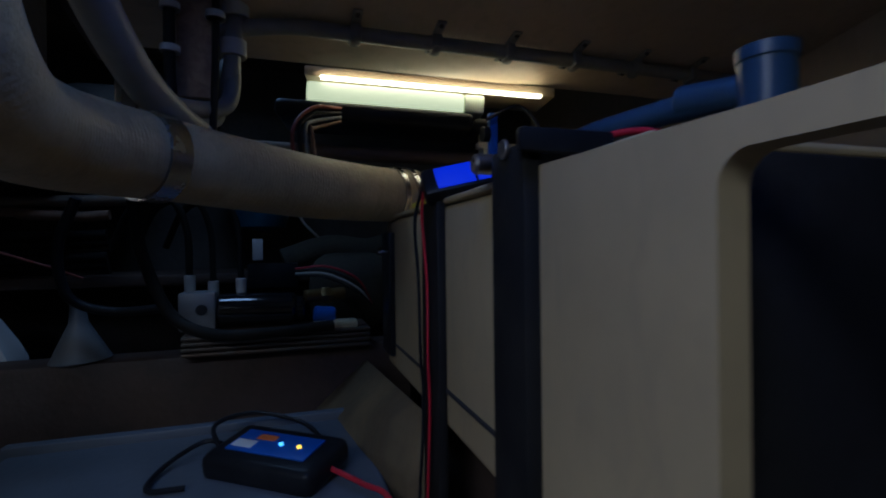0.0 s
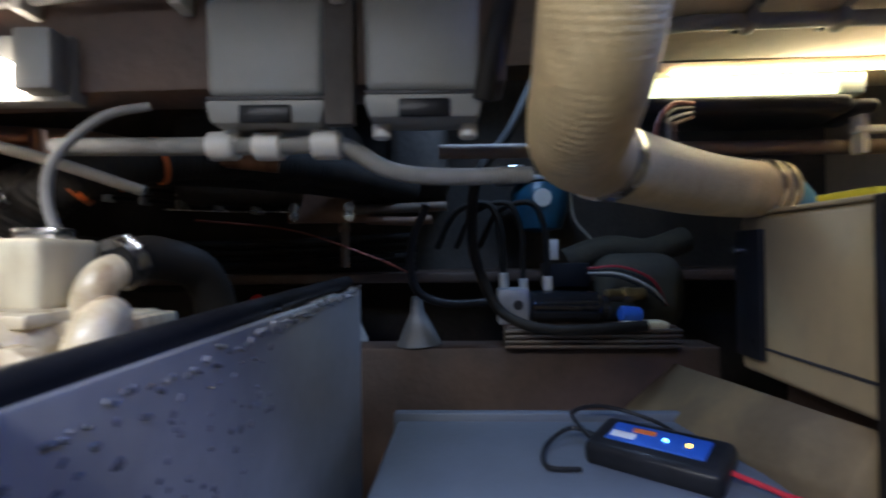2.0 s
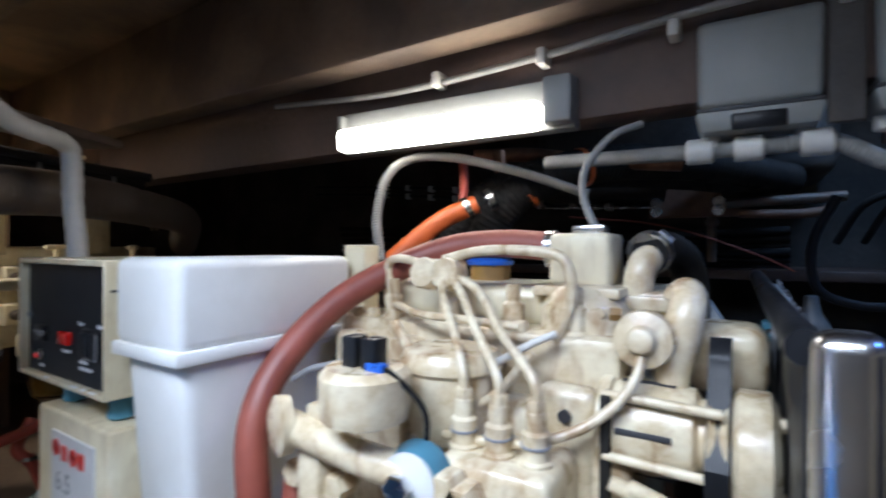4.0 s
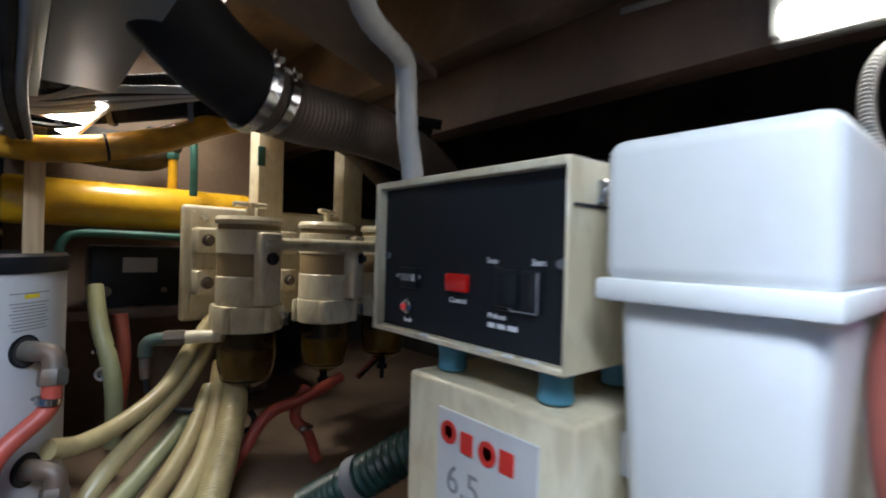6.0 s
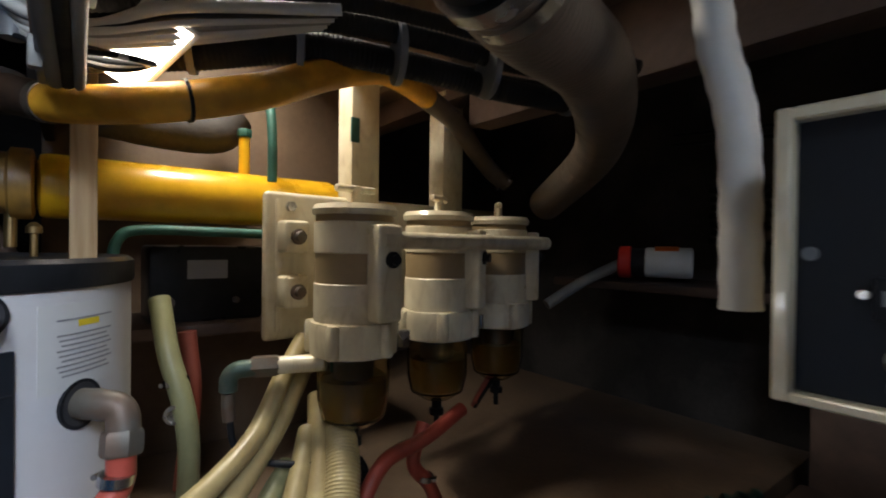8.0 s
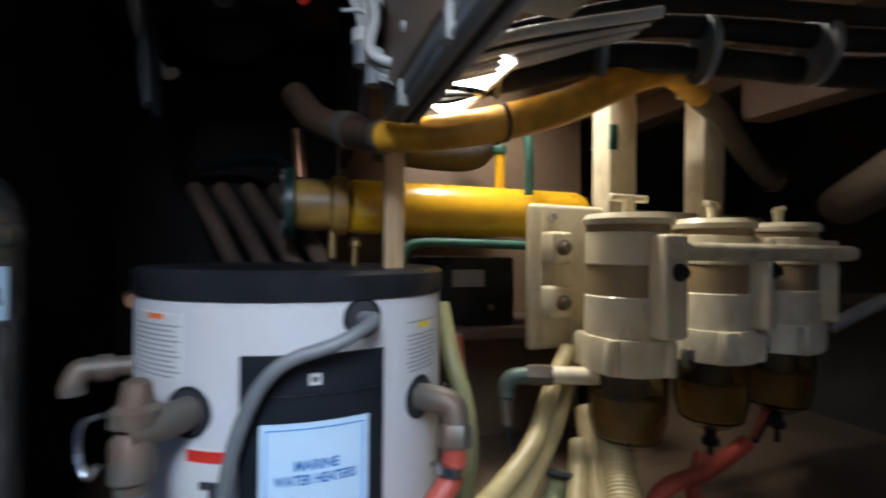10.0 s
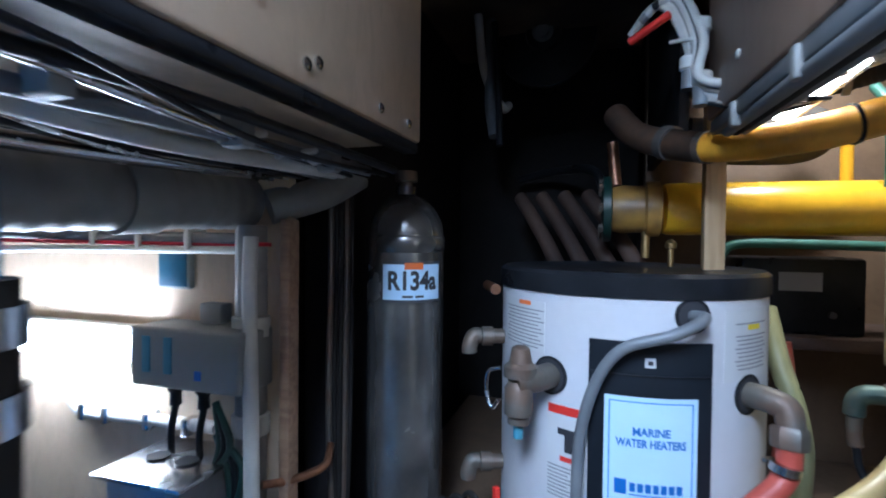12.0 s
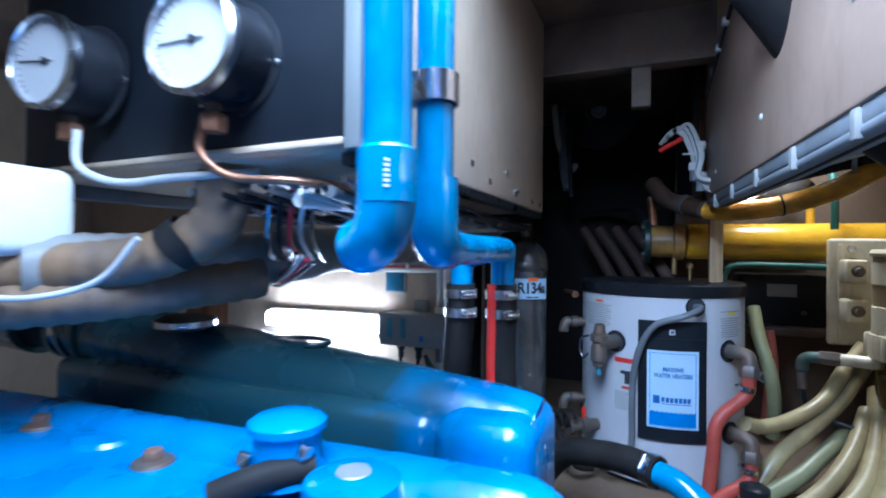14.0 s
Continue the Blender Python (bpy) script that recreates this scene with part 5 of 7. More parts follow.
# control box on its rubber feet
t = thing("control_box", "cream metal generator control box with a black panel", "control box")
for q in ((-1.036, -1.026, 0.592, 0.80, 1.155, 1.347), (-0.733, -0.729, 0.592, 0.80, 1.155, 1.347), (-1.026, -0.733, 0.592, 0.80, 1.338, 1.347), (-1.026, -0.733, 0.592, 0.80, 1.155, 1.162), (-1.026, -0.733, 0.788, 0.80, 1.162, 1.338)):
    part("case_panel", box(*q, 0.0015, 1), CREAM, t)
panel = part("front_panel", box(-1.026, -0.733, 0.604, 0.612, 1.162, 1.338, 0), PANELB, t, "black control panel")
for x, w in ((-0.835, 0.02), (-0.80, 0.012), (-0.775, 0.016), (-0.93, 0.014)):
    part("chipped_edge", box(x, x + w, 0.5905, 0.596, 1.1605, 1.1635, 0.001), WHITE, t, "chipped pale paint")
part("lid_seam", box(-0.7295, -0.7275, 0.60, 0.80, 1.303, 1.306, 0), INK, t)
part("latch", box(-0.729, -0.722, 0.632, 0.652, 1.306, 1.33, 0.003), STEEL, t)
part("knob", rod((-0.722, 0.642, 1.318), (-0.714, 0.642, 1.318), 0.008, 14, 0.002), STEEL, t)
part("hour_meter", box(-0.986, -0.950, 0.598, 0.606, 1.213, 1.239, 0.002), BLACK, panel, "small black hour meter")
for i in range(5):
    part("digit", box(-0.9815 + i * 0.006, -0.9775 + i * 0.006, 0.5972, 0.5985, 1.222, 1.231, 0), INKWHITE if i == 4 else INKGREY, panel)
for x in (-0.991, -0.945):
    part("meter_screw", rod((x, 0.5995, 1.228), (x, 0.605, 1.228), 0.003, 12), STEEL, panel)
part("fault_lamp", lathe([(0.009, 0), (0.009, 0.004), (0.006, 0.006), (0.006, 0.009)], aim((-0.972, 0.605, 1.190), (0, -1, 0)), 18), STEEL, panel)
part("lens", lathe([(0.0055, 0), (0.003, 0.003)], aim((-0.972, 0.597, 1.190), (0, -1, 0)), 14), REDLAMP, panel)
part("rocker_switch", box(-0.896, -0.862, 0.597, 0.606, 1.216, 1.236, 0.002), REDLENS, panel, "red rocker switch")
part("start_switch", box(-0.822, -0.766, 0.600, 0.606, 1.203, 1.246, 0.002), BLACK, panel)
part("rocker", box(-0.817, -0.788, 0.594, 0.603, 1.207, 1.242, 0.004), PANELB, panel)
part("rocker_edge", box(-0.784, -0.765, 0.596, 0.603, 1.205, 1.244, 0.002), BLACK, panel)
# reflections on the glossy switch, drawn as thin pale strips
for q in ((-0.7645, -0.7635, 1.206, 1.243), (-0.797, -0.7635, 1.2045, 1.2055), (-0.798, -0.797, 1.206, 1.222)):
    part("edge_glint", box(q[0], q[1], 0.5955, 0.598, q[2], q[3], 0.0003), SHEET, panel, "pale strip drawn as a glint on the switch edge")
up = Matrix(((1, 0, 0, 0), (0, 0, -1, 0), (0, 1, 0, 0), (0, 0, 0, 1)))      # text upright, facing -y
for text, x, z, s in (("Stop", -0.828, 1.252, 0.0085), ("Start", -0.768, 1.252, 0.0085), ("Control", -0.879, 1.206, 0.0085), ("Fault", -0.972, 1.173, 0.008)):
    lettering(text, s, INKWHITE, Matrix.Translation((x, 0.6035, z)) @ up, panel)
lettering("Preheat", 0.008, INKWHITE, Matrix.Translation((-0.820, 0.6035, 1.196)) @ up, panel)
bars([(-0.018, -0.008, 0), (-0.005, 0.006, 0), (0.009, 0.022, 0)], INKWHITE, Matrix.Translation((-0.814, 0.6035, 1.1865)) @ up, panel, h=0.005)
for x in (-1.018, -0.742):
    part("panel_screw", rod((x, 0.6005, 1.252), (x, 0.606, 1.252), 0.0045, 14), GCABLE, panel)
for x in (-0.915, -0.765):
    tagged(part("rubber_foot", lathe([(0.016, 0), (0.018, 0.003), (0.016, 0.016), (0.018, 0.031), (0.016, 0.034)], pose(x, 0.63, 1.12), 20), BLUEPALE), "pale blue rubber foot under the control box", "rubber foot", "rubber feet")
    tagged(part("rubber_foot", lathe([(0.016, 0), (0.018, 0.003), (0.016, 0.016), (0.018, 0.031), (0.016, 0.034)], pose(x, 0.74, 1.12), 20), BLUEPALE), "pale blue rubber foot under the control box", "rubber foot", "rubber feet")
t = thing("generator_cabinet", "cream metal cabinet with a white maker's label", "cabinet")
part("case", box(-0.95, -0.715, 0.592, 0.78, 0.70, 1.118, 0.006, 3), CREAM, t)
label = part("label", box(-0.89, -0.752, 0.589, 0.5925, 0.93, 1.090, 0.0), PAPER, t, "white label with a red emblem")
for i, (x0, x1) in enumerate(((-0.884, -0.858), (-0.852, -0.830), (-0.825, -0.802), (-0.797, -0.775))):
    part("emblem", lathe([(0.007, 0), (0.0125, 0), (0.0125, 0.001), (0.007, 0.001), (0.007, 0)], aim(((x0 + x1) / 2, 0.5888, 1.063 + (0.004 if i == 0 else 0)), (0, -1, 0)), 18) if i in (0, 2) else box(x0, x1 - 0.004, 0.5878, 0.5889, 1.052, 1.074, 0.0), REDINK, label, "red emblem shape")
lettering("6.5", 0.042, INKGREY, Matrix.Translation((-0.848, 0.5885, 1.018)) @ up, label)
tagged(part("paper_tag", box(-0.714, -0.705, 0.66, 0.72, 1.06, 1.10, 0.001), PAPER), "crumpled white paper tag beside the cabinet", "tag")

# ---- fuel filters on their plate ----
RM = pose(-1.975, 0.548, 0, 0, 0, 8)
t = thing("filter_rack", "cream enamelled plate with two posts carrying fuel filters", "filter rack")
part("plate", box(-0.012, 0.012, 0, 0.80, 1.04, 1.367, 0.012, 3, m=RM), CREAM, t)
part("rim", box(0.012, 0.02, 0.02, 0.035, 1.06, 1.35, 0.004, m=RM), CREAM, t)
for y0, zt in ((0.205, 1.66), (0.52, 1.68)):
    part("post", box(-0.03, 0.03, y0, y0 + 0.085, 1.34, zt, 0.005, m=RM), CREAM, t, "square cream post")
    part("post_foot", box(-0.045, 0.045, y0 - 0.015, y0 + 0.10, zt, zt + 0.012, 0.003, m=RM), CREAM, t)
part("green_clip", box(0.03, 0.036, 0.20, 0.225, 1.50, 1.56, 0.003, m=RM), GREEN, t)
for y in (0.05, 0.30, 0.55):
    for z in (1.268, 1.150):
        part("boss", box(0.012, 0.06, y - 0.028, y + 0.028, z - 0.035, z + 0.035, 0.008, 3, m=RM), CREAM, t)
        p = RM @ Vector((0.06, y, z))
        part("bolt", lathe([(0.017, 0), (0.017, 0.006), (0.012, 0.008), (0.011, 0.018)], aim(p, RM.to_3x3() @ Vector((1, 0, 0))), 18), BRONZE, t)
p = RM @ Vector((0.012, 0.055, 1.335))
part("plate_bolt", hexnut(p, RM.to_3x3() @ Vector((1, 0, 0)), 0.012, 0.012), STEEL, t)
part("header_pipe", rod(RM @ Vector((0.29, 0.09, 1.262)), RM @ Vector((0.29, 0.66, 1.262)), 0.017, 20, 0.004), CREAM, t, "cream header pipe")


def fuel_filter(label):
    t = thing("fuel_filter", label, "fuel filter", "fuel filters on the rack")
    lid = part("lid", lathe([(0.07, 1.31), (0.084, 1.312), (0.086, 1.322), (0.08, 1.332), (0.03, 1.334)], Matrix(), 36), CREAM, t)
    part("handle_stem", rod((0, 0, 1.33), (0, 0, 1.372), 0.011, 16, 0.002), CREAM, lid)
    part("handle", rod((0, -0.048, 1.365), (0, 0.048, 1.365), 0.0075, 14, 0.003), CREAM, lid)
    part("upper_body", lathe([(0.078, 1.235), (0.081, 1.238), (0.081, 1.296), (0.078, 1.298)], Matrix(), 36), CREAM, t)
    part("rim_band", lathe([(0.077, 1.296), (0.078, 1.297), (0.078, 1.312), (0.077, 1.313)], Matrix(), 36), TAN, t, "tan band under the lid")
    part("label_band", lathe([(0.077, 1.176), (0.0785, 1.177), (0.0785, 1.237), (0.077, 1.238)], Matrix(), 36), TAN, t, "tan label band")
    part("body", lathe([(0.078, 1.10), (0.081, 1.103), (0.081, 1.175), (0.078, 1.178)], Matrix(), 36), CREAM, t)
    part("flange", lathe([(0.078, 1.032), (0.087, 1.036), (0.089, 1.085), (0.086, 1.10), (0.08, 1.102)], Matrix(), 36), CREAM, t)
    for a in range(5):
        q = radians(72 * a + 10)
        part("lug", lathe([(0.012, 1.036), (0.014, 1.04), (0.014, 1.092), (0.011, 1.10)], pose(0.086 * math.cos(q), 0.086 * math.sin(q), 0), 14), CREAM, t)
    part("column", box(0.06, 0.112, -0.024, 0.034, 1.105, 1.292, 0.008, 3), CREAM, t)
    part("port_bolt", lathe([(0.016, 0), (0.016, 0.006), (0.010, 0.008), (0.010, 0.016)], aim((0.112, 0.006, 1.225), (1, 0, 0)), 18), BLACK, t)
    part("turbine", lathe([(0.03, 0.95), (0.042, 0.965), (0.04, 1.03)], Matrix(), 24), BRONZE, t, "dark turbine inside the bowl")
    bowl = part("bowl", lathe([(0.072, 1.034), (0.074, 1.02), (0.073, 0.945), (0.064, 0.905), (0.035, 0.885), (0.012, 0.88), (0.012, 0.884), (0.033, 0.889), (0.06, 0.909), (0.069, 0.947), (0.07, 1.03)], Matrix(), 36), GOLD, t, "amber see-through bowl")
    part("fuel", lathe([(0.06, 0.912), (0.067, 0.945), (0.067, 0.985)], Matrix(), 30), FUEL, bowl, "amber fuel in the bowl")
    part("drain", lathe([(0.012, 0.88), (0.012, 0.862), (0.018, 0.86), (0.018, 0.845), (0.007, 0.843), (0.007, 0.81)], Matrix(), 14), BLACK, bowl)
    part("clasp", box(0.083, 0.10, 0.045, 0.065, 1.05, 1.085, 0.004), STEEL, t)
    return t


ff = fuel_filter("cream fuel filter with an amber bowl and T handle")
ff.matrix_world = RM @ pose(0.19, 0.105, 0)
copy_thing(ff, RM @ pose(0.18, 0.355, 0, 0, 0, 25))
copy_thing(ff, RM @ pose(0.17, 0.60, 0, 0, 0, 40))
t = thing("fuel_elbow", "cream pipe with a green-stained bronze elbow", "pipe")
part("pipe", rod((-1.80, 0.62, 1.022), (-1.845, 0.535, 1.018), 0.017, 18, 0.003), CREAM, t)
part("nut", hexnut((-1.843, 0.54, 1.018), (-0.35, -1, 0), 0.021, 0.05), BRONZE, t)
part("elbow", tube([(-1.855, 0.50, 1.017), (-1.866, 0.47, 1.014), (-1.871, 0.457, 1.0), (-1.871, 0.455, 0.975)], 0.0165, 6, 16), VERDI, t)
part("tail", tube([(-1.871, 0.455, 0.972), (-1.871, 0.455, 0.945), (-1.868, 0.457, 0.92)], 0.012, 6, 14), BRONZE, t)
hose("cable", [(-1.868, 0.457, 0.925), (-1.86, 0.462, 0.88), (-1.84, 0.48, 0.855), (-1.80, 0.53, 0.845), (-1.78, 0.58, 0.84), (-1.80, 0.64, 0.825), (-1.86, 0.70, 0.82)], 0.0065, BLACK, "black rubber cable below the filters", "cable")
hose("cable", [(-1.80, 0.69, 0.815), (-1.79, 0.70, 0.79), (-1.77, 0.68, 0.775), (-1.74, 0.62, 0.78)], 0.008, BLACK, "thin black drain tube below a filter", "cable")

# ---- water heater ----
HC, HR = (-1.829, 0.065), 0.232
t = thing("water_heater", "white marine water heater with a black panel and lid", "water heater")
part("drum", lathe([(0.20, 0.665), (HR, 0.68), (HR, 1.20), (HR - 0.002, 1.202)], pose(*HC, 0), 72), HEATW, t)
part("lid", lathe([(HR + 0.003, 1.195), (HR + 0.004, 1.198), (HR + 0.004, 1.226), (HR - 0.004, 1.232), (HR - 0.012, 1.226), (0.05, 1.22)], pose(*HC, 0), 72), BLACK, t, "black plastic lid")
part("access_panel", drum_patch(HC, HR, -15.5, 27, 0.805, 1.132, 0.006, 18), PANELB, t, "black access panel")
part("panel_step", drum_patch(HC, HR + 0.006, -15.2, 26.7, 1.082, 1.0845, 0.0015, 18), BLACK, t)
sticker = part("sticker", drum_patch(HC, HR + 0.006, -9.8, 21.6, 0.842, 1.052, 0.0012, 18), STICKER, t, "pale blue maker's sticker")
for z0, z1 in ((0.8465, 0.848), (1.044, 1.0455)):
    part("sticker_border", drum_patch(HC, HR + 0.0072, -8.2, 20.0, z0, z1, 0.0006, 18), SBLUE, sticker)
for a0, a1 in ((-8.2, -7.8), (19.6, 20.0)):
    part("sticker_border", drum_patch(HC, HR + 0.0072, a0, a1, 0.848, 1.044, 0.0006, 3), SBLUE, sticker)
b = bmesh.new()
rows = []
for i in range(61):
    a = radians(-7.8 + 27.4 * i / 60)
    top = 0.884 + 0.0035 * abs(math.sin(i * 0.5))
    rows.append([b.verts.new((HC[0] + (HR + 0.0076) * math.cos(a), HC[1] + (HR + 0.0076) * math.sin(a), z)) for z in (0.849, top)])
for u, w in zip(rows, rows[1:]):
    b.faces.new((u[0], w[0], w[1], u[1]))
part("sticker_wave_print", b, SBLUE, sticker, "printed blue waves")


def at_z(z, a=6):
    return on_drum(HC, HR + 0.0073, a, z)


lettering("MARINE", 0.0165, INKBLUE, at_z(1.001), sticker, bend=HR, width=0.052, bold=0.0005)
lettering("WATER HEATERS", 0.0165, INKBLUE, at_z(0.984), sticker, bend=HR, width=0.098, bold=0.0005)
for i in range(7):
    part("emblem", drum_patch(HC, HR + 0.0073, -1.0 + i * 2.6, 0.9 + i * 2.6, 0.913, 0.926, 0.0006, 3), INKBLUE, sticker, "blue emblem block")
part("emblem", drum_patch(HC, HR + 0.0073, -6.0, -2.0, 0.908, 0.93, 0.0006, 3), INKBLUE, sticker)
part("emblem_line", drum_patch(HC, HR + 0.0073, -1.0, 17.0, 0.9075, 0.9095, 0.0006, 8), INKBLUE, sticker)
part("lamp_tag", drum_patch(HC, HR + 0.006, 3.5, 7.0, 1.096, 1.11, 0.0015, 3), PAPER, t)
bars([(-0.003, 0.004, 0.103 - 0.103)], INK, on_drum(HC, HR + 0.0076, 5.2, 1.103), t, h=0.006)
# printed notices
part("notice", drum_patch(HC, HR, -64, -35, 1.095, 1.178, 0.0008), PAPER, t)
part("notice_flash", drum_patch(HC, HR + 0.0008, -51, -43, 1.170, 1.177, 0.0004, 4), ORINK, t)
bars([(-0.055 + 0.004 * ((i * 7) % 3), 0.055 - 0.006 * ((i * 5) % 3), 0.026 - 0.0062 * i) for i in range(11)], INKGREY, on_drum(HC, HR + 0.0009, -49, 1.137), t, bend=HR)
part("notice", drum_patch(HC, HR, 33, 62, 1.072, 1.178, 0.0008), PAPER, t)
part("notice_flash", drum_patch(HC, HR + 0.0008, 45, 53, 1.148, 1.156, 0.0004, 4), YINK, t)
bars([(-0.04 + 0.003 * ((i * 7) % 3), 0.045 - 0.005 * ((i * 5) % 3), 0.03 - 0.0062 * i) for i in range(12) if i not in (1, 2)], INKGREY, on_drum(HC, HR + 0.0009, 48, 1.128), t, bend=HR)
bars([(-0.014, 0.014, 0)], INK, on_drum(HC, HR + 0.0009, 50, 1.058), t, h=0.004)
part("notice", drum_patch(HC, HR, -33, -17.5, 0.86, 1.02, 0.0008), PAPER, t)
part("notice_flash", drum_patch(HC, HR + 0.0008, -32.5, -18, 1.004, 1.018, 0.0004, 5), REDINK, t, "red danger strip")
part("pictogram", drum_patch(HC, HR + 0.0008, -28, -19.5, 0.972, 0.982, 0.0004, 4), INK, t)
part("pictogram", drum_patch(HC, HR + 0.0008, -25, -20, 0.945, 0.972, 0.0004, 4), INK, t)
part("pictogram", drum_patch(HC, HR + 0.0008, -27, -20, 0.93, 0.938, 0.0004, 4), REDINK, t)
bars([(-0.026, 0.02 - 0.005 * (i % 3), 0.02 - 0.006 * i) for i in range(9)], INKGREY, on_drum(HC, HR + 0.0009, -26, 0.90), t, bend=HR)


def port(a, z, r=0.031):
    m = on_drum(HC, HR, a, z)
    part("port_collar", lathe([(r, -0.004), (r, 0.002), (r - 0.004, 0.002), (r - 0.004, -0.004), (r, -0.004)], m, 26), BLACK, t)
    part("port_recess", lathe([(r - 0.002, 0.0), (r - 0.002, 0.0012)], m, 26), INK, t, "dark port recess")
    return m


ma, mb, mc, md = port(-32, 1.062), port(46, 1.05), port(20, 1.172, 0.026), port(48, 0.825)
part("relief_valve", tube([ma @ Vector((0, 0, -0.01)), ma @ Vector((0, 0, 0.04)), ma @ Vector((-0.012, -0.002, 0.075))], 0.020, 6, 18), BRONZE, t, "dull bronze relief valve")
part("valve_neck", lathe([(0.015, 0), (0.026, 0.006), (0.026, 0.022), (0.018, 0.028), (0.014, 0.05), (0.008, 0.054)], aim(ma @ Vector((-0.012, 0, 0.06)), (0, 0, 1)), 18), BRONZE, t)
part("valve_outlet", lathe([(0.016, 0), (0.018, 0.004), (0.022, 0.01), (0.022, 0.05), (0.017, 0.055), (0.017, 0.065)], aim(ma @ Vector((-0.01, 0, 0.066)), (0, 0, -1)), 18), BRONZE, t)
part("valve_tip", rod(ma @ Vector((-0.01, -0.065, 0.066)), ma @ Vector((-0.01, -0.088, 0.066)), 0.008, 14), BLUEPALE, t)
part("test_lever", tube([ma @ Vector((-0.03, 0.02, 0.085)), ma @ Vector((-0.052, 0.01, 0.09)), ma @ Vector((-0.056, -0.02, 0.09)), ma @ Vector((-0.044, -0.045, 0.09)), ma @ Vector((-0.03, -0.03, 0.09))], 0.0035, 6, 10), STEEL, t)
for m, name in ((mb, "outlet"), (md, "inlet")):
    part(name + "_elbow", tube([m @ Vector((0, 0, -0.01)), m @ Vector((0, 0, 0.03)), m @ Vector((0.004, -0.008, 0.052)), m @ Vector((0.0, -0.035, 0.06))], 0.019, 6, 18), BRONZE, t, "dull bronze elbow")
    part(name + "_nut", hexnut(m @ Vector((0.0, -0.03, 0.058)), m.to_3x3() @ Vector((-0.2, -1, 0.1)), 0.024, 0.03), BRONZE, t)
for z in (1.095, 0.853):
    m = on_drum(HC, HR, -72, z)
    part("drain_stub", lathe([(0.02, -0.01), (0.02, 0.03), (0.026, 0.031), (0.026, 0.06), (0.018, 0.062), (0.018, 0.08)], m @ Matrix.Scale(0.7, 4), 18), BRONZE, t)
    part("drain_elbow", tube([m @ Vector((0, 0, 0.045)), m @ Vector((0, 0, 0.058)), m @ Vector((0.004, -0.018, 0.066)), m @ Vector((0.004, -0.03, 0.066))], 0.015, 6, 14), BRONZE, t)
m = on_drum(HC, HR, -50, 0.80)
part("drain_valve", lathe([(0.018, -0.01), (0.018, 0.03), (0.025, 0.032), (0.025, 0.055), (0.016, 0.058), (0.016, 0.085), (0.021, 0.087), (0.021, 0.10), (0.012, 0.102)], m, 18), BRONZE, t, "dull bronze drain valve")
part("drain_lever", box(-0.006, 0.006, 0.012, 0.055, 0.04, 0.05, 0.002, m=m), REDINK, t, "red drain lever")
part("drain_coil", tube([m @ Vector((0.022 * math.cos(a), 0.03 + 0.022 * math.sin(a), 0.085 + 0.004 * a)) for a in [0.6 * k for k in range(27)]], 0.005, 3, 8), RUBBER, t, "coiled black drain line")
part("stud", lathe([(0.006, 0), (0.006, 0.05), (0.012, 0.051), (0.012, 0.062), (0.004, 0.07)], pose(-2.0, 0.17, 1.215), 14), BRASS, t)
part("supply_cord", tube([mc @ Vector((0, 0, -0.005)), mc @ Vector((0, 0, 0.03)), mc @ Vector((-0.045, -0.022, 0.032)), on_drum(HC, HR + 0.03, -4, 1.125).translation, on_drum(HC, HR + 0.03, -12, 1.07).translation, on_drum(HC, HR + 0.03, -16.5, 0.99).translation, on_drum(HC, HR + 0.03, -17.5, 0.90).translation, on_drum(HC, HR + 0.03, -17.5, 0.80).translation, on_drum(HC, HR + 0.03, -20, 0.745).translation, on_drum(HC, HR + 0.05, -33, 0.715).translation, on_drum(HC, HR + 0.05, -52, 0.74).translation], 0.0085, 8, 14), GCABLE, t, "grey supply cord")
p0 = mb @ Vector((-0.006, -0.055, 0.062))
h2 = hose("heater_hose", [p0, p0 + Vector((0.0, -0.008, -0.05)), (-1.588, 0.196, 0.88), (-1.578, 0.182, 0.78), (-1.57, 0.17, 0.68)], 0.0165, REDH, "red hose hanging from the water heater", "hose", sides=18)
clamp(p0 + Vector((0.002, -0.006, -0.03)), (0.0, -0.15, -1), 0.0178, 0.012)
p1 = md @ Vector((-0.004, -0.055, 0.062))
hose("heater_hose", [p1, p1 + Vector((0.005, -0.01, -0.05)), (-1.57, 0.20, 0.69), (-1.53, 0.16, 0.672)], 0.0165, REDH, "red hose at the foot of the water heater", "hose", sides=18)
clamp(p1 + Vector((0.002, -0.006, -0.02)), (0.0, -0.15, -1), 0.0178, 0.012)
t = thing("sensor_plug", "black plug with a pale collar beside the heater", "plug")
part("plug", lathe([(0.03, 0), (0.034, 0.004), (0.034, 0.03), (0.028, 0.034)], pose(-1.57, 0.275, 0.70), 24), BLACK, t)
part("collar", lathe([(0.036, 0), (0.04, 0.004), (0.036, 0.04)], pose(-1.57, 0.275, 0.66), 24), TANHULL, t)
part("lettering", box(-1.54, -1.535, 0.26, 0.29, 0.708, 0.714, 0.0005), INKWHITE, t)

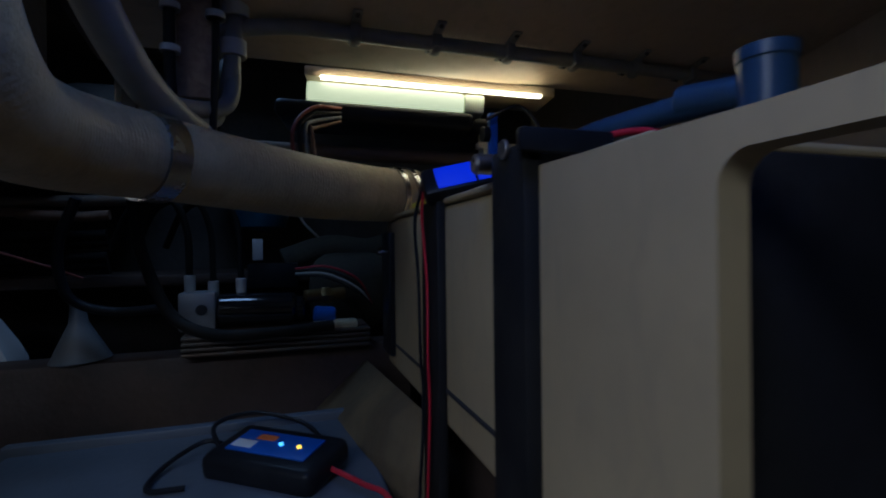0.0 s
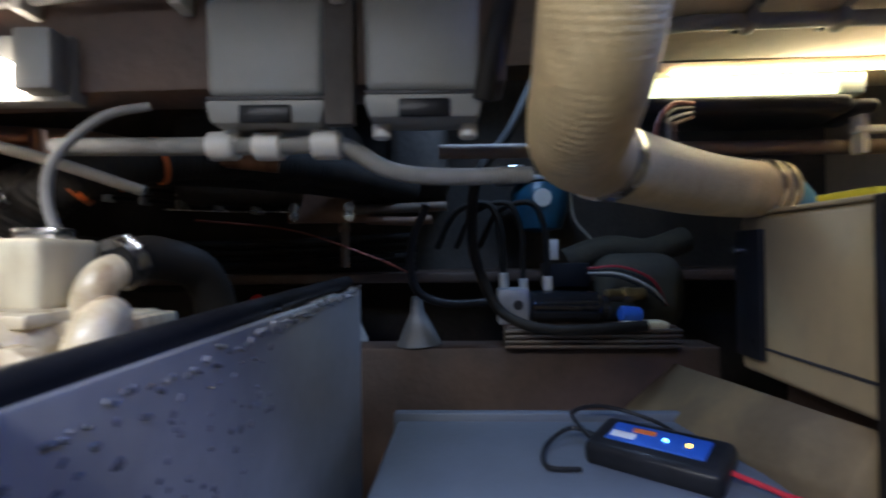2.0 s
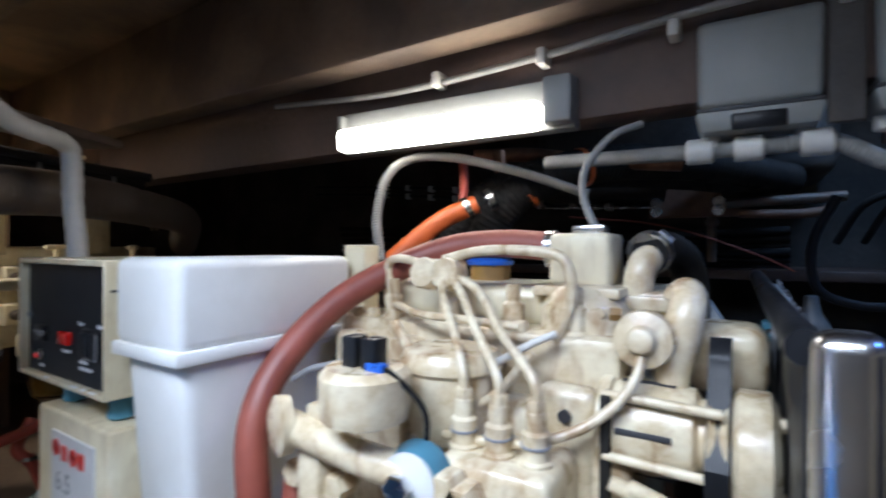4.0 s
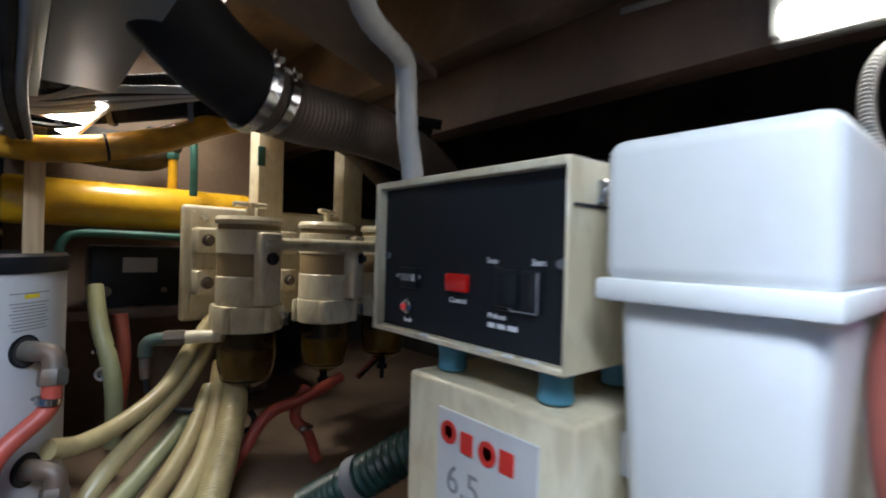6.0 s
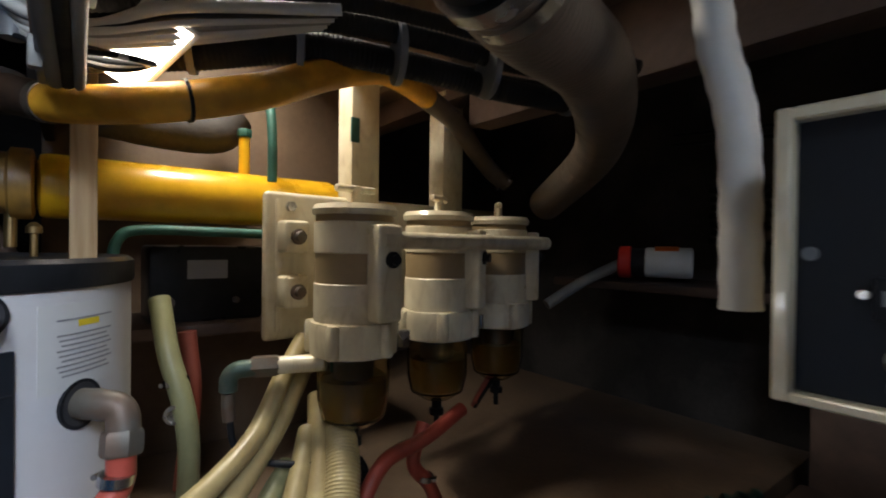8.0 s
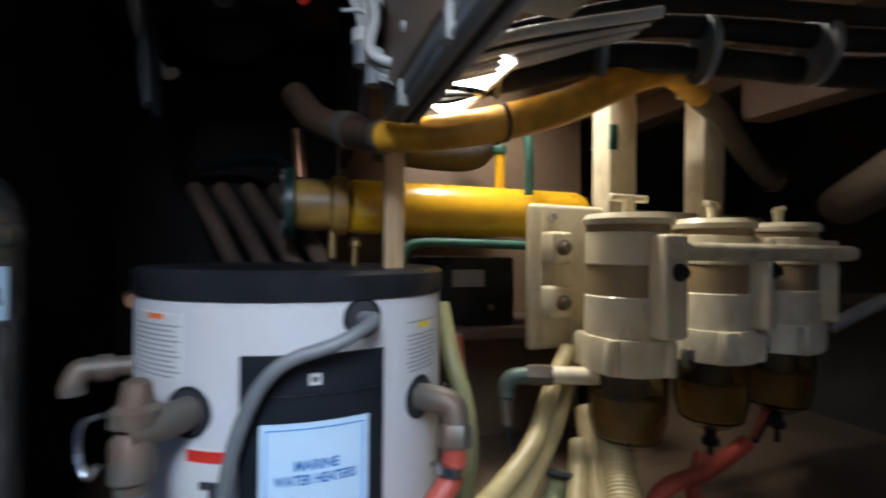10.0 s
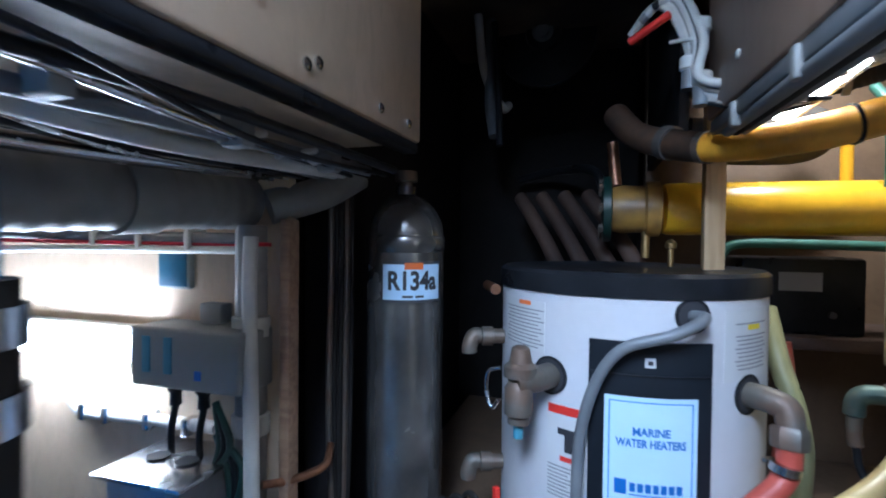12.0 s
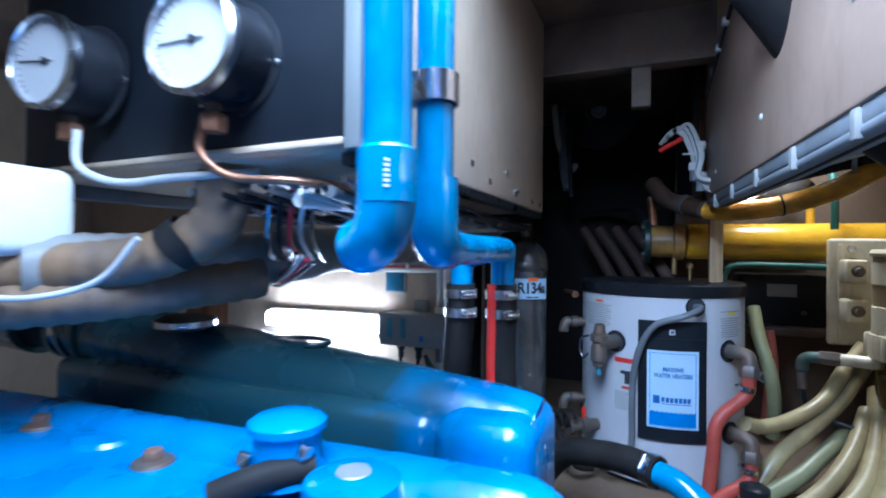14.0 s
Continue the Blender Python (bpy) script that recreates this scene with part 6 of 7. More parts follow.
# ---- yellow tank and hoses along the hull ----
t = thing("pressure_tank", "glossy yellow horizontal tank with grimy end fittings", "tank")
part("tank", lathe([(0.04, 0), (0.060, 0.006), (0.064, 0.016), (0.064, 0.62), (0.057, 0.64), (0.033, 0.65)], aim((-2.145, 0.165, 1.361), (-0.07, 1, 0.0)), 40), YELLOW, t)
part("grimy_neck", lathe([(0.058, 0), (0.068, 0.004), (0.068, 0.035), (0.058, 0.04), (0.060, 0.09), (0.055, 0.12)], aim((-2.135, 0.165, 1.361), (0, -1, 0)), 36), YOLD, t, "grimy brown-yellow neck")
part("flange", lathe([(0.072, 0), (0.082, 0.003), (0.082, 0.02), (0.072, 0.023)], aim((-2.13, 0.05, 1.361), (0, -1, 0)), 30), DKGREEN, t, "dark green flange")
for k in range(8):
    a = k * math.pi / 4
    part("flange_bolt", hexnut((-2.13 + 0.068 * math.cos(a), 0.033, 1.361 + 0.068 * math.sin(a)), (0, -1, 0), 0.011, 0.014), BRONZE, t)
part("stub", rod((-2.17, 0.56, 1.41), (-2.17, 0.56, 1.52), 0.013, 14, 0.002), YELLOW, t)
part("stub_nut", hexnut((-2.17, 0.56, 1.515), (0, 0, 1), 0.018, 0.02), GREEN, t)
part("drain", rod((-2.125, 0.13, 1.24), (-2.125, 0.13, 1.31), 0.010, 12), BRASS, t)
part("riser", rod((-2.13, 0.06, 1.42), (-2.14, 0.05, 1.53), 0.014, 14), COPPER, t)
# added black baffle: stops the deck opening's light from reaching the alcove
structure("light_baffle", box(-2.72, -1.90, 0.165, 0.185, 1.50, 1.98, 0.003), VOID, "added black baffle keeping daylight off the alcove", "wall")
structure("beige_end_panel", box(-2.3, -1.74, 0.25, 0.38, 1.67, 1.98, 0.004), TANHULL, "tan painted box end below the deck", "panel")
tagged(part("wooden_strut", box(-1.945, -1.912, 0.218, 0.256, 1.06, 1.62, 0.003), WOODL), "pale wooden strut in front of the yellow tank", "strut")
yh = hose("yellow_hose", [(-1.80, 0.185, 1.449), (-1.76, 0.215, 1.442), (-1.70, 0.26, 1.436), (-1.645, 0.335, 1.442), (-1.625, 0.44, 1.473), (-1.645, 0.55, 1.528), (-1.69, 0.66, 1.572), (-1.75, 0.75, 1.592), (-1.84, 0.88, 1.60)], 0.026, YHOSE, "grimy bright yellow hose", "hose", sides=20, n=10)
hose("brown_hose", [(-1.84, 0.88, 1.60), (-1.93, 1.04, 1.585), (-2.0, 1.18, 1.53), (-2.03, 1.28, 1.48), (-2.02, 1.33, 1.455)], 0.0265, DUCT, "brown end of a hose curving down behind the filters", "hose", sides=20)
clamp((-2.025, 1.325, 1.46), (0.1, 0.6, -0.6), 0.028, 0.014)
part("hose_tie", ring((-1.642, 0.345, 1.444), (0, 1, 0.2), 0.0268, 0.005, 0.002, True), BLACK, yh, "black cable tie")
part("end_band", ring((-1.79, 0.193, 1.447), (0.8, 0.55, -0.15), 0.027, 0.014, 0.002, True), BRONZE, yh, "grimy bronze band")
t = thing("hull_elbow", "rusty brown pipe elbow behind the yellow hose", "pipe")
part("elbow", tube([(-1.79, 0.193, 1.447), (-1.85, 0.15, 1.465), (-1.92, 0.09, 1.50), (-1.98, 0.05, 1.56)], 0.028, 8, 20), BRONZE2, t)
part("collar", ring((-1.86, 0.143, 1.47), (-0.75, -0.55, 0.3), 0.029, 0.02, 0.004, False), DARKHULL, t)
hose("green_line", [(-2.10, 0.285, 1.12), (-2.10, 0.285, 1.20), (-2.103, 0.295, 1.255), (-2.106, 0.33, 1.277), (-2.106, 0.45, 1.278), (-2.106, 0.70, 1.272), (-2.11, 0.9, 1.27)], 0.011, GREEN, "green plastic-coated tube on the hull side", "pipe", sides=14)
hose("green_line", [(-2.08, 0.60, 1.40), (-2.08, 0.60, 1.50), (-2.10, 0.60, 1.58), (-2.15, 0.60, 1.63)], 0.011, GREEN, "green plastic-coated tube on the hull side", "pipe", sides=14)
t = thing("black_battery", "black battery with a faded label on a shelf", "battery")
part("case", box(-2.36, -2.20, 0.36, 0.62, 1.06, 1.245, 0.01), BLACK, t)
part("label", box(-2.20, -2.198, 0.44, 0.53, 1.165, 1.21, 0), INKGREY, t, "faded label")
part("terminal", rod((-2.21, 0.40, 1.11), (-2.19, 0.40, 1.11), 0.014), BRONZE, t)
part("terminal", rod((-2.21, 0.55, 1.11), (-2.19, 0.55, 1.11), 0.008), BRONZE, t)
tagged(part("dark_cowl", tube([(-2.3, 0.25, 1.56), (-2.3, 0.4, 1.545), (-2.3, 0.52, 1.55), (-2.3, 0.56, 1.60)], 0.06, 6, 16), DARKHULL), "black cowl below the deck", "cowl")
t = thing("strip_light", "bright white strip light hanging above the yellow hose", "lamp")
dx = Vector((0.90, 0.32, 0.29)).normalized()
dz = Vector((0.75, -0.15, -0.62))
dz = (dz - dx * dz.dot(dx)).normalized()
m = Matrix((dx, dz.cross(dx), dz)).transposed().to_4x4()
m.translation = (-1.655, 0.295, 1.503)
part("tray", box(-0.085, 0.082, -0.034, 0.034, -0.014, -0.001, 0.003, m=m), WCABLE, t, "pale metal tray")
part("lit_face", box(-0.078, 0.075, -0.026, 0.026, -0.001, 0.002, 0.001, m=m), DAYSTRIP, t, "bright white face")
part("hanger", rod(m @ Vector((0, 0, -0.014)), (-1.66, 0.30, 1.98), 0.004, 8), BLACK, t)
# ivory hoses low on the hull
LOW = [([(-2.02, 0.36, 1.14), (-1.97, 0.37, 1.04), (-1.94, 0.39, 0.95), (-1.93, 0.40, 0.86), (-1.95, 0.40, 0.74)], 0.020, HOSEG),
       ([(-1.66, 0.27, 0.86), (-1.70, 0.32, 0.845), (-1.76, 0.40, 0.855), (-1.82, 0.49, 0.90), (-1.88, 0.56, 0.98), (-1.92, 0.62, 1.05)], 0.0195, HOSEY),
       ([(-1.68, 0.30, 0.68), (-1.72, 0.36, 0.76), (-1.78, 0.45, 0.83), (-1.85, 0.54, 0.90), (-1.92, 0.62, 0.99), (-1.97, 0.68, 1.06)], 0.021, HOSEY),
       ([(-1.64, 0.30, 0.67), (-1.70, 0.40, 0.72), (-1.77, 0.48, 0.77), (-1.84, 0.56, 0.82)], 0.021, HOSEG),
       ([(-1.60, 0.36, 0.665), (-1.66, 0.45, 0.72), (-1.74, 0.53, 0.79), (-1.84, 0.60, 0.88)], 0.021, HOSEY),
       ([(-1.58, 0.44, 0.665), (-1.68, 0.54, 0.74), (-1.78, 0.60, 0.83), (-1.88, 0.64, 0.93)], 0.026, HOSEY),
       ([(-1.56, 0.52, 0.665), (-1.66, 0.58, 0.74), (-1.75, 0.63, 0.83), (-1.84, 0.66, 0.90)], 0.034, HOSEY)]
for i, (pts, r, mt) in enumerate(LOW):
    hose("pvc_hose", pts, r, mt, "stiff ivory reinforced hose low on the hull" if mt is HOSEY else "stiff greenish hose low on the hull", "hose", 0.0008 if i == 6 else 0.0, 0.007, 16, 8, "ivory hoses")
for k in range(4):
    hose("cable_strand", [(-1.60 + 0.012 * k, 0.50 + 0.01 * k, 0.67), (-1.70 + 0.01 * k, 0.58, 0.77), (-1.78, 0.64 + 0.008 * k, 0.87), (-1.86, 0.66 + 0.012 * k, 1.0)], 0.010, (GREEN, RUBBER, GCABLE, DKGREEN)[k], "dark cable running with the ivory hoses", "cable", group="dark cables")
clamp((-1.955, 0.382, 0.985), (0.3, 0.1, -1), 0.021, 0.014)
tagged(part("pipe_clip", lathe([(0.012, -0.004), (0.018, -0.004), (0.018, 0.004), (0.012, 0.004), (0.012, -0.004)], aim((-1.93, 0.375, 0.93), (1, -0.3, 0)), 18), STEEL), "loose steel ring clip on the hull", "clip")
hose("red_line", [(-1.72, 0.60, 0.665), (-1.74, 0.66, 0.74), (-1.76, 0.73, 0.81), (-1.76, 0.83, 0.835), (-1.78, 0.95, 0.87)], 0.016, REDH, "dark red fuel hose below the filters", "hose")
hose("red_line", [(-1.72, 0.85, 0.665), (-1.74, 0.83, 0.74), (-1.76, 0.80, 0.79), (-1.78, 0.84, 0.86)], 0.015, REDH, "dark red fuel hose below the filters", "hose")
hose("red_line", [(-2.12, 0.42, 0.70), (-2.13, 0.44, 0.9), (-2.14, 0.43, 1.05)], 0.020, OXRED, "dull red pipe on the hull", "pipe")
clamp((-1.745, 0.82, 0.76), (0.1, 0.1, 1), 0.016, 0.012)
t = thing("green_ribbed_hose", "dark green ribbed hose with a steel clamp", "hose")
part("hose", tube([(-1.45, 0.70, 0.70), (-1.32, 0.76, 0.80), (-1.22, 0.82, 0.88), (-1.12, 0.88, 0.93)], 0.04, 10, 18, 0.003, 0.018), DKGREEN, t)
part("band", ring((-1.33, 0.755, 0.795), (0.8, 0.35, 0.5), 0.043, 0.03, 0.002, False), SHEET, t)
for k in range(3):
    hose("red_wire", [(-2.0, 1.30 + 0.03 * k, 1.33), (-2.01, 1.32 + 0.03 * k, 1.15), (-1.98, 1.28 + 0.02 * k, 0.95), (-1.85, 1.05, 0.84)], 0.009, (OXRED, REDH, RUBBER)[k], "dark red hose hanging beside the filters", "hose", group="hanging hoses")
t = thing("bilge_pump", "white and red bilge pump on the far hull", "pump")
part("body", rod((-1.86, 1.88, 1.20), (-1.72, 1.95, 1.20), 0.055, 26, 0.006), WHITE, t)
part("red_end", rod((-1.94, 1.84, 1.20), (-1.90, 1.86, 1.20), 0.06, 26, 0.005), REDINK, t)
part("dark_ring", rod((-1.90, 1.86, 1.20), (-1.86, 1.88, 1.20), 0.052, 22, 0.002), BLACK, t)
part("label", rod((-1.83, 1.895, 1.215), (-1.76, 1.93, 1.215), 0.0445, 22), ORINK, t, "orange label")
hose("pump_hose", [(-1.94, 1.84, 1.19), (-2.02, 1.72, 1.12), (-2.08, 1.6, 1.04)], 0.02, HOSEGR, "grey hose at the bilge pump", "hose")
structure("pump_shelf", box(-2.2, -1.3, 1.78, 2.2, 1.10, 1.13, 0.005), BROWN, "brown shelf on the far hull", "shelf")

# ---- ducts and cables overhead ----
t = thing("engine_duct", "thick brown ribbed duct with a black rubber elbow and clamp", "hose")
part("elbow", tube([(-1.03, 0.17, 1.76), (-1.10, 0.30, 1.60), (-1.15, 0.39, 1.52), (-1.18, 0.475, 1.478)], 0.056, 10, 24), RUBBER, t, "black rubber elbow")
part("duct", tube([(-1.185, 0.47, 1.476), (-1.225, 0.56, 1.474), (-1.29, 0.75, 1.482), (-1.43, 0.98, 1.475), (-1.62, 1.20, 1.455), (-1.87, 1.34, 1.38)], 0.049, 12, 24, 0.0008, 0.010), DUCT, t)
part("clamp", ring((-1.181, 0.476, 1.477), (-0.2, 0.9, -0.2), 0.0575, 0.016), STEEL, t)
part("clamp", ring((-1.20, 0.515, 1.475), (-0.2, 0.9, -0.2), 0.0505, 0.014), STEEL, t)
hose("wrapped_conduit", [(-1.03, 0.545, 1.60), (-1.07, 0.60, 1.577), (-1.115, 0.68, 1.567), (-1.128, 0.70, 1.54), (-1.12, 0.70, 1.45), (-1.10, 0.70, 1.36), (-1.095, 0.70, 1.20)], 0.0175, WCABLE, "tape-wrapped pale conduit below the deck", "conduit", 0.0006, 0.03)
hose("pale_cable", [(-0.9, 0.30, 1.75), (-0.98, 0.36, 1.66), (-1.05, 0.40, 1.60), (-1.07, 0.42, 1.57)], 0.011, WCABLE, "pale grey cable from the deck", "cable")
tagged(part("plywood_board", box(-0.06, 0.06, -0.32, 0.16, 0, 0.018, 0.002, m=pose(-1.19, 0.66, 1.59, 0, 0, 27)), DECKB), "brown sealed plywood board below the deck", "board")
for k, (dx, dz, r) in enumerate(((0, 0, 0.020), (-0.05, 0.03, 0.017), (0.035, 0.035, 0.016), (-0.02, 0.06, 0.014), (0.07, 0.05, 0.012))):
    hose("black_loom", [(-1.76 + dx, 0.20, 1.50 + dz), (-1.70 + dx, 0.36, 1.525 + dz), (-1.64 + dx, 0.52, 1.555 + dz), (-1.59 + dx, 0.66, 1.55 + dz), (-1.52 + dx, 0.82, 1.525 + dz), (-1.42 + dx, 0.96, 1.50 + dz)], r, RUBBER, "black ribbed cable loom below the hanging box", "cable", 0.0008, 0.008, group="cable looms")
for k in range(5):
    s = k / 4
    tagged(part("loom_tie", ring((-1.70 + 0.25 * s, 0.36 + 0.55 * s, 1.548 - 0.02 * s + 0.02 * math.sin(3 * s)), (0.3, 0.9, 0), 0.045, 0.010, 0.003, False), GCABLE), "grey strap round the cable looms", "cable tie", "loom ties")
for k in range(6):
    hose("pale_cable", [(-1.785 + 0.012 * k, 0.065 + 0.008 * k, 1.655 + 0.006 * k), (-1.755 + 0.006 * k, 0.095 + 0.004 * k, 1.685), (-1.725, 0.12 + 0.004 * k, 1.665 + 0.005 * k), (-1.705 + 0.004 * k, 0.145 + 0.004 * k, 1.60), (-1.695 + 0.006 * k, 0.16, 1.53), (-1.67 + 0.006 * k, 0.20 + 0.008 * k, 1.495 + 0.004 * k), (-1.62 + 0.01 * k, 0.32, 1.51 + 0.005 * k), (-1.56 + 0.012 * k, 0.50, 1.56)], 0.0065 + 0.001 * (k % 2), (WCABLE, WCABLE, HOSEGR, WCABLE, BLACK, WCABLE)[k], "cable looping below the hanging box", "cable", group="looping cables")
for p, z in (((-1.705, 0.165), 1.625), ((-1.70, 0.15), 1.565), ((-1.69, 0.165), 1.535)):
    t = thing("cable_connector", "white and grey plastic cable connector", "connector", "cable connectors")
    part("shell", lathe([(0.013, 0), (0.016, 0.003), (0.016, 0.02), (0.013, 0.023)], pose(p[0], p[1], z - 0.01), 16), WCABLE, t)
    part("barrel", lathe([(0.013, 0), (0.013, 0.03)], pose(p[0], p[1], z - 0.04), 16), GCABLE, t)
tagged(part("red_fuse_holder", rod((-1.74, 0.06, 1.625), (-1.705, 0.12, 1.652), 0.007, 12, 0.002), REDINK), "red inline fuse holder", "fuse holder")
hose("thin_wire", [(-1.705, 0.12, 1.605), (-1.69, 0.15, 1.60), (-1.695, 0.16, 1.58)], 0.003, WCABLE, "thin white wire to a fuse holder", "cable")
for k in range(4):
    hose("wire_coil", [(-1.66, 0.17 + 0.01 * k, 1.49), (-1.63, 0.20, 1.475 + 0.003 * k), (-1.60, 0.26 + 0.01 * k, 1.472), (-1.63, 0.30, 1.478), (-1.67, 0.26, 1.474 + 0.004 * k), (-1.655, 0.2, 1.478)], 0.0035, (BLACK, WCABLE, BLACK, GCABLE)[k], "coiled loose wire resting on the yellow hose", "cable", group="wire coils")

# ---- hanging boxes over the aisle ----
CM = pose(-1.09, -0.279, 0, 0, 0, -2.6)     # face of the west box: local y = 0
t = thing("hanging_cabinet", "beige painted cabinet hung from the deck, with a black gauge panel", "cabinet")
part("body", box(-0.47, 0.47, -0.68, 0, 1.43, 1.98, 0.006, 2, m=CM), BEIGE, t)
part("bottom_rail", box(-0.468, 0.468, -0.03, -0.003, 1.414, 1.43, 0.004, m=CM), BLACK, t, "dark bottom rail")
part("bottom_rail", box(-0.468, 0.468, -0.67, -0.64, 1.405, 1.43, 0.004, m=CM), GCABLE, t)
part("gauge_panel", box(0.4715, 0.476, -0.66, -0.02, 1.445, 1.96, 0.001, m=CM), PANELB, t, "black gauge panel")
part("panel_edge", box(0.4705, 0.479, -0.66, -0.02, 1.436, 1.445, 0.002, m=CM), BEIGE, t)
part("corner_strip", box(0.464, 0.480, -0.018, 0.004, 1.43, 1.98, 0.003, m=CM), GREYBOX, t)
for x, z in ((-0.17, 1.452), (-0.10, 1.49), (-0.19, 1.46), (-0.33, 1.45), (-0.42, 1.45), (0.12, 1.475), (0.02, 1.455)):
    p = CM @ Vector((x, 0.0, z))
    part("screw", lathe([(0.007, 0), (0.007, 0.002), (0.004, 0.004)], aim(p, (0, 1, 0)), 14), STEEL, t)


def gauge(y, z, r, angle):
    t = thing("pressure_gauge", "round pressure gauge with a white dial and black case", "gauge", "pressure gauges")
    m = aim((0, 0, 0), (1, 0.05, 0))
    case = part("case", lathe([(r * 1.02, 0), (r * 1.04, 0.004), (r * 0.98, 0.03), (r * 0.98, 0.062)], m, 40), BLACK, t)
    part("back_flange", lathe([(r * 1.16, 0), (r * 1.18, 0.003), (r * 1.0, 0.006)], m, 40), BLACK, case)
    part("bezel", lathe([(r * 0.98, 0.058), (r * 1.03, 0.06), (r * 1.03, 0.070), (r * 0.92, 0.074), (r * 0.90, 0.070), (r * 0.98, 0.058)], m, 44), STEEL, case, "polished steel bezel")
    for k in range(3):
        a = radians(120 * k - 40)
        part("flange_screw", lathe([(0.0045, 0), (0.004, 0.002), (0.002, 0.003)], m @ pose(r * 1.11 * math.sin(a), -r * 1.11 * math.cos(a), 0.004), 12), STEEL, case)
    dial = part("dial", lathe([(r * 0.96, 0.062), (r * 0.96, 0.0635)], m, 40), PAPER, t, "white dial")
    b = bmesh.new()
    for k in range(28):
        a = radians(-135 + 10 * k)
        box(-0.0006, 0.0006, r * 0.78, r * 0.88, 0.0636, 0.0641, 0, bm=b, m=m @ pose(0, 0, 0, 0, 0, math.degrees(a)))
    part("scale", b, INK, dial)
    part("needle", box(-0.0012, 0.0012, -r * 0.25, r * 0.8, 0.0645, 0.0655, 0.0003, m=m @ pose(0, 0, 0, 0, 0, angle)), INK, dial)
    part("hub", lathe([(0.005, 0.0636), (0.005, 0.067)], m, 16), INK, dial)
    stem = part("stem", rod((0.03, 0.0, -r * 1.0), (0.03, 0, -r * 1.30), 0.009, 14), BRONZE, t)
    part("stem_nut", hexnut((0.03, 0, -r * 1.55), (0, 0, 1), 0.016, 0.022), COPPER, stem)
    t.matrix_world = pose(-0.618, y, z)
    return t


gauge(-0.485, 1.554, 0.063, 92)
gauge(-0.75, 1.565, 0.063, 85)
hose("gauge_tube", [(-0.588, -0.50, 1.47), (-0.588, -0.505, 1.435), (-0.60, -0.47, 1.405), (-0.63, -0.40, 1.40), (-0.70, -0.34, 1.395)], 0.0055, COPPER, "thin copper capillary tube below a gauge", "pipe")
hose("gauge_tube", [(-0.588, -0.735, 1.48), (-0.588, -0.73, 1.43), (-0.595, -0.66, 1.405), (-0.61, -0.57, 1.41), (-0.66, -0.48, 1.42)], 0.0055, WCABLE, "thin pale capillary tube below a gauge", "pipe")
tagged(part("white_canister", box(-0.60, -0.48, -0.98, -0.745, 1.305, 1.425, 0.02, 4), WHITE), "white plastic canister beside the gauges", "canister")

CM2 = pose(-1.15, 0.197, 0, 0, 0, 1.5)
t = thing("hanging_cabinet", "brownish beige painted box hung from the deck above cable looms", "cabinet")
part("body", box(-0.58, 0.60, 0, 0.03, 1.478, 1.98, 0.004, 2, m=CM2), BEIGE2, t)
part("bottom_rail", box(-0.578, 0.598, 0.004, 0.03, 1.455, 1.478, 0.004, m=CM2), GCABLE, t, "grey bottom rail")
part("underside", box(-0.30, 0.58, 0.055, 0.15, 1.505, 1.515, 0.002, m=CM2), GREYBOX, t, "grey underside")
part("bottom_panel", box(-0.40, 0.58, 0.031, 0.055, 1.50, 1.62, 0.002, m=CM2), DIFF, t, "pale green backing strip")
for x, z in ((-0.005, 1.56), (-0.42, 1.53), (0.35, 1.60)):
    p = CM2 @ Vector((x, 0, z))
    part("screw", lathe([(0.007, 0), (0.007, 0.002), (0.004, 0.004)], aim(p, (0, -1, 0)), 14), WCABLE, t)
for k in range(5):
    x = -0.45 + 0.2 * k
    part("hanger", box(x - 0.008, x + 0.008, -0.002, 0.012, 1.44, 1.475, 0.003, m=CM2), HOSEGR, t)
hose("edge_cable", [(-1.72, 0.20, 1.50), (-1.725, 0.19, 1.62), (-1.72, 0.185, 1.74), (-1.60, 0.185, 1.80), (-1.3, 0.19, 1.90), (-1.1, 0.19, 1.97)], 0.006, BLACK, "black cable clipped up the hanging box", "cable")
for k in range(4):
    tagged(part("cable_clip", box(-1.62 + 0.09 * k, -1.60 + 0.09 * k, 0.175, 0.198, 1.795 + 0.027 * k, 1.812 + 0.027 * k, 0.004), WCABLE), "white cable clip on the hanging box", "clip", "hanging box clips")
for k in range(3):
    hose("under_cable", [(-1.70, 0.205 + 0.012 * k, 1.455), (-1.3, 0.203 + 0.012 * k, 1.445), (-0.95, 0.215 + 0.012 * k, 1.448), (-0.56, 0.22 + 0.012 * k, 1.452)], 0.009 - 0.001 * k, (GCABLE, RUBBER, HOSEGR)[k], "cable slung under the hanging box", "cable", group="slung cables")

# ---- pipes and cables under the west cabinet ----
for k in range(7):
    y = -0.31 - 0.045 * k
    hose("slung_cable", [(-0.64, y, 1.395 - 0.008 * (k % 3)), (-0.9, y - 0.01, 1.385 - 0.012 * (k % 2)), (-1.2, y, 1.392 - 0.01 * (k % 3)), (-1.53, y + 0.02, 1.385)], 0.006 + 0.002 * (k % 3), (BLACK, GCABLE, WCABLE, STEEL, BLACK, STEEL, GCABLE)[k], "cable slung below the hanging cabinet", "cable", group="slung cables west")
for k in range(5):
    tagged(part("cable_hanger", box(-0.72 - 0.18 * k, -0.70 - 0.18 * k, -0.36, -0.33, 1.37, 1.41, 0.004), GREYBOX), "grey plastic cable hanger", "clip", "cable hangers")
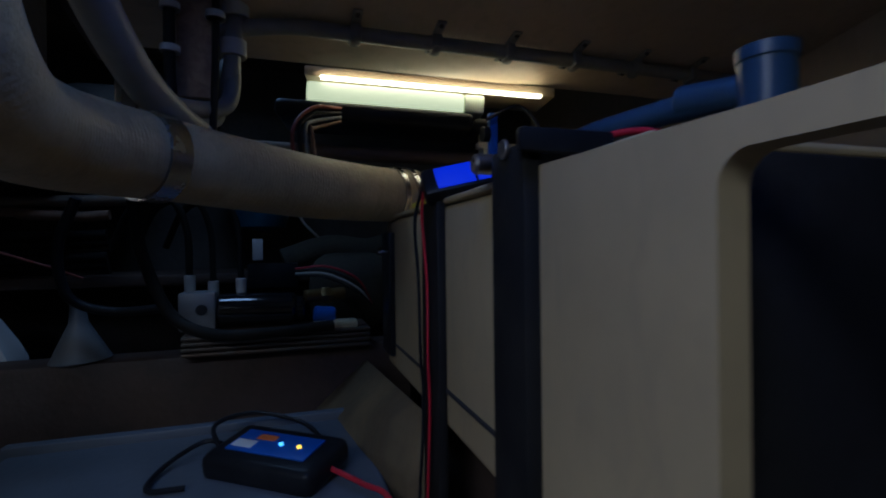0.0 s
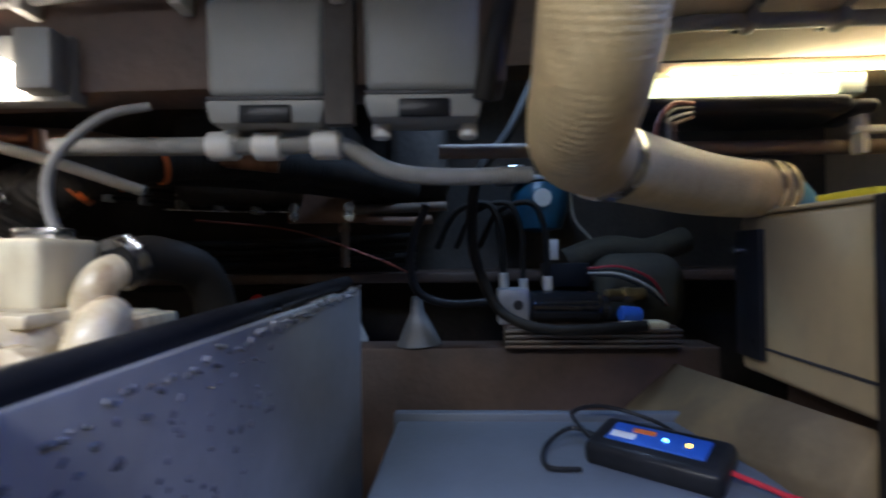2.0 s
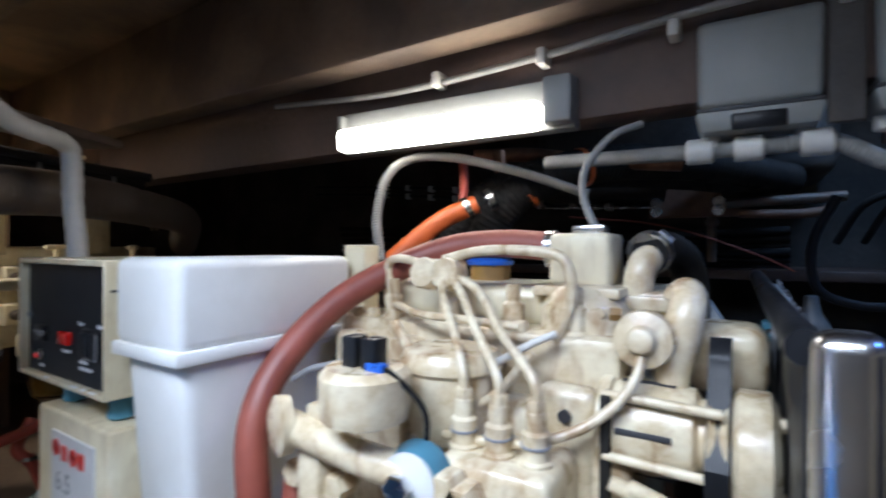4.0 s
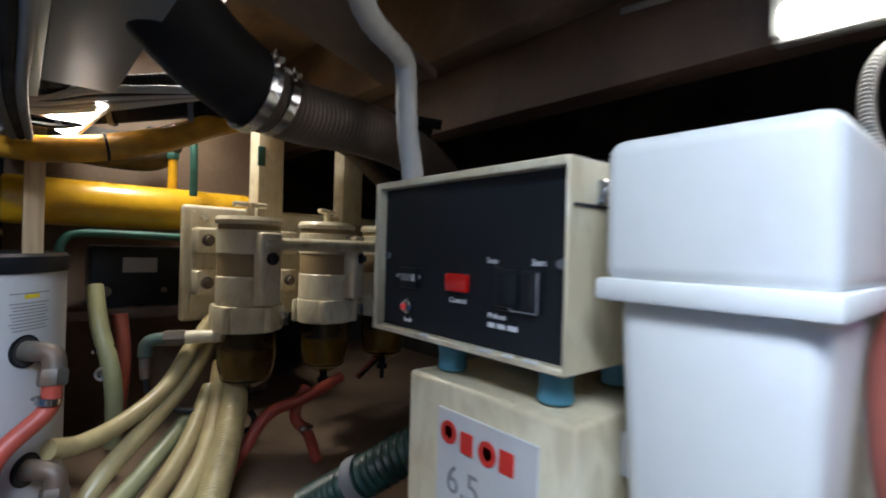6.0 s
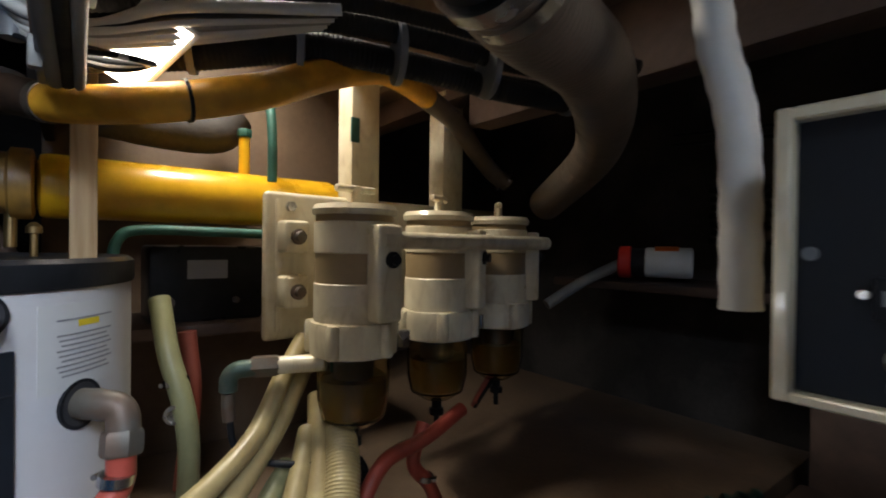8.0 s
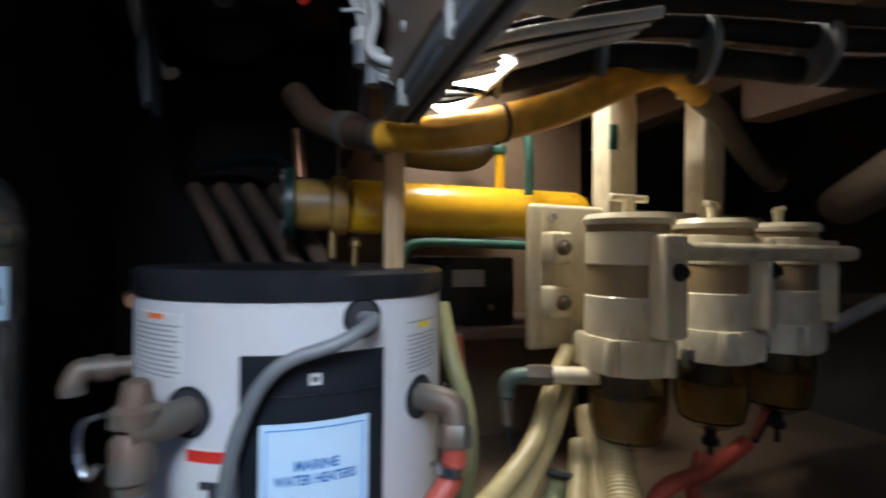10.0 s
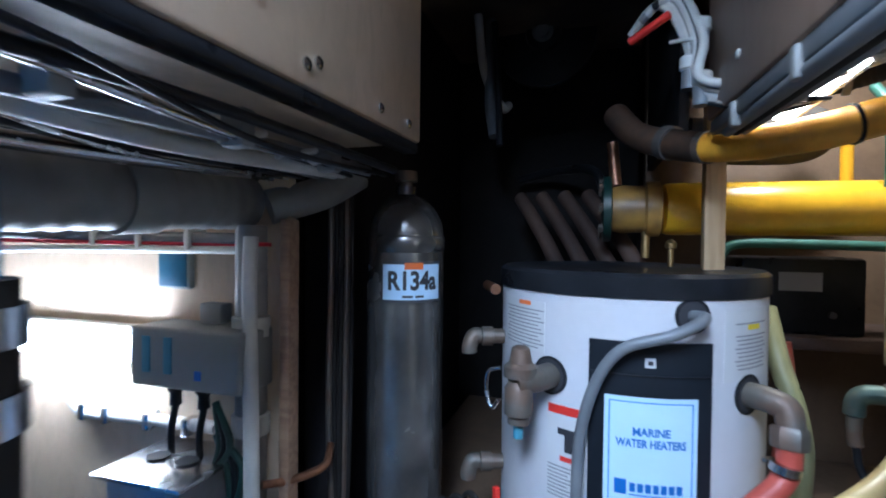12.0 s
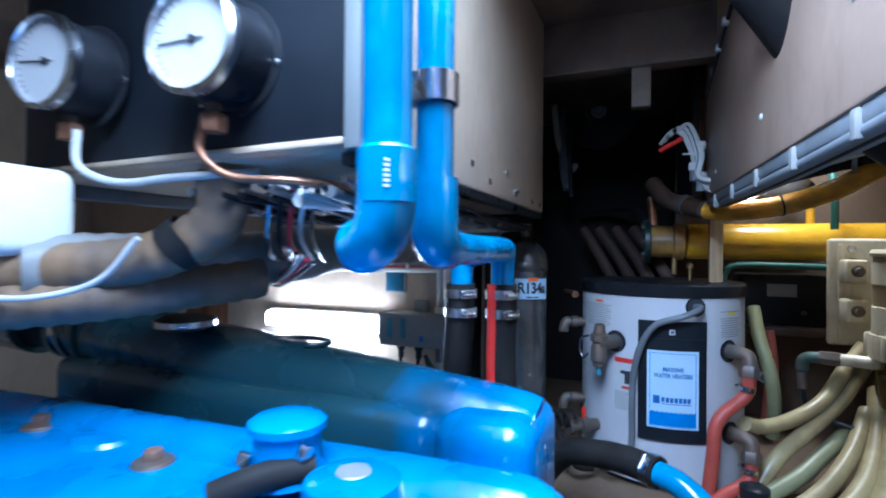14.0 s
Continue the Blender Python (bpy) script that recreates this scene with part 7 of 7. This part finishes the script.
for k in range(9):
    y = -0.30 - 0.03 * k
    hose("thin_cable", [(-0.63, y, 1.405 - 0.006 * (k % 4)), (-0.8, y - 0.008, 1.378 - 0.009 * (k % 3)), (-1.0, y + 0.006 * (k % 3), 1.396 - 0.01 * (k % 2)), (-1.25, y - 0.01, 1.372 + 0.008 * (k % 3)), (-1.54, y - 0.01, 1.38)], 0.0035 + 0.001 * (k % 2), (BLACK, STEEL, BLACK, WCABLE, GCABLE, BLACK, STEEL, BLACK, GCABLE)[k], "thin cable slung below the hanging cabinet", "cable", group="thin slung cables")
ad = hose("air_duct", [(-0.55, -0.78, 1.29), (-0.80, -0.64, 1.30), (-1.05, -0.60, 1.32), (-1.35, -0.58, 1.335), (-1.53, -0.57, 1.34)], 0.046, HOSEGR, "thick grey ribbed air duct below the cabinet", "duct", 0.0012, 0.03, 24)
for p, d in (((-0.92, -0.618, 1.31), (-1, 0.25, 0.08)), ((-1.12, -0.595, 1.324), (-1, 0.1, 0.06)), ((-1.33, -0.582, 1.334), (-1, 0.08, 0.05))):
    part("coupling", ring(p, d, 0.048, 0.055, 0.004, False), GREYBOX, ad, "pale grey coupling")
ld = hose("lagged_duct", [(-0.35, -0.98, 1.27), (-0.52, -0.82, 1.285), (-0.62, -0.66, 1.30), (-0.66, -0.56, 1.35), (-0.66, -0.54, 1.42)], 0.034, LAGGING, "grey-brown lagged duct below the gauges", "duct", 0.001, 0.03, 22)
for p, d in (((-0.52, -0.82, 1.285), (-0.55, 0.8, 0.08)), ((-0.645, -0.60, 1.325), (-0.3, 0.7, 0.6))):
    part("tape_band", ring(p, d, 0.0352, 0.03, 0.0015, False), RUBBER, ld, "dark tape band")
hose("lagged_pipe", [(-0.30, -1.05, 1.22), (-0.48, -0.86, 1.235), (-0.62, -0.70, 1.25), (-0.80, -0.60, 1.27)], 0.034, LAGGING, "brown lagged pipe below the gauges", "pipe", 0.0015, 0.03, 20)
hose("loose_wire", [(-0.42, -0.9, 1.31), (-0.50, -0.76, 1.255), (-0.56, -0.66, 1.27), (-0.58, -0.60, 1.33)], 0.004, WCABLE, "pale wire looped below the gauges", "cable")
for k in range(5):
    hose("loose_wire", [(-0.68, -0.40 - 0.02 * k, 1.40), (-0.76, -0.47 - 0.02 * k, 1.345 - 0.008 * k), (-0.9, -0.55 - 0.02 * k, 1.30), (-1.15, -0.7 - 0.05 * k, 1.28 + 0.01 * k), (-1.50, -1.1, 1.29)], 0.004, (STEEL, WCABLE, REDW, BLACK, STEEL)[k], "loose wire below the cabinet", "cable", group="loose wires")

for k in range(6):
    hose("wire_bundle", [(-0.70, -0.42 - 0.01 * k, 1.30 + 0.004 * k), (-0.80, -0.55, 1.262 + 0.005 * k), (-0.95, -0.70 - 0.01 * k, 1.243 + 0.006 * (k % 3)), (-1.15, -0.95, 1.24 + 0.004 * k), (-1.45, -1.3, 1.255)], 0.0028, (BLACK, REDW, WCABLE, BLACK, STEEL, OXRED)[k], "thin wire in a slack bundle below the cabinet", "cable", group="slack wire bundle")
for k in range(2):
    part("white_binding", tube([(-1.38 + 0.10 * k + 0.03 * math.sin(0.9 * i), -0.335 - 0.004 * i, 1.385 + 0.006 * math.cos(1.8 * i)) for i in range(12)], 0.004, 4, 8), WCABLE, ad, "white spiral binding")

# ---- cream bulkhead fittings ----
t = thing("switch_box", "grey electrical control box on the cream bulkhead", "electrical box")
part("case", box(-1.54, -1.455, -0.735, -0.515, 1.03, 1.13, 0.006, 3), GREYBOX, t)
part("side_plate", box(-1.53, -1.46, -0.742, -0.735, 1.045, 1.128, 0.002), GCABLE, t)
for y in (-0.70, -0.655):
    part("window", box(-1.4555, -1.453, y - 0.008, y + 0.008, 1.055, 1.115, 0.0005), BLUEPALE, t)
part("badge", box(-1.4555, -1.453, -0.60, -0.588, 1.05, 1.065, 0.0), BLUEP, t)
for y in (-0.68, -0.62):
    part("gland", lathe([(0.012, 0), (0.014, -0.012), (0.009, -0.02), (0.010, -0.04)], pose(-1.495, y, 1.03), 16), BLACK, t)
    part("tail", tube([(-1.495, y, 0.99), (-1.49, y - 0.005, 0.94), (-1.48, y + 0.01, 0.88)], 0.006, 6, 10), BLACK, t)
t = thing("meter", "small dark meter on the cream bulkhead", "meter")
part("case", box(-1.54, -1.525, -0.755, -0.68, 1.185, 1.255, 0.006), GREYBOX, t)
part("face", box(-1.526, -1.523, -0.748, -0.687, 1.19, 1.25, 0.001), TEAL, t)
tagged(part("small_box", box(-1.54, -1.51, -0.645, -0.60, 1.13, 1.165, 0.004), GREYBOX), "small grey plastic box on the bulkhead", "electrical box")
hose("conduit", [(-1.525, -0.985, 0.985), (-1.525, -0.965, 0.955), (-1.525, -0.93, 0.938), (-1.525, -0.80, 0.942), (-1.525, -0.62, 0.945)], 0.011, WCABLE, "white conduit on the cream bulkhead", "pipe")
for y in (-0.93, -0.87, -0.77, -0.68):
    tagged(part("pipe_clip", box(-1.54, -1.511, y - 0.008, y + 0.008, 0.925, 0.957, 0.004), STEEL), "bright pipe clip on the bulkhead", "clip", "bulkhead pipe clips")
t = thing("outlet_box", "metal outlet box with two sockets", "electrical box")
part("case", box(-1.54, -1.40, -0.72, -0.575, 0.76, 0.905, 0.004), SHEET, t)
part("cover", box(-1.545, -1.385, -0.735, -0.56, 0.905, 0.912, 0.002), STEEL, t)
for y in (-0.68, -0.62):
    part("socket", rod((-1.46, y, 0.911), (-1.46, y, 0.916), 0.018, 18), BLACK, t)
hose("wall_loom", [(-1.52, -1.9, 1.30), (-1.515, -1.2, 1.285), (-1.515, -0.85, 1.278), (-1.515, -0.55, 1.275)], 0.012, GCABLE, "grey cable loom along the bulkhead", "cable")
hose("wall_loom", [(-1.515, -1.9, 1.275), (-1.50, -1.2, 1.27), (-1.505, -0.85, 1.268), (-1.51, -0.50, 1.268)], 0.0035, REDW, "red cable in the bulkhead loom", "cable")
hose("wall_loom", [(-1.51, -1.9, 1.262), (-1.49, -1.3, 1.25), (-1.50, -0.95, 1.255), (-1.51, -0.55, 1.258)], 0.007, WCABLE, "pale cable in the bulkhead loom", "cable")
for k in range(4):
    tagged(part("loom_clip", box(-1.54, -1.497, -0.558 - 0.11 * k, -0.546 - 0.11 * k, 1.256, 1.294, 0.004), WCABLE), "white loom clip on the bulkhead", "clip", "loom clips")
hose("white_riser", [(-1.50, -0.53, 1.28), (-1.49, -0.525, 1.20), (-1.475, -0.51, 1.05), (-1.46, -0.495, 0.85), (-1.45, -0.49, 0.6)], 0.012, WCABLE, "white conduit running down the bulkhead edge", "pipe")
hose("grey_riser", [(-1.52, -0.545, 1.30), (-1.52, -0.545, 1.0), (-1.52, -0.545, 0.62)], 0.026, HOSEGR, "grey plastic pipe on the bulkhead edge", "pipe")
for z in (1.13, 0.965, 0.80):
    tagged(part("pipe_socket", lathe([(0.027, -0.018), (0.031, -0.016), (0.031, 0.016), (0.027, 0.018)], pose(-1.52, -0.545, z), 22), WCABLE), "pale plastic pipe socket", "coupling", "pipe sockets")
for k in range(3):
    hose("green_wire", [(-1.50, -0.60, 1.0), (-1.48, -0.575 + 0.01 * k, 0.93), (-1.475, -0.60 - 0.02 * k, 0.86), (-1.475, -0.55, 0.84), (-1.48, -0.56 + 0.015 * k, 0.91), (-1.49, -0.59, 0.95)], 0.006, (DKGREEN, BLACK, DKGREEN)[k], "coiled dark cable on the bulkhead", "cable", group="coiled cables")
tagged(part("wooden_edge", box(-1.545, -1.515, -0.487, -0.468, 0.0, 1.31, 0.003), WOODB), "bare wooden edge of the bulkhead", "trim")
tagged(part("wooden_batten", box(-1.54, -1.50, -2.1, -0.75, 1.315, 1.34, 0.003), WOODR), "red-brown wooden batten on the bulkhead", "batten")
tagged(part("wooden_rib", box(-1.53, -1.49, -0.026, 0.026, -0.7, 0.12, 0.004, m=pose(0, -1.565, 1.21, -33)), WOODL), "pale wooden rib beside the engine", "rib")
tagged(part("locker_front", box(-1.538, -1.532, -2.1, -1.42, 0.0, 1.24, 0.002), WOODR), "red-brown wooden locker panel", "panel")
t = thing("green_terminal", "pale green terminal box on a wooden panel", "electrical box")
part("case", box(-1.50, -1.46, -1.78, -1.66, 1.07, 1.14, 0.006), DIFF, t)
part("lead", tube([(-1.46, -1.70, 1.10), (-1.40, -1.62, 1.075), (-1.42, -1.5, 1.06)], 0.006, 6, 10), BLACK, t)

# ---- refrigerant cylinder and pipes in the alcove ----
t = thing("refrigerant_cylinder", "grey steel refrigerant cylinder with a blue label", "gas cylinder")
CC, CR = (-1.712, -0.342), 0.0735
part("shell", lathe([(0.055, 0.66), (CR, 0.675), (CR, 1.285), (CR - 0.004, 1.312), (CR - 0.018, 1.338), (0.035, 1.358), (0.02, 1.365), (0.02, 1.38)], pose(*CC, 0), 48), CYLG, t)
part("weld_band", lathe([(CR, 1.255), (CR + 0.002, 1.258), (CR + 0.002, 1.283), (CR, 1.286)], pose(*CC, 0), 48), CYLG, t)
part("foot_ring", lathe([(CR, 0.70), (CR + 0.003, 0.703), (CR + 0.003, 0.73), (CR, 0.733)], pose(*CC, 0), 48), STEEL, t)
part("label", drum_patch(CC, CR + 0.0005, -14, 78, 1.165, 1.24, 0.0012, 20), INK, t)
face = part("label_face", drum_patch(CC, CR + 0.0017, -11, 75, 1.17, 1.234, 0.0008, 20), STICKER, t, "blue refrigerant label")
lettering("R134a", 0.046, INK, on_drum(CC, CR + 0.003, 32, 1.203), face, bend=CR, width=0.095, bold=0.0016)
part("label_flash", drum_patch(CC, CR + 0.0025, 20, 46, 1.225, 1.237, 0.0008, 6), ORINK, face)
bars([(-0.02, 0.0, 0), (0.004, 0.02, 0)], INK, on_drum(CC, CR + 0.0027, 32, 1.176), t, h=0.004, bend=CR)
part("valve", lathe([(0.012, 0), (0.012, 0.03), (0.022, 0.031), (0.022, 0.05)], pose(*CC, 1.36), 18), BRONZE, t)
for k in range(5):
    x, y = -1.625 - 0.009 * k, -0.455 + 0.006 * k
    hose("refrigerant_line", [(x, y, 1.37), (x, y, 1.2), (x + 0.005, y, 0.95), (x + 0.01 * (k - 2), y, 0.67)], 0.0055, (BRONZE, RUBBER, RUBBER, BRONZE, RUBBER)[k], "thin refrigerant line beside the cylinder", "pipe", group="refrigerant lines")
hose("refrigerant_line", [(-1.62, -0.45, 0.9), (-1.58, -0.44, 0.88), (-1.53, -0.47, 0.875), (-1.49, -0.50, 0.88)], 0.007, COPPER, "copper line crossing to the bulkhead", "pipe")
hose("duct_end", [(-1.53, -0.52, 1.33), (-1.60, -0.46, 1.36), (-1.66, -0.42, 1.40)], 0.03, HOSEGR, "grey hose end above the cylinder", "hose")
tagged(part("copper_bar", rod((-2.05, -0.25, 1.165), (-1.90, -0.20, 1.17), 0.012, 14), COPPER), "copper pipe behind the heater", "pipe")
for k in range(4):
    hose("slanted_pipe", [(-2.42 + 0.02 * k, -0.22 + 0.07 * k, 1.42), (-2.32 + 0.02 * k, -0.14 + 0.07 * k, 1.30), (-2.22 + 0.02 * k, -0.07 + 0.07 * k, 1.18)], 0.022, BROWN, "slanted brown pipe in the alcove", "pipe", group="slanted pipes")
hose("alcove_cable", [(-2.6, -0.25, 1.50), (-2.55, -0.12, 1.52), (-2.4, 0.0, 1.50), (-2.3, 0.04, 1.42)], 0.014, BLACK, "black cable arching in the alcove", "cable")
hose("alcove_cable", [(-2.3, -0.30, 1.95), (-2.27, -0.295, 1.8), (-2.25, -0.29, 1.68), (-2.22, -0.27, 1.58)], 0.016, GCABLE, "grey cable hanging in the alcove", "cable")
hose("alcove_cable", [(-2.25, -0.33, 1.95), (-2.26, -0.31, 1.78), (-2.28, -0.26, 1.68), (-2.34, -0.25, 1.70)], 0.013, WCABLE, "pale cable hanging in the alcove", "cable")
hose("alcove_cable", [(-2.2, -0.27, 1.9), (-2.22, -0.26, 1.7), (-2.2, -0.25, 1.55)], 0.010, BLACK, "black cable hanging in the alcove", "cable")
t = thing("blower", "dark blower motor high in the alcove", "blower")
part("housing", lathe([(0.14, 0), (0.17, 0.02), (0.17, 0.06), (0.06, 0.07), (0.055, 0.09), (0.03, 0.095)], aim((-2.55, -0.16, 1.98), (1, 0, -0.12)), 36), BLACK, t)
part("hub", lathe([(0.032, 0), (0.035, 0.004), (0.024, 0.008), (0.02, 0.02)], aim((-2.455, -0.16, 1.968), (1, 0, -0.12)), 26), GREYBOX, t)
# alcove shade, put in as near-black sheets
structure("alcove_back", box(-2.75, -2.70, -0.5, 0.16, 0.66, 2.3, 0.004), VOID, "near-black sheet standing in for the alcove's dark back", "wall")
structure("alcove_side", box(-2.75, -1.70, -0.56, -0.50, 0.0, 1.98, 0.004), VOID, "near-black sheet standing in for the alcove's dark side", "wall")
hose("drain_hose", [(-1.60, -0.12, 0.70), (-1.56, -0.16, 0.72), (-1.56, -0.2, 0.78), (-1.62, -0.23, 0.82)], 0.012, RUBBER, "black drain hose at the heater's foot", "hose")

# ---- blue engine ----
eng = thing("blue_engine", "glossy blue diesel engine with a dark teal exhaust manifold", "engine")
EM = pose(-0.56, -0.14, 0, 0, 0, -3)
part("block", box(-0.27, 0.27, -1.35, 0.0, 0.25, 0.92, 0.03, 3, m=EM), BLUEENG, eng)
b = box(-0.14, 0.33, -1.30, 0.0, 0.86, 1.045, 0.06, 5, m=EM)
part("valve_cover", b, BLUEENG, eng)
part("cover_ridge", tube([(-0.645, -1.30, 1.01), (-0.655, -0.9, 1.016), (-0.665, -0.4, 1.02), (-0.672, -0.16, 1.02), (-0.676, -0.12, 1.012), (-0.678, -0.10, 0.985), (-0.679, -0.095, 0.94)], 0.052, 8, 28), BLUEENG, eng, "long rounded blue ridge of the cover")
part("front_boss", box(-0.70, -0.32, -0.16, -0.105, 0.80, 0.99, 0.02, 4), BLUEENG, eng)
part("manifold", tube([EM @ Vector((-0.265, -0.02, 1.045)), EM @ Vector((-0.262, -0.10, 1.06)), EM @ Vector((-0.25, -0.55, 1.105)), EM @ Vector((-0.235, -0.98, 1.145))], 0.068, 8, 28), TEALBLUE, eng, "dark teal cast manifold turning blue towards its end")
part("manifold_body", box(-0.335, -0.155, -0.13, 0.005, 0.93, 1.105, 0.035, 5, m=EM), TEALBLUE, eng)
part("manifold_end", box(-0.335, -0.16, -0.98, -0.12, 0.93, 1.10, 0.03, 4, m=EM), TEALBLUE, eng)
for dx in (0, 0.02, 0.04):
    part("casting_mark", rod(EM @ Vector((-0.158, -0.06 - dx, 1.05)), EM @ Vector((-0.152, -0.06 - dx, 1.05)), 0.005, 12), BLUEENG, eng)
part("elbow", tube([EM @ Vector((-0.235, -0.95, 1.145)), EM @ Vector((-0.23, -1.06, 1.15)), EM @ Vector((-0.22, -1.16, 1.155))], 0.058, 6, 24), RUBBER, eng, "black hose at the manifold's end")
part("elbow_clamp", ring(EM @ Vector((-0.232, -1.01, 1.148)), (0.0, -1, 0), 0.060, 0.018), STEEL, eng)
part("coupling", tube([EM @ Vector((-0.22, -1.12, 1.155)), EM @ Vector((-0.21, -1.25, 1.16)), EM @ Vector((-0.16, -1.4, 1.16))], 0.075, 6, 24), MANIF, eng)
part("oil_filler", lathe([(0.03, 0), (0.045, 0.006), (0.048, 0.02), (0.03, 0.026)], pose(-0.775, -0.745, 1.175), 26), BLACK, eng)
part("filler_clip", ring((-0.775, -0.745, 1.188), (0, 0, 1), 0.048, 0.01), STEEL, eng)
part("coolant_cap_neck", lathe([(0.05, 0), (0.038, 0.02), (0.038, 0.05)], pose(-0.605, -0.385, 1.06), 26), BLUEENG, eng)
part("coolant_cap", lathe([(0.04, 0), (0.044, 0.003), (0.044, 0.011), (0.037, 0.016), (0.012, 0.019)], pose(-0.605, -0.385, 1.11), 32), BLUEENG, eng, "blue round filler cap")
part("lower_boss", lathe([(0.07, 0), (0.055, 0.02), (0.05, 0.05), (0.03, 0.055)], pose(-0.585, -0.285, 1.03), 28), BLUEENG, eng)
part("boss_patch", lathe([(0.02, 0), (0.018, 0.002)], pose(-0.59, -0.287, 1.0845), 14), SHEET, eng, "worn bare metal patch")
part("vent_plug", tube([(-0.53, -0.42, 1.06), (-0.56, -0.38, 1.075), (-0.60, -0.345, 1.075)], 0.016, 6, 14), RUBBER, eng)
for p in ((-0.56, -0.41, 1.082), (-0.585, -0.35, 1.09)):
    part("clip_screw", hexnut(p, (-0.4, 0.3, 1), 0.009, 0.014), STEEL, eng)
for x, y in ((-0.615, -0.853), (-0.590, -0.581)):
    part("cover_washer", lathe([(0.026, 0), (0.024, 0.004), (0.012, 0.006)], pose(x, y, 1.045), 22), BRONZE, eng)
    part("cover_nut", hexnut((x, y, 1.048), (0, 0, 1), 0.013, 0.014), RUST, eng)
part("cover_step", lathe([(0.05, 0), (0.046, 0.006), (0.035, 0.008)], pose(-0.625, -0.715, 1.045), 26), BLUEENG, eng)
part("casting_oval", tube([EM @ Vector((-0.262 + 0.03 * math.cos(a), -0.42 + 0.05 * math.sin(a), 1.159)) for a in [0.52 * k for k in range(13)]], 0.004, 3, 8), MANIF, eng)
for k in range(3):
    part("manifold_band", ring(EM @ Vector((-0.235, -0.93 - 0.05 * k, 1.142)), (0.0, -1, 0.08), 0.070 - 0.004 * k, 0.016, 0.004, False), MANIF, eng)
part("bed", box(-0.30, 0.30, -1.38, 0.0, 0.0, 0.26, 0.01, m=EM), BROWN, eng)
t = thing("engine_coolant_hose", "black hose with a clamp and blue pipe end by the engine", "hose")
part("hose", tube([(-1.42, -0.26, 0.67), (-1.37, -0.22, 0.76), (-1.33, -0.16, 0.84), (-1.29, -0.08, 0.865), (-1.24, -0.02, 0.88), (-1.195, 0.036, 0.882)], 0.03, 8, 18), RUBBER, t)
part("clamp", ring((-1.205, 0.025, 0.882), (0.7, 0.8, 0), 0.031, 0.02), STEEL, t)
part("pipe", tube([(-1.20, 0.03, 0.882), (-1.165, 0.075, 0.876), (-1.14, 0.115, 0.84), (-1.135, 0.13, 0.74)], 0.024, 8, 18), BLUEPIPE, t, "blue painted pipe end")

# ---- blue pipes ----
t = thing("blue_pipe", "glossy blue painted pipe with an elbow", "pipe", "blue pipes")
part("riser", rod((-0.50, -0.203, 1.38), (-0.50, -0.203, 1.98), 0.0205, 24), BLUEPIPE, t)
part("socket", lathe([(0.0215, 0), (0.0245, 0.003), (0.0245, 0.045), (0.0215, 0.048)], pose(-0.50, -0.203, 1.352), 26), BLUEPIPE, t)
bars([(-0.006, -0.002, 0.010 - 0.004 * i) for i in range(6)], INKWHITE, on_drum((-0.50, -0.203), 0.0247, 36, 1.376), t, "print", h=0.0022)
part("elbow", tube([(-0.50, -0.203, 1.385), (-0.50, -0.203, 1.365), (-0.502, -0.206, 1.345), (-0.506, -0.214, 1.330), (-0.513, -0.227, 1.322), (-0.519, -0.238, 1.320)], 0.0245, 8, 22), BLUEPIPE, t)
t = thing("blue_pipe", "glossy blue painted pipe with an elbow and steel clip", "pipe", "blue pipes")
part("riser", rod((-0.605, -0.205, 1.38), (-0.605, -0.205, 1.98), 0.0195, 24), BLUEPIPE, t)
part("elbow", tube([(-0.605, -0.205, 1.39), (-0.606, -0.205, 1.345), (-0.618, -0.206, 1.325), (-0.65, -0.208, 1.32)], 0.0245, 8, 22), BLUEPIPE, t)
part("run", tube([(-0.64, -0.208, 1.32), (-0.75, -0.21, 1.319), (-0.90, -0.212, 1.320), (-0.938, -0.216, 1.315), (-0.947, -0.22, 1.285), (-0.948, -0.221, 1.24)], 0.0195, 8, 22), BLUEPIPE, t)
part("branch", tube([(-0.925, -0.212, 1.318), (-0.935, -0.25, 1.315), (-0.938, -0.285, 1.30), (-0.938, -0.292, 1.25)], 0.0195, 8, 22), BLUEPIPE, t)
part("clip", ring((-0.605, -0.205, 1.48), (0, 0, 1), 0.0215, 0.03, 0.003, False), STEEL, t, "polished steel pipe clip")
part("clip_tab", box(-0.59, -0.50, -0.228, -0.222, 1.49, 1.52, 0.002), STEEL, t)
hose("engine_hose", [(-0.938, -0.292, 1.262), (-0.94, -0.293, 1.20), (-0.945, -0.30, 1.10), (-0.97, -0.30, 0.98), (-1.02, -0.28, 0.85), (-1.08, -0.26, 0.68)], 0.0255, RUBBER, "thick black rubber hose dropping from a blue pipe", "hose", sides=20)
t = thing("engine_hose", "thick black rubber hose with a red stripe", "hose")
pts = [(-0.948, -0.221, 1.262), (-0.948, -0.221, 1.20), (-0.95, -0.222, 1.10), (-0.965, -0.215, 0.98), (-1.0, -0.20, 0.85), (-1.05, -0.18, 0.68)]
part("hose", tube(pts, 0.0255, 8, 20), RUBBER, t)
part("stripe", tube([Vector(p) + Vector((0.0215, -0.011, 0)) for p in pts], 0.0085, 8, 10), REDINK, t, "red stripe")
for x, y in ((-0.938, -0.292), (-0.948, -0.221)):
    for z in (1.245, 1.213):
        clamp((x, y, z), (0, 0, 1), 0.0262, 0.015)
